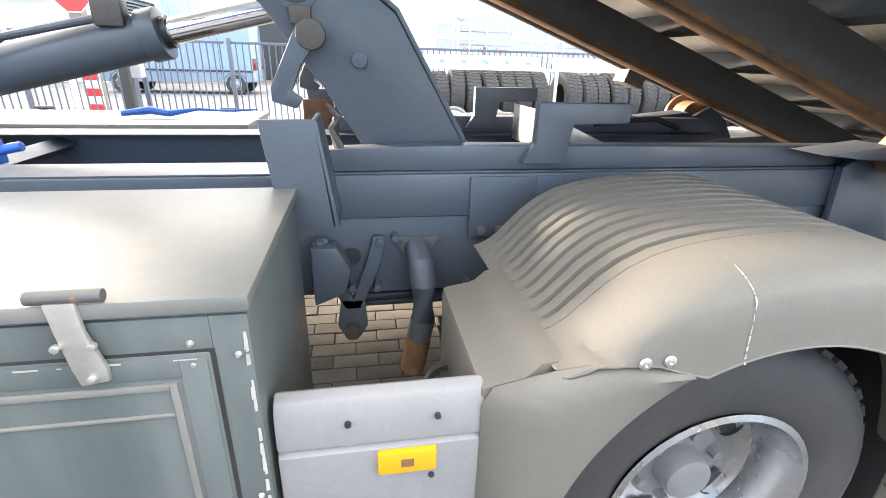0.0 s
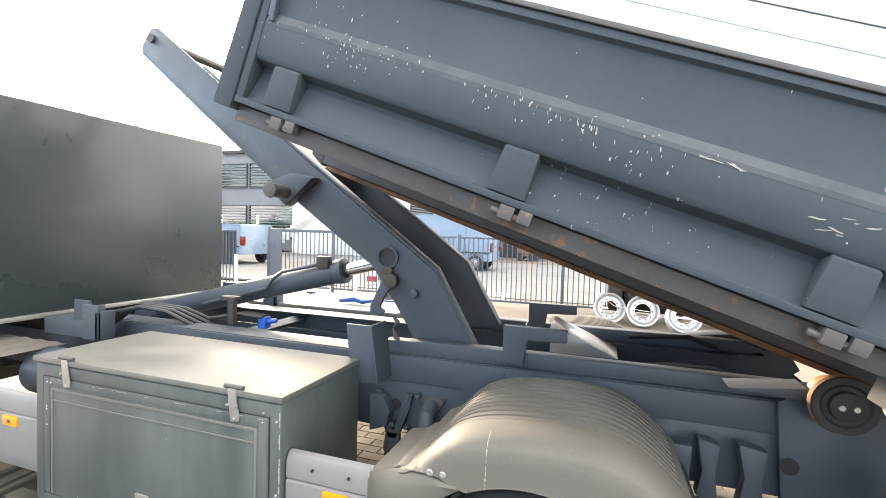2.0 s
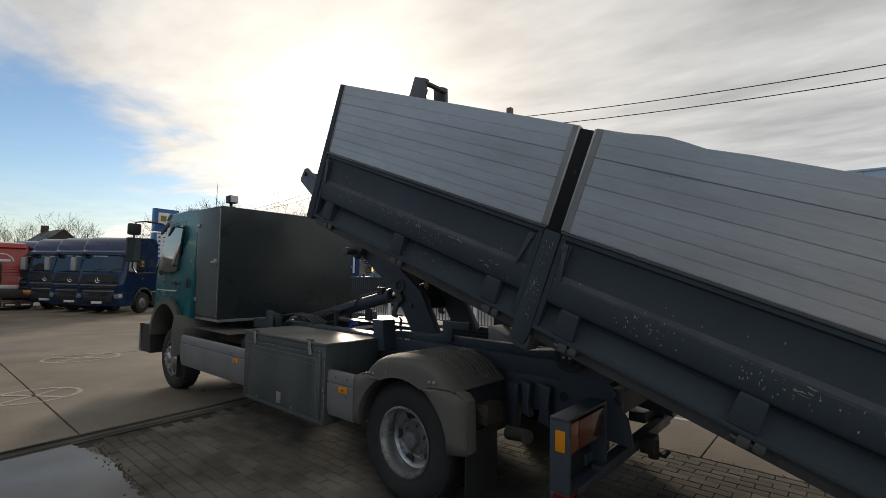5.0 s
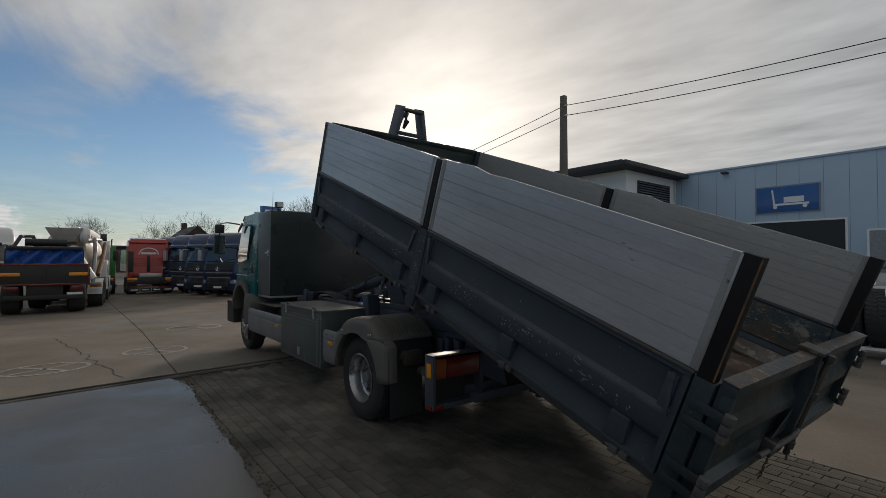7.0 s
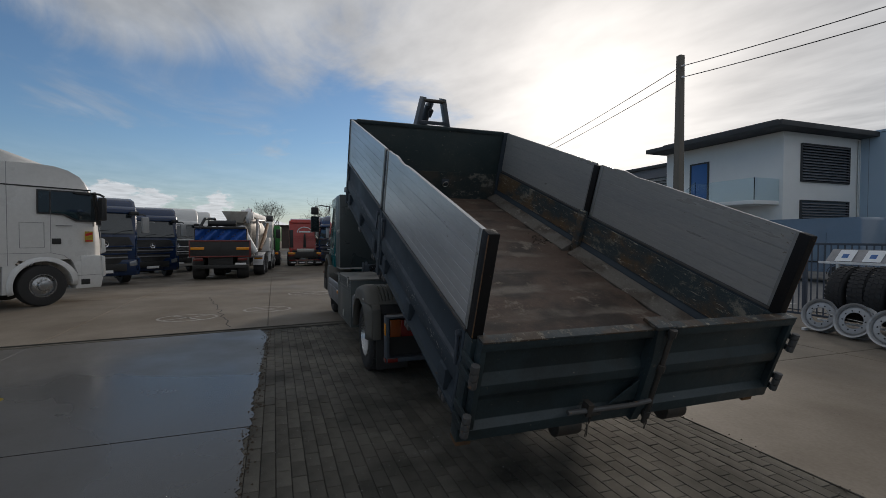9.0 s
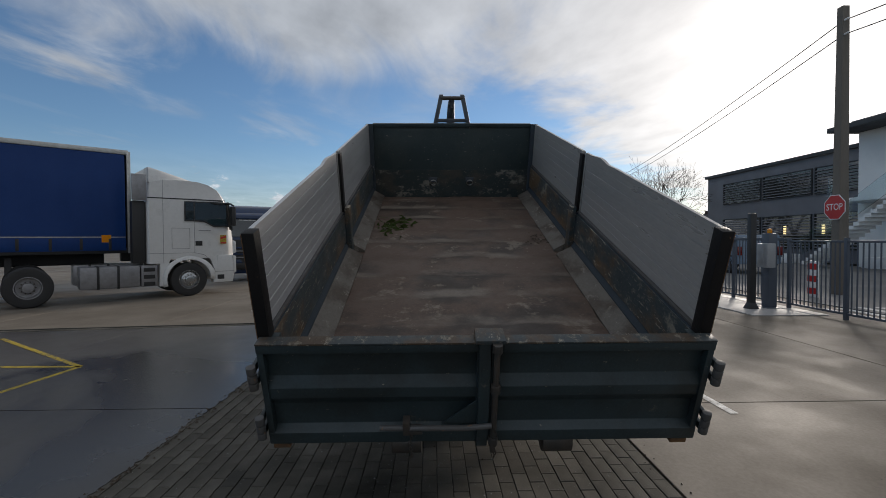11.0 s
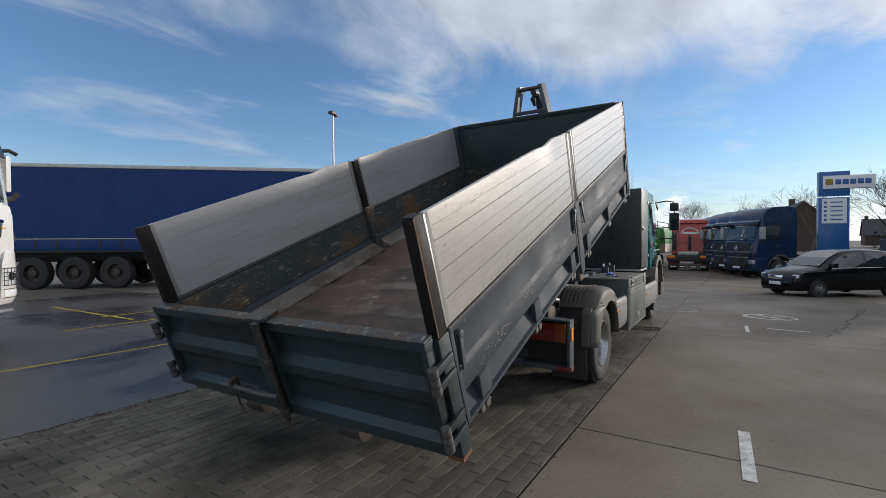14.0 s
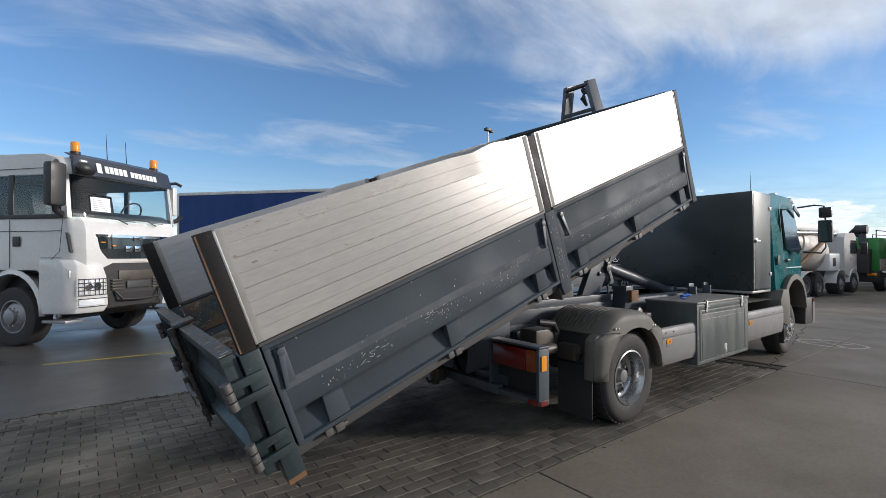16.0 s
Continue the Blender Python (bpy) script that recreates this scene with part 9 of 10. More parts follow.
        for pts in panes:
            n = len(pts)
            if not van:
                pts = [(x * k_, z * kz) for x, z in pts]
            wy = (lambda x, z: yy(z)) if van else wall_y
            g = Geo().add([(x, sg * wy(x, z), z) for x, z in pts] + [(x, sg * (wy(x, z) - 0.02), z) for x, z in pts], [tuple(range(n)), tuple(range(n, 2 * n))[::-1]] + [(i, (i + 1) % n, (i + 1) % n + n, i + n) for i in range(n)])
            part("side_window", g, WINDOW, body, "dark side window", smooth=0)
        if not van:
            part("chrome_line", Geo().tube([(x * k_, sg * (wall_y(x * k_, 1.0 * kz) + 0.004), z * kz) for x, z in ((-1.7, 1.035), (-0.9, 1.012), (0.0, 0.998), (0.85, 0.99))], 0.008, 5), CHROME, body, "thin bright window line")
            for x in (-0.43, 0.66):
                part("door_seam", Geo().tube([(x, sg * 0.891, 0.42), (x, sg * 0.891, 0.74), (x, sg * 0.88, 0.95)], 0.004, 4), BLACK, body)
            part("door_handle", Geo().box(-0.36, -0.18, *sorted((sg * 0.885, sg * 0.905)), 0.83, 0.855).box(-1.28, -1.10, *sorted((sg * 0.88, sg * 0.90)), 0.85, 0.875), paint, body, "", 0.006)
            part("rub_strip", Geo().box(-1.0, 0.95, *sorted((sg * 0.886, sg * 0.903)), 0.52, 0.57), paint, body, "", 0.008)
        part("mirror", Geo().box(f - 1.35, f - 1.18, *sorted((sg * W * 0.46, sg * (W / 2 + 0.14))), 1.02, 1.16), paint, body, "", 0.03)
        part("headlamp", Geo().box(f - 0.38, f - 0.10, *sorted((sg * W * 0.25, sg * W * 0.43)), 0.66, 0.78), WHITELENS, body, "clear headlamp", 0.04)
        part("tail_lamp", Geo().box(b - 0.01, b + 0.10, *sorted((sg * W * 0.38, sg * W * 0.487)), 0.85, 1.25), RED, body, "red tail lamp", 0.02)
        for x in (f - 0.82, b + 0.75):
            far_wheel(t, x, sg * (W / 2 - 0.005), wr, wr, sg, 0.2, RIM if not van else RIMF)
            part("arch_trim", Geo().tube([(x + (wr + 0.04) * math.cos(a), sg * (W / 2 - 0.004), wr + (wr + 0.04) * math.sin(a)) for a in [math.pi * k / 12 for k in range(13)]], 0.012, 5), BLACK, body)
    if not van:
        part("windscreen", Geo().add([(0.26 * k_, y, 1.545 * kz) for y in (-0.54, 0, 0.54)] + [(0.72 * k_, y, 1.345 * kz) for y in (-0.60, 0, 0.60)] + [(1.14 * k_, y, 1.07 * kz) for y in (-0.67, 0, 0.67)], [(0, 1, 4, 3), (1, 2, 5, 4), (3, 4, 7, 6), (4, 5, 8, 7)]), WINDOW, body, "dark windscreen", smooth=0)
        part("grille", Geo().box(f - 0.06, f + 0.01, -0.30, 0.30, 0.60, 0.74), CHROME, body, "bright slatted grille", 0.02)
        part("plate_bar", Geo().box(f - 0.02, f + 0.02, -0.24, 0.24, 0.42, 0.52), SIGNW, body, "pale plate with no writing", 0.005)
    else:
        for sg in (-1, 1):
            part("rub_strip", Geo().box(b + 0.1, f - 0.5, *sorted((sg * (W / 2 - 0.002), sg * (W / 2 + 0.012))), 0.78, 0.84), BLACK, body, "", 0.005)
            part("panel_seam", Geo().tube([(f - 2.1, sg * (W / 2 + 0.001), 0.5), (f - 2.1, sg * (W / 2 - 0.03), 1.9)], 0.006, 4).tube([(b + 1.2, sg * (W / 2 + 0.001), 0.5), (b + 1.2, sg * (W / 2 - 0.03), 1.9)], 0.006, 4), BLACK, body)
    return t


hatch_car("car", pose(-13.0, 5.02, fall(-13.0) - 0.004, 0, 0, -52) @ Matrix.Scale(0.89, 4), CARBLACK, "black five-door family car parked on the yard", "car")
hatch_car("van", pose(-6.75, 18.0, 0.02, 0, 0, 180), VANBLUE, "long blue-grey panel van parked beyond the fence", "van", L=5.3, H=2.45, W=2.0, wr=0.36, van=True)
hatch_car("van", pose(-16.5, 14.6, 0.02, 0, 0, 175), VANBLUE, "blue-grey small van standing beyond the gate", "van", L=4.6, H=1.78, W=2.0, wr=0.34, van=True)
hatch_car("car", pose(-22.5, 14.5, 0.02, 0, 0, 175), WHITEP, "light silver car parked beyond the fence", "car")

# ---- fence, gate, tyre rack ----
def fence_panel(x0, y0, x1, y1, top=1.62, bars=True, mesh_dark=False):
    L = math.hypot(x1 - x0, y1 - y0)
    m = pose(x0, y0, 0, 0, 0, math.degrees(math.atan2(y1 - y0, x1 - x0)))
    t = thing("fence_panel", m, "blue-grey steel bar fence panel between square posts", "fence", "fence panels")
    part("post", Geo().box(-0.035, 0.035, -0.035, 0.035, 0, top + 0.05), FENCE, t, "", 0.004)
    for z in (0.10, top - 0.05):
        part("rail", Geo().box(0.035, L - 0.035, -0.02, 0.02, z, z + 0.045), FENCE, t, "", 0.003)
    n = int(L / 0.115)
    me = Geo().box(-0.011, 0.011, -0.009, 0.009, 0.145, top - 0.05).mesh("bar", FENCE, 0, 0)
    for k in range(1, n):
        b = new("bar", me)
        b.matrix_basis = Matrix.Translation((L * k / n, 0, 0))
        b.parent = t
    if mesh_dark:
        part("privacy_sheet", Geo().box(0.04, L - 0.04, 0.012, 0.018, 0.72, top - 0.05), ROOFD, t, "dark privacy sheet behind the bars")
    return t


xs = [-2.85 + 2.45 * k for k in range(7)]
fence_panel(-4.4, 8.10, -2.9, 8.08)
for a, b in zip(xs, xs[1:]):
    fence_panel(a, 8.16 + 0.03 * a, b, 8.16 + 0.03 * b)
ys = lambda x: 6.93 + (-9.43 - x) * 0.068
xs = [-8.45 - 2.5 * k for k in range(6)]
for a, b in zip(xs, xs[1:]):
    fence_panel(b, ys(b), a, ys(a), mesh_dark=True)
for xa, ya, xb, yb in ((-8.2, 7.78, -6.4, 8.05), (-6.35, 8.05, -4.5, 8.12)):
    gate = fence_panel(xa, ya, xb, yb, 1.66)
    tagged(gate, "closed blue-grey steel bar gate leaf", "gate", "gate leaves")
    part("gate_beam", Geo().box(0, 1.8, -0.03, 0.03, 1.60, 1.67), FENCE, gate, "", 0.004)
for x, y, h, r in ((-4.32, 7.14, 2.24, 0.068),):
    gp = thing("gate_post", Matrix.Translation((x, y, 0)), "thick black gate post with a flared foot", "post")
    part("shaft", Geo().box(-r, r, -r, r, 0, h), BLACK, gp, "", 0.012)
    part("foot", Geo().loft([[(sx * a, sy * a, z) for sx, sy in ((-1, -1), (1, -1), (1, 1), (-1, 1))] for a, z in ((0.115, 0), (0.115, 0.03), (r, 0.16))]), BLACK, gp, "", 0.004)
gp = thing("gate_drive", Matrix.Translation((-7.84, 7.61, 0)), "thick blue-grey gate drive pillar on a foot plate", "post")
part("shaft", Geo().box(-0.11, 0.11, -0.10, 0.10, 0, 1.68), FENCE, gp, "", 0.01)
part("foot", Geo().box(-0.22, 0.22, -0.18, 0.18, 0, 0.03), FENCE, gp, "", 0.005)
gc = thing("control_post", Matrix.Translation((-4.52, 7.71, 0)), "thick blue-grey gate post carrying a pale control cabinet and amber lamp", "post")
part("shaft", Geo().box(-0.12, 0.12, -0.10, 0.10, 0, 1.78), FENCE, gc, "", 0.01)
part("foot", Geo().box(-0.24, 0.24, -0.20, 0.20, 0, 0.03), FENCE, gc, "", 0.005)
cc = part("cabinet", Geo().box(-0.02, 0.34, -0.30, -0.102, 0.98, 1.54), MIRRORP, gc, "pale grey control cabinet", 0.01)
part("cabinet_door", Geo().box(0.0, 0.24, -0.312, -0.301, 1.08, 1.52), MIRRORP, cc, "", 0.004)
part("beacon", Geo().lathe([(0.05, 0.0), (0.052, 0.08), (0.03, 0.11), (0.0, 0.112)], (0, 0, 1.78), "z", 16), AMBER, gc, "small amber lamp")
for x, y in ((-4.90, 6.69), (-8.29, 6.66)):
    bo = thing("bollard", Matrix.Translation((x, y, 0)), "slim white steel bollard on a foot plate", "bollard", "bollards")
    part("tube", Geo().cyl((0, 0, 0), (0, 0, 1.0), 0.045, n=20), SIGNW, bo, "", 0.006)
    part("foot", Geo().cyl((0, 0, 0), (0, 0, 0.015), 0.09, n=20), STEEL, bo)
solid("kerb_strip", Geo().box(-9.9, -3.4, 6.56, 8.2, -0.02, 0.022), PALECON, "pale concrete strip along the gate", "kerb", "structure", bevel=0.006)

rack = thing("tyre_rack", Matrix.Translation((0.36, 7.32, 0)), "white steel rack for used lorry tyres beside the fence", "rack")
for x in (0.0, 2.75, 2.95, 5.7, 5.9, 8.6):
    for y in ((0.55,) if x == 0.0 else (0.0, 0.55)):
        part("upright", Geo().box(x - 0.025, x + 0.025, y - 0.025, y + 0.025, 0, 1.28), SIGNW, rack, "white square upright", 0.003)
    part("foot", Geo().box(x - 0.03, x + 0.03, -0.40, 0.65, 0, 0.05), SIGNW, rack, "", 0.003)
for z in (0.16, 1.24):
    for y in (0.0, 0.55):
        part("rail", Geo().box(0, 8.6, y - 0.02, y + 0.02, z, z + 0.04), SIGNW, rack, "white rail", 0.003)
for xa in (0.0, 2.95):
    part("notice_board", Geo().prism([(0.18, 1.28), (0.20, 1.28), (0.42, 1.50), (0.40, 1.50)], "x", xa, xa + 2.7), RIMF, rack, "sloped grey board for notices", 0.002)
for k in range(5):
    part("notice", Geo().add([(3.15 + 0.5 * k, 0.176, 1.29), (3.42 + 0.5 * k, 0.176, 1.29), (3.47 + 0.5 * k, 0.376, 1.49), (3.20 + 0.5 * k, 0.376, 1.49)], [(0, 1, 2, 3)]), SIGNW, rack, "white sheet hung askew")
for k in range(6):
    part("notice", Geo().add([(0.15 + 0.43 * k, 0.176, 1.29), (0.42 + 0.43 * k, 0.176, 1.29), (0.42 + 0.43 * k, 0.376, 1.49), (0.15 + 0.43 * k, 0.376, 1.49)], [(0, 1, 2, 3)]), SIGNW, rack)
    part("notice_mark", Geo().add([(0.23 + 0.43 * k, 0.230, 1.348), (0.33 + 0.43 * k, 0.230, 1.348), (0.33 + 0.43 * k, 0.300, 1.418), (0.23 + 0.43 * k, 0.300, 1.418)], [(0, 1, 2, 3)]), SIGNB, rack, "blue mark")
rt_ = random.Random(15)
x = 0.22
while x < 8.4:
    w = rt_.choice([0.29, 0.31, 0.34])
    R_ = rt_.choice([0.50, 0.52, 0.525])
    if not (2.55 < x < 3.0 or 5.5 < x < 5.95):
        ty = thing("tyre", pose(0.36 + x + w / 2, 7.61, 0.19 + R_, 0, rt_.uniform(-3, 3), rt_.uniform(-4, 4)), "used black lorry tyre standing in the rack", "tyre", "tyres in the rack")
        part("carcass", Geo().lathe([(0.29, -w / 2 + 0.03), (R_ - 0.07, -w / 2), (R_ - 0.02, -w / 2 + 0.025), (R_, -w / 2 + 0.06), (R_, w / 2 - 0.06), (R_ - 0.02, w / 2 - 0.025), (R_ - 0.07, w / 2), (0.29, w / 2 - 0.03)], (0, 0, 0), "x", 36, 1, closed=True), RUBBER, ty, "", smooth=45)
        tr = Geo()
        for j in range(40):
            a = 2 * math.pi * j / 40
            for h0, h1, sh in ((-w / 2 + 0.03, -0.045, 0.0), (-0.035, 0.035, 0.05), (0.045, w / 2 - 0.03, 0.02)):
                q = []
                for r2 in (R_ - 0.012, R_ + 0.007):
                    for aa, hh in ((a + sh, h0), (a + sh + 0.10, h0), (a + sh + 0.13, h1), (a + sh + 0.03, h1)):
                        q.append((hh, r2 * math.cos(aa), r2 * math.sin(aa)))
                tr.add(q, [(0, 1, 2, 3), (4, 7, 6, 5), (0, 4, 5, 1), (1, 5, 6, 2), (2, 6, 7, 3), (3, 7, 4, 0)])
        tagged(part("tread", tr, RUBBER, ty, "", smooth=0), kind="stuff")
    x += w + 0.015
for x, y, tilt in ((0.60, 7.05, 16), (1.20, 6.92, 18), (1.86, 6.60, 20)):
    rm = thing("wheel_rim", pose(x, y, 0.30, -tilt, 0, rt_.uniform(-8, 8)), "dull silver-grey lorry wheel rim leaning at the rack", "wheel rim", "loose rims")
    part("barrel", Geo().lathe([(0.295, -0.11), (0.28, -0.105), (0.26, -0.07), (0.255, 0.08), (0.28, 0.10), (0.295, 0.11), (0.285, 0.115), (0.25, 0.085), (0.245, -0.06), (0.27, -0.10)], (0, 0, 0), "y", 40, 1, closed=True), LOOSERIM, rm, "pale rim barrel", smooth=35)
    part("disc", Geo().lathe([(0.25, -0.05), (0.22, -0.075), (0.14, -0.08), (0.14, -0.065), (0.22, -0.06), (0.248, -0.035)], (0, 0, 0), "y", 40, 1, closed=True), LOOSERIM, rm, "pale rim disc", smooth=35)
    for j in range(10):
        a = 2 * math.pi * j / 10
        part("stud_hole", Geo().lathe([(0.013, -0.082), (0.0, -0.0825)], (0.17 * math.cos(a), 0, 0.17 * math.sin(a)), "y", 10, 1), BLACK, rm)
solid("steel_cable", Geo().tube([(0.36, 7.80, 0.62), (0.44, 7.3, 0.50), (0.7, 7.0, 0.36), (1.1, 6.9, 0.33), (1.5, 6.85, 0.30), (1.9, 7.0, 0.12), (2.2, 7.1, 0.2)], 0.008, 6), STEEL, "thin steel cable looped through the rims", "cable")

# ---- masts, wires, signs ----
pole = thing("utility_pole", Matrix.Translation((-6.87, 11.5, 0)), "weathered wooden utility pole with two wires", "pole")
part("shaft", Geo().loft([[(sx * a, sy * a, z) for sx, sy in ((-1, -1), (1, -1), (1, 1), (-1, 1))] for a, z in ((0.15, 0), (0.10, 8.27))]), POLE, pole, "", 0.015)
for z in (7.85, 7.45):
    part("insulator", Geo().cyl((0.10, -0.05, z), (0.24, -0.05, z), 0.03, n=10), SIGNW, pole, "", 0.004)
for z in (7.85, 7.45):
    for end, sag in (((17.0, 14.5, 8.15), 0.55), ((-52.0, 20.5, 8.2), 0.6)):
        p0 = Vector((0.1, -0.05, z))
        p1 = Vector((end[0] + 6.87, end[1] - 11.5, end[2] + (z - 7.85) * 0.75))
        part("wire", Geo().tube([p0.lerp(p1, k / 20) - Vector((0, 0, sag * 4 * (k / 20) * (1 - k / 20))) for k in range(21)], 0.014, 6), BLACK, pole, "black overhead wire")
stop = thing("stop_sign", Matrix.Translation((-6.84, 11.30, 2.54)), "red octagonal stop sign on the utility pole", "sign")
oct_ = [(0.36 * math.cos(radians(22.5 + 45 * k)), 0.36 * math.sin(radians(22.5 + 45 * k))) for k in range(8)]
part("plate", Geo().prism([(a * 1.06, b * 1.06) for a, b in oct_], "y", 0.0, 0.012), SIGNW, stop, "white rim")
part("face", Geo().prism(oct_, "y", -0.005, -0.0005), SIGNR, stop, "red face")
writing("lettering", "STOP", 0.27, pose(0, -0.007, 0, 90, 0, 0), SIGNW, stop, 0.002, "white letters", 0.85)
part("bracket", Geo().box(-0.05, 0.05, 0.012, 0.14, -0.05, 0.05), STEEL, stop)

totem = thing("sign_pylon", pose(-29.7, 7.35, -0.42, 0, 0, 8) @ Matrix.Scale(1.26, 4), "tall blue sign pylon with white name board", "sign")
part("column", Geo().box(-0.15, 0.15, -0.60, 0.55, 0, 3.55), SIGNB, totem, "blue column", 0.01)
part("head", Geo().box(-0.15, 0.15, -0.60, 0.55, 3.62, 4.75), SIGNB, totem, "blue head", 0.01)
part("name_board", Geo().box(-0.20, 0.20, -0.45, 1.45, 3.95, 4.55), SIGNW, totem, "white name board", 0.02)
for k in range(5):
    part("name_bar", Geo().box(0.201, 0.206, 0.0 + 0.27 * k, 0.22 + 0.27 * k, 4.14, 4.37), SIGNB, totem, "plain dark blue bar in place of lettering", 0.01)
part("emblem", Geo().box(0.20, 0.206, -0.36, -0.08, 4.12, 4.40), YELLOWMARK, totem, "small emblem", 0.01)
part("list_board", Geo().box(0.15, 0.165, -0.48, 0.44, 2.35, 3.5), SIGNW, totem, "white list of directions")
for k in range(5):
    part("list_bar", Geo().box(0.166, 0.17, -0.18, 0.30, 2.5 + 0.2 * k, 2.55 + 0.2 * k), SIGNB, totem, "plain bar")
    part("list_dot", Geo().box(0.166, 0.17, -0.40, -0.30, 2.47 + 0.2 * k, 2.57 + 0.2 * k), SIGNB, totem)
for k, (x, y) in enumerate(((-16.2, 10.6), (-15.5, 10.75))):
    fg = thing("flag_pole", Matrix.Translation((x, y, 0)), "white pole with a narrow blue banner flag", "flag", "banner flags")
    part("shaft", Geo().cyl((0, 0, 0), (0, 0, 3.2), 0.04, n=14), SIGNW, fg)
    part("banner", Geo().strip([[(0.03 + 0.68 * i / 8, 0.03 * math.sin(i * 0.9), 1.35 + 1.7 * j / 6) for i in range(9)] for j in range(7)]), BANNER, fg, "blue banner with a plain white bar", smooth=60)
    part("banner_bar", Geo().box(0.30, 0.44, -0.05, -0.045, 1.75, 2.85), SIGNW, fg, "plain white bar in place of lettering")
mast = thing("light_mast", Matrix.Translation((-35.26, -38.79, 0)) @ Matrix.Scale(1.45, 4), "tall thin grey floodlight mast", "mast")
part("shaft", Geo().cyl((0, 0, 0), (0, 0, 11.8), 0.11, 0.06, n=14), STEEL, mast)
part("floodlight", Geo().box(-0.15, 0.35, -0.2, 0.2, 11.7, 11.95), BLACK, mast, "", 0.04)
part("floodlight", Geo().box(-0.45, -0.15, -0.2, 0.2, 11.6, 11.8), BLACK, mast, "", 0.04)
lampp = thing("street_lamp", Matrix.Translation((-86, 11.5, 0)), "old street lamp on a concrete post", "street lamp")
part("post", Geo().box(-0.12, 0.12, -0.12, 0.12, 0, 6.2), POLE, lampp, "", 0.02)
part("arm", Geo().tube([(0, 0, 5.6), (0, 0.3, 6.4), (0, 1.4, 6.7)], 0.05, 8), STEEL, lampp)
part("head", Geo().box(-0.12, 0.12, 1.2, 1.8, 6.62, 6.76), STEEL, lampp, "", 0.04)

# ---- buildings ----
def louvres(parent, x0, x1, y, z0, z1, step=0.16, face="y"):
    """A window with a frame, glass set back and horizontal sun slats."""
    w = part("window", Geo().box(x0, x1, y - 0.02, y + 0.05, z0, z1), WINDOW, parent, "dark glazing")
    fr = Geo().box(x0 - 0.06, x0, y - 0.10, y + 0.05, z0 - 0.06, z1 + 0.06).box(x1, x1 + 0.06, y - 0.10, y + 0.05, z0 - 0.06, z1 + 0.06).box(x0, x1, y - 0.10, y + 0.05, z0 - 0.06, z0).box(x0, x1, y - 0.10, y + 0.05, z1, z1 + 0.06)
    part("frame", fr, ROOFD, w, "dark frame")
    n = int((z1 - z0) / step)
    for k in range(n):
        z = z0 + step * (k + 0.5)
        part("slat", Geo().prism([(y - 0.15, z - 0.03), (y - 0.13, z - 0.04), (y - 0.05, z + 0.03), (y - 0.07, z + 0.04)], "x", x0 + 0.01, x1 - 0.01), WALLD, w)
    return w


WX0, WX1, WY, WYB, WH = -19.4, -11.4, 23.65, 30.2, 7.52
wb = thing("white_house", Matrix(), "white rendered two-storey corner building with dark roof", "building")
part("wall", Geo().box(WX0, WX1, WY, WYB + 5, 0, WH), WALLW, wb, "white rendered walls", 0.02)
part("roof", Geo().loft([[(WX0 - 0.4, WY - 1.5, z0), (WX1 + 0.9, WY - 1.5, z0), (WX1 + 0.9, WYB + 5, z0), (WX0 - 0.4, WYB + 5, z0)] for z0 in (WH + 0.02, WH + 0.30)]), ROOFD, wb, "dark overhanging flat roof", 0.02)
part("roof_crown", Geo().box(WX0 + 0.3, WX1 + 0.1, WY - 0.7, WYB + 4, WH + 0.30, WH + 0.55), ROOFD, wb, "", 0.02)
for z0, z1 in ((4.9, 6.9), (1.7, 3.78)):
    y0, y1 = 25.05, 29.05
    w = part("window", Geo().box(WX1 - 0.05, WX1 + 0.02, y0, y1, z0, z1), WINDOW, wb, "dark glazing")
    part("frame", Geo().box(WX1 - 0.05, WX1 + 0.10, y0 - 0.06, y0, z0 - 0.06, z1 + 0.06).box(WX1 - 0.05, WX1 + 0.10, y1, y1 + 0.06, z0 - 0.06, z1 + 0.06).box(WX1 - 0.05, WX1 + 0.10, y0, y1, z0 - 0.06, z0).box(WX1 - 0.05, WX1 + 0.10, y0, y1, z1, z1 + 0.06), ROOFD, w, "dark frame")
    for k in range(13):
        z = z0 + 0.155 * (k + 0.5)
        part("slat", Geo().prism([(WX1 + 0.15, z - 0.03), (WX1 + 0.13, z - 0.04), (WX1 + 0.05, z + 0.03), (WX1 + 0.07, z + 0.04)], "y", y0 + 0.01, y1 - 0.01), WALLD, w)
part("terrace_door", Geo().box(-17.3, -16.1, WY - 0.03, WY + 0.05, 3.95, 6.45), SIGNB, wb, "blue-tinted glazed door", 0.01)
part("door_frame", Geo().box(-17.42, -17.3, WY - 0.05, WY + 0.04, 3.95, 6.55).box(-16.1, -15.98, WY - 0.05, WY + 0.04, 3.95, 6.55).box(-17.3, -16.1, WY - 0.05, WY + 0.04, 6.45, 6.55), ROOFD, wb, "dark door frame")
part("balcony", Geo().box(-19.2, -11.6, WY - 1.9, WY, 3.55, 3.75), WALLW, wb, "white balcony slab", 0.01)
for x0, x1, y0, y1 in ((-15.2, -11.6, WY - 1.9, WY - 1.87), (-11.63, -11.6, WY - 1.9, WY), (-19.2, -18.0, WY - 1.9, WY - 1.87)):
    gl = part("balcony_glass", Geo().box(x0, x1, y0, y1, 3.76, 4.95), PANE, wb, "pale green glass balustrade")
    gl.visible_shadow = False
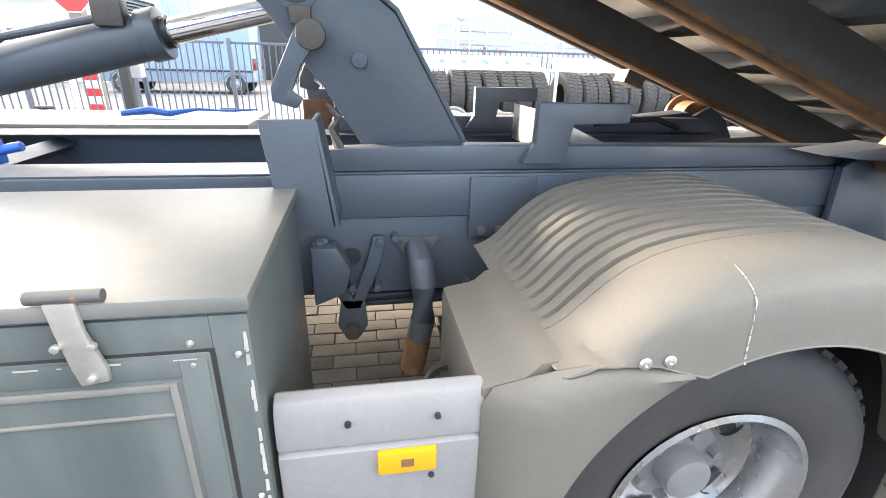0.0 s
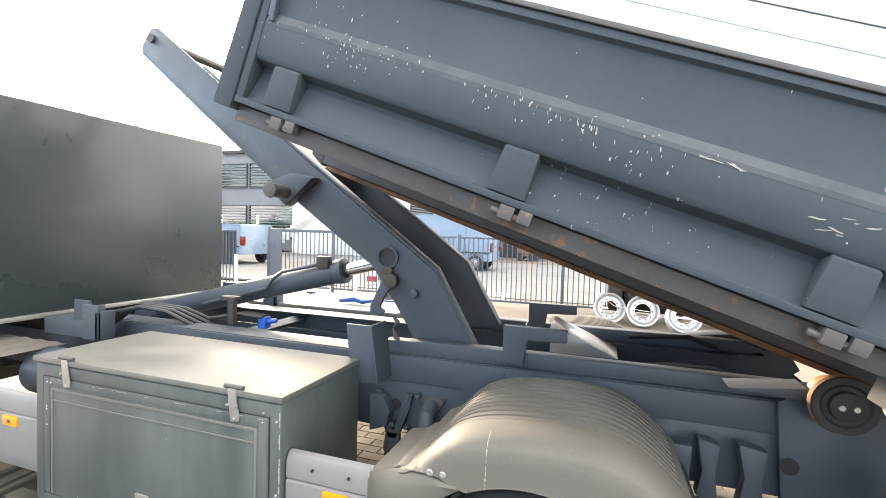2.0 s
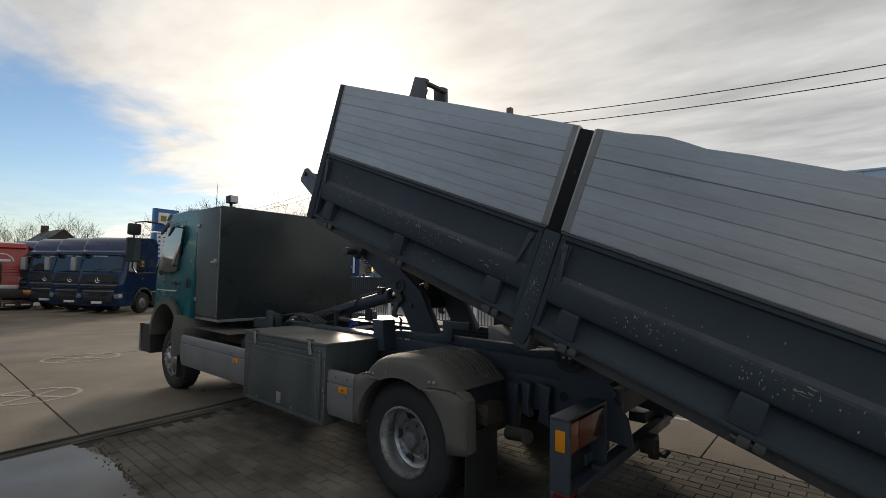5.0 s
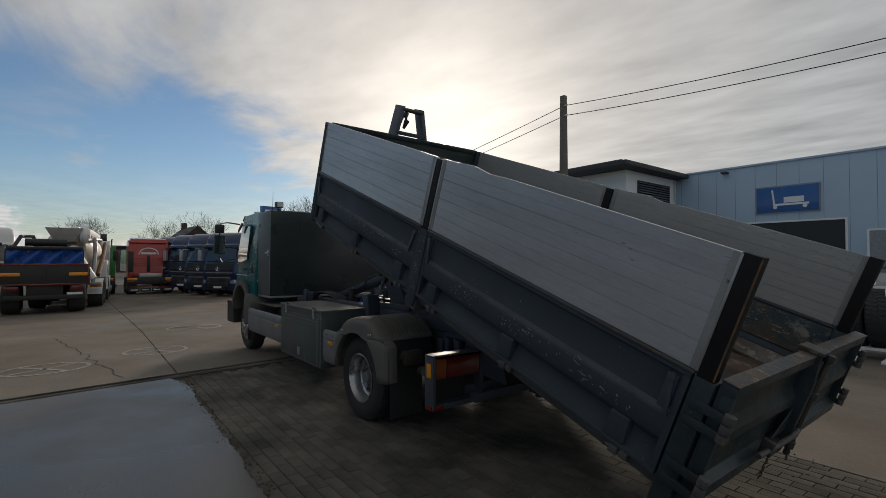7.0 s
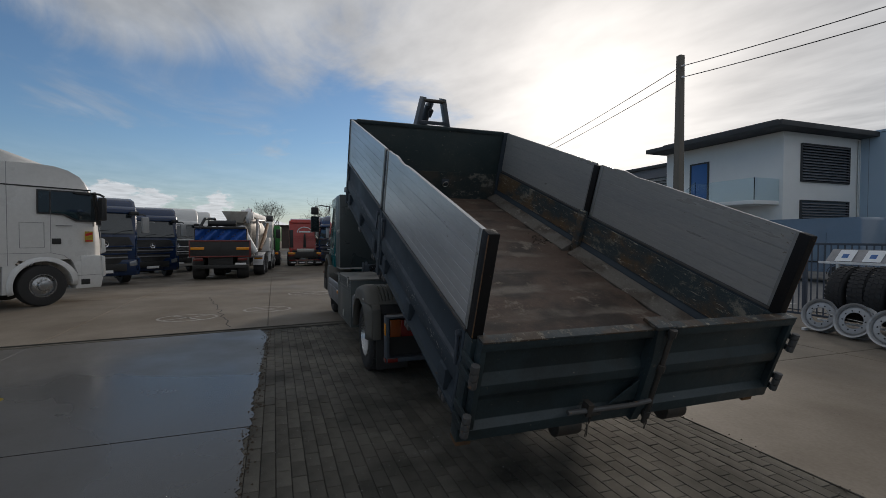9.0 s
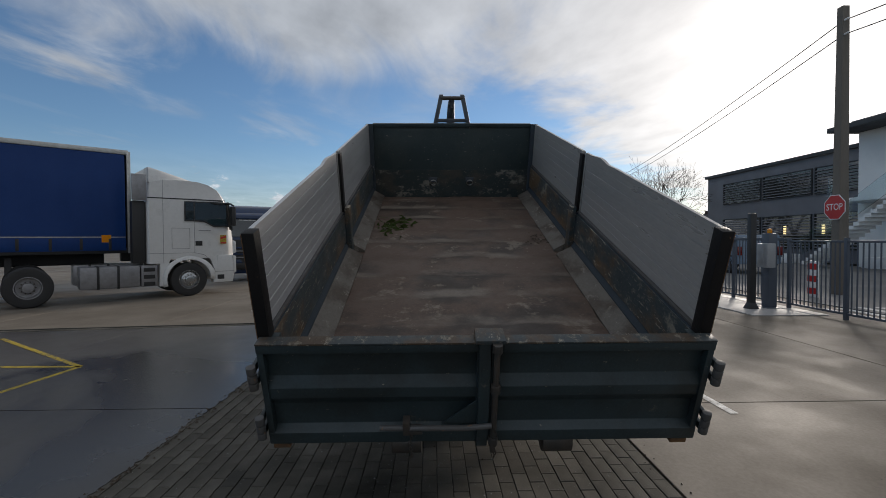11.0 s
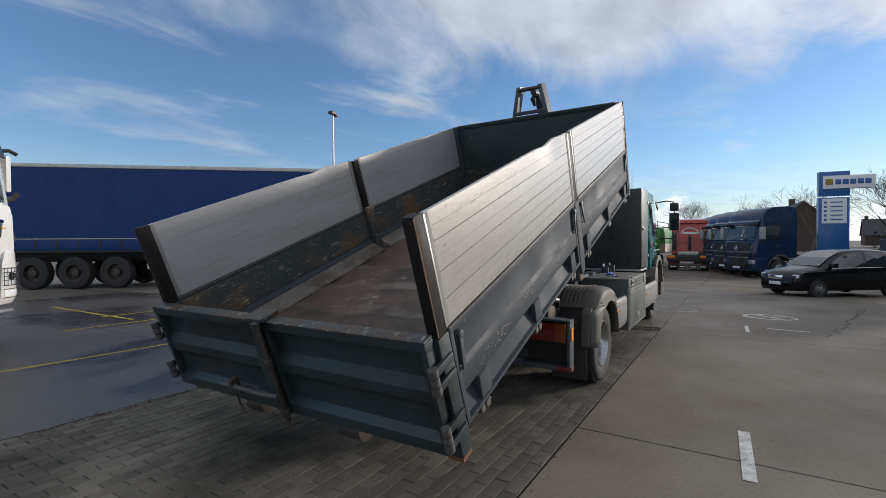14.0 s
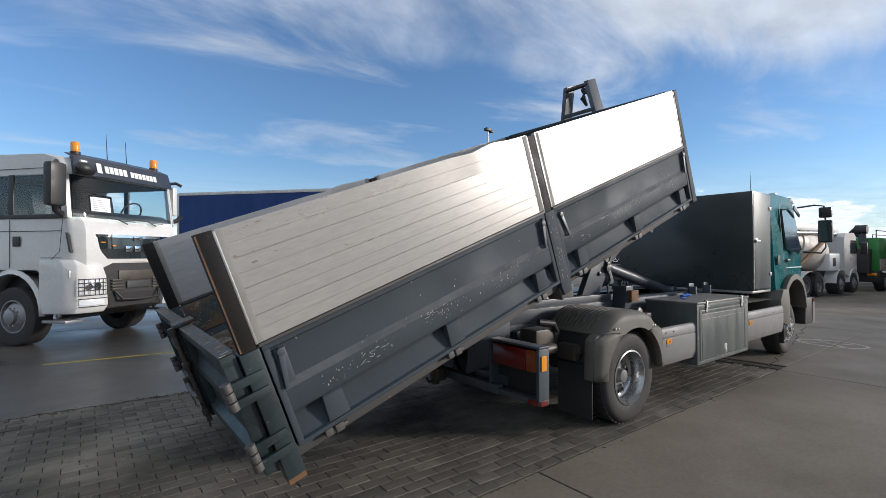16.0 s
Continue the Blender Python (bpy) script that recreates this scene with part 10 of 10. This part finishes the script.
for k in range(18):
    part("stair_step", Geo().box(-19.6 + 0.30 * k, -19.28 + 0.30 * k, WY - 3.1, WY - 1.95, 0.15 + 0.19 * k, 0.34 + 0.19 * k), WALLW, wb, "", 0, 0)
gl = part("stair_glass", Geo().prism([(-19.6, 0.6), (-14.2, 3.9), (-14.2, 4.9), (-19.6, 1.6)], "y", WY - 3.14, WY - 3.11), PANE, wb, "sloping glass balustrade")
gl.visible_shadow = False
part("drain_pipe", Geo().cyl((WX1 + 0.06, 29.9, 0), (WX1 + 0.06, 29.9, WH - 0.1), 0.05, n=10), STEEL, wb)
hall = thing("blue_hall", Matrix(), "long pale blue clad hall with loading doors", "building")
HX0, HX1, HY, HH = -11.4, 26.0, 30.2, 7.78
part("wall", Geo().box(HX0, HX1, HY, HY + 25, 0, HH), WALLB, hall, "pale blue cladding", 0.02)
for k in range(32):
    part("cladding_seam", Geo().box(HX0 + 1.15 * k + 0.4, HX0 + 1.15 * k + 0.415, HY - 0.006, HY, 0, HH), WALLD, hall)
part("roof_edge", Geo().box(HX0, HX1 + 0.1, HY - 0.08, HY + 25, HH, HH + 0.12), WALLB, hall, "", 0.01)
sgn = part("sign_board", Geo().box(-6.3, -3.16, HY - 0.10, HY - 0.02, 4.73, 6.27), SIGNB, hall, "blue sign with a white pallet truck symbol", 0.01)
part("sign_rim", Geo().box(-6.38, -3.08, HY - 0.06, HY - 0.015, 4.65, 6.35), RIMF, sgn)
part("symbol_handle", Geo().tube([(-5.45, HY - 0.12, 6.1), (-5.35, HY - 0.12, 5.25)], 0.05, 6), SIGNW, sgn, "white handle")
part("symbol_fork", Geo().box(-5.4, -3.6, HY - 0.13, HY - 0.11, 5.12, 5.24), SIGNW, sgn, "white fork")
part("symbol_load", Geo().box(-4.85, -3.85, HY - 0.13, HY - 0.11, 5.28, 5.62), SIGNW, sgn, "white load")
for x in (-5.3, -3.8):
    part("symbol_wheel", Geo().cyl((x, HY - 0.13, 5.03), (x, HY - 0.11, 5.03), 0.11, n=16), SIGNW, sgn)
for x0, x1, z1 in ((-7.02, -2.0, 4.1), (-1.0, 2.2, 3.4), (6.0, 9.5, 3.9), (12.5, 16.0, 3.9)):
    dr = part("dock_door", Geo().box(x0, x1, HY - 0.02, HY + 0.3, 0, z1), BLACK if x0 < -1 else RIMF, hall, "open dark loading door" if x0 < -1 else "grey sectional door")
    part("door_frame", Geo().box(x0 - 0.1, x0, HY - 0.05, HY + 0.2, 0, z1 + 0.1).box(x1, x1 + 0.1, HY - 0.05, HY + 0.2, 0, z1 + 0.1).box(x0, x1, HY - 0.05, HY + 0.2, z1, z1 + 0.1), WALLW, dr, "pale door frame")
    if x0 > -1:
        for k in range(1, 5):
            part("panel_joint", Geo().box(x0, x1, HY - 0.03, HY - 0.021, z1 * k / 5 - 0.02, z1 * k / 5 + 0.02), WALLD, dr)
        for k in range(3):
            part("door_pane", Geo().box(x0 + 0.25 + k * (x1 - x0) / 3.1, x0 + 0.85 + k * (x1 - x0) / 3.1, HY - 0.035, HY - 0.021, 1.75, 2.2), WINDOW, dr, "small pane")
for x in (4.5, 9.8):
    hw_ = part("hall_window", Geo().box(x, x + 3.3, HY - 0.03, HY, 1.0, 3.55), RIMF, hall, "wide divided window with pale bars")
    for k in range(4):
        part("mullion", Geo().box(x + 1.1 * k - 0.05, x + 1.1 * k + 0.05, HY - 0.06, HY - 0.031, 1.0, 3.55), WALLW, hw_)
    for z in (1.0, 1.85, 2.7, 3.55):
        part("transom", Geo().box(x, x + 3.3, HY - 0.058, HY - 0.031, z - 0.05, z + 0.05), WALLW, hw_)
part("bulkhead_lamp", Geo().box(5.85, 6.20, HY - 0.12, HY, 3.75, 4.10), RIMF, hall, "small grey bulkhead lamp", 0.02)
for x in (-8.1, 1.5):
    part("wall_lamp", Geo().box(x - 0.2, x + 0.2, HY - 0.35, HY, 7.5, 7.62), ROOFD, hall, "", 0.03)
lo = thing("forklift", Matrix.Translation((-4.2, 27.5, 0)), "small yellow forklift outside the loading door", "forklift")
part("body", Geo().box(-0.6, 0.6, -0.5, 0.5, 0.25, 0.95), ORANGE_RUST, lo, "", 0.08)
part("guard", Geo().tube([(-0.5, -0.4, 0.9), (-0.45, -0.4, 2.0), (0.4, -0.4, 2.0), (0.5, -0.4, 0.9)], 0.04, 6).tube([(-0.5, 0.4, 0.9), (-0.45, 0.4, 2.0), (0.4, 0.4, 2.0), (0.5, 0.4, 0.9)], 0.04, 6), BLACK, lo)
part("mast", Geo().box(0.62, 0.72, -0.35, -0.25, 0.05, 2.1).box(0.62, 0.72, 0.25, 0.35, 0.05, 2.1), BLACK, lo)
for x in (-0.4, 0.4):
    part("wheel", Geo().cyl((x, -0.55, 0.25), (x, 0.55, 0.25), 0.25, n=20), RUBBER, lo)

db = thing("office_building", Matrix(), "dark grey two-storey office with long sun-slat windows", "building")
DX0, DX1, DY, DH = -37.0, -19.4, 25.6, 7.1
part("wall", Geo().box(DX0, DX1, DY, DY + 14, 0, DH), WALLD, db, "dark grey cladding", 0.02)
part("roof_edge", Geo().box(DX0 - 0.2, DX1, DY - 0.2, DY + 14, DH, DH + 0.25), ROOFD, db, "", 0.02)
for z0, z1 in ((0.9, 3.2), (4.6, 6.3)):
    x = DX1 - 5.2
    while x > DX0 + 1:
        louvres(db, x, x + 4.6, DY, z0, z1, 0.2)
        x -= 4.95
for k in range(5):
    part("warm_lamp", Geo().box(-24 - 3.4 * k, -23.8 - 3.4 * k, DY - 0.08, DY - 0.03, 1.9, 2.5), lens("lamp_glow", (1.0, 0.75, 0.35), 1.5), db, "warm lit wall lamp")
for k in range(9):
    part("lawn_planter", Geo().box(-30 + 2.0 * k, -29 + 2.0 * k, DY - 3.0, DY - 2.3, 0, 0.6), WALLW, db, "low white planter", 0.02) if k % 3 == 0 else None

# far hall at the edge of the yard and houses
solid("far_hall", Geo().box(-110, -88, -9, 8, -0.45, 3.7).box(-110.5, -87.6, -9.3, 8.3, 3.7, 3.95), BRICKH, "long low brown industrial hall far off", "building", "structure", bevel=0.02)
for x, y, w, d, h, az in ((-150, 62, 9, 8, 3.0, 10), (-146, 48, 10, 9, 3.0, 80), (-140, 40, 9, 8, 2.9, 60), (-152, 34, 9, 8, 2.8, 85), (-75.6, 9.7, 8.5, 8, 3.0, 5), (-130, 84, 11, 9, 4.2, 15)):
    ho = thing("house", pose(x, y, 0, 0, 0, az), "dark brick gabled house in the distance", "house", "houses")
    part("wall", Geo().prism([(-w / 2, 0), (w / 2, 0), (w / 2, h), (0, h + w * 0.42), (-w / 2, h)], "x", -d / 2, d / 2), BRICKH, ho, "dark brick walls")
    for sg in (-1, 1):
        part("roof", Geo().add([(-d / 2 - 0.3, sg * (w / 2 + 0.3), h - 0.2), (d / 2 + 0.3, sg * (w / 2 + 0.3), h - 0.2), (d / 2 + 0.3, 0, h + w * 0.42 + 0.12), (-d / 2 - 0.3, 0, h + w * 0.42 + 0.12),
                                (-d / 2 - 0.3, sg * (w / 2 + 0.3), h - 0.35), (d / 2 + 0.3, sg * (w / 2 + 0.3), h - 0.35), (d / 2 + 0.3, 0, h + w * 0.42 - 0.03), (-d / 2 - 0.3, 0, h + w * 0.42 - 0.03)],
                               [(0, 1, 2, 3), (4, 7, 6, 5), (0, 4, 5, 1), (1, 5, 6, 2), (0, 3, 7, 4)]), ROOFD if sg < 0 else BRICKH, ho, "tiled roof slope")
    part("chimney", Geo().box(-d / 2 + 0.3, -d / 2 + 1.0, -0.35, 0.35, h + w * 0.30, h + w * 0.42 + 0.9), BRICKH, ho, "", 0.02)
    for y_ in (-w / 4, w / 4):
        part("window", Geo().box(d / 2 - 0.02, d / 2 + 0.02, y_ - 0.5, y_ + 0.5, 1.0, 2.2), WINDOW, ho, "dark window")
hed = random.Random(31)
g = Geo()
for k in range(2600):
    x, y, z = hed.uniform(-44, -17.5), hed.gauss(12.6, 0.5), hed.uniform(0.1, 2.15) + hed.gauss(0, 0.08)
    s, a, b = hed.uniform(0.06, 0.16), hed.uniform(0, 6.28), hed.uniform(-1, 1)
    dx, dy, dzz = s * math.cos(a), s * math.sin(a), s * b
    g.add([(x - dx, y - dy, z - dzz), (x + dy * 0.5, y - dx * 0.5, z + s * 0.4), (x + dx, y + dy, z + dzz), (x - dy * 0.5, y + dx * 0.5, z - s * 0.4)], [(0, 1, 2, 3)])
g.box(-44, -17.6, 12.2, 13.0, -0.4, 1.9)
solid("hedge", g, HEDGE, "dark clipped winter hedge behind the fence", "hedge", "stuff", smooth=0)


# ---- bare winter trees ----
def tree(x, y, h, seed, spread=1.0, limbs=5):
    r = random.Random(seed)
    trunk, twigs = Geo(), Geo()
    tops = [0.0]

    def grow(g, p, d, length, rad, depth):
        pts, rr = [p], [rad]
        n = 4 if depth < 3 else 3
        for k in range(n):
            d = (d + Vector((r.gauss(0, 0.10), r.gauss(0, 0.10), r.gauss(0.05, 0.06)))).normalized()
            p = p + d * length / n
            pts.append(p)
            rr.append(max(0.008, rad * (1 - 0.35 * (k + 1) / n)))
        tops.append(p.z)
        g.tube(pts, rr, 7 if depth < 2 else 4 if depth < 4 else 3)
        if depth >= 6:
            return
        turn = r.uniform(0, 6.28)
        kids = limbs if depth == 0 else 3 if depth < 5 else 2
        for k in range(kids):
            a = turn + 2 * math.pi * k / kids + r.gauss(0, 0.3)
            u = d.orthogonal().normalized()
            side = u * math.cos(a) + d.cross(u) * math.sin(a)
            open_ = r.uniform(0.32, 0.70) * spread
            nd = (d * math.cos(open_) + side * math.sin(open_)).normalized()
            q = pts[-1] if depth == 0 or k == 0 else pts[r.choice([-1, -2, -3])]
            grow(trunk if depth < 2 else twigs, q, nd, length * r.uniform(0.62, 0.80) * (1.25 if depth == 0 else 1.0), rr[-1] * r.uniform(0.55, 0.72), depth + 1)

    grow(trunk, Vector((0, 0, -0.4)), Vector((0, 0, 1)), 2.4, 0.19, 0)
    s_ = h / max(tops)
    t = thing("bare_tree", Matrix.Translation((x, y, -0.35)) @ Matrix.Scale(s_, 4), "leafless winter tree with a wide twiggy crown", "tree", "bare trees")
    part("trunk", trunk, BARK, t, "dark trunk and limbs", smooth=60)
    tagged(part("crown", twigs, BARK, t, "fine bare twigs", smooth=0), kind="stuff")


for x, y, h, s, sp in ((-39.5, 15.3, 8.6, 1, 0.7), (-43, 14.6, 8.8, 2, 0.7), (-46, 13.2, 8.2, 3, 0.75), (-36.5, 20.8, 9.3, 4, 1.15), (-27, 32, 9.0, 8, 1.0), (-62, 4, 7.6, 9, 0.9), (-70, -3, 8.0, 10, 0.9), (-64, 10, 8.6, 12, 0.9), (-44, 19, 4.2, 14, 0.9)):
    tree(x, y, h, s, sp)
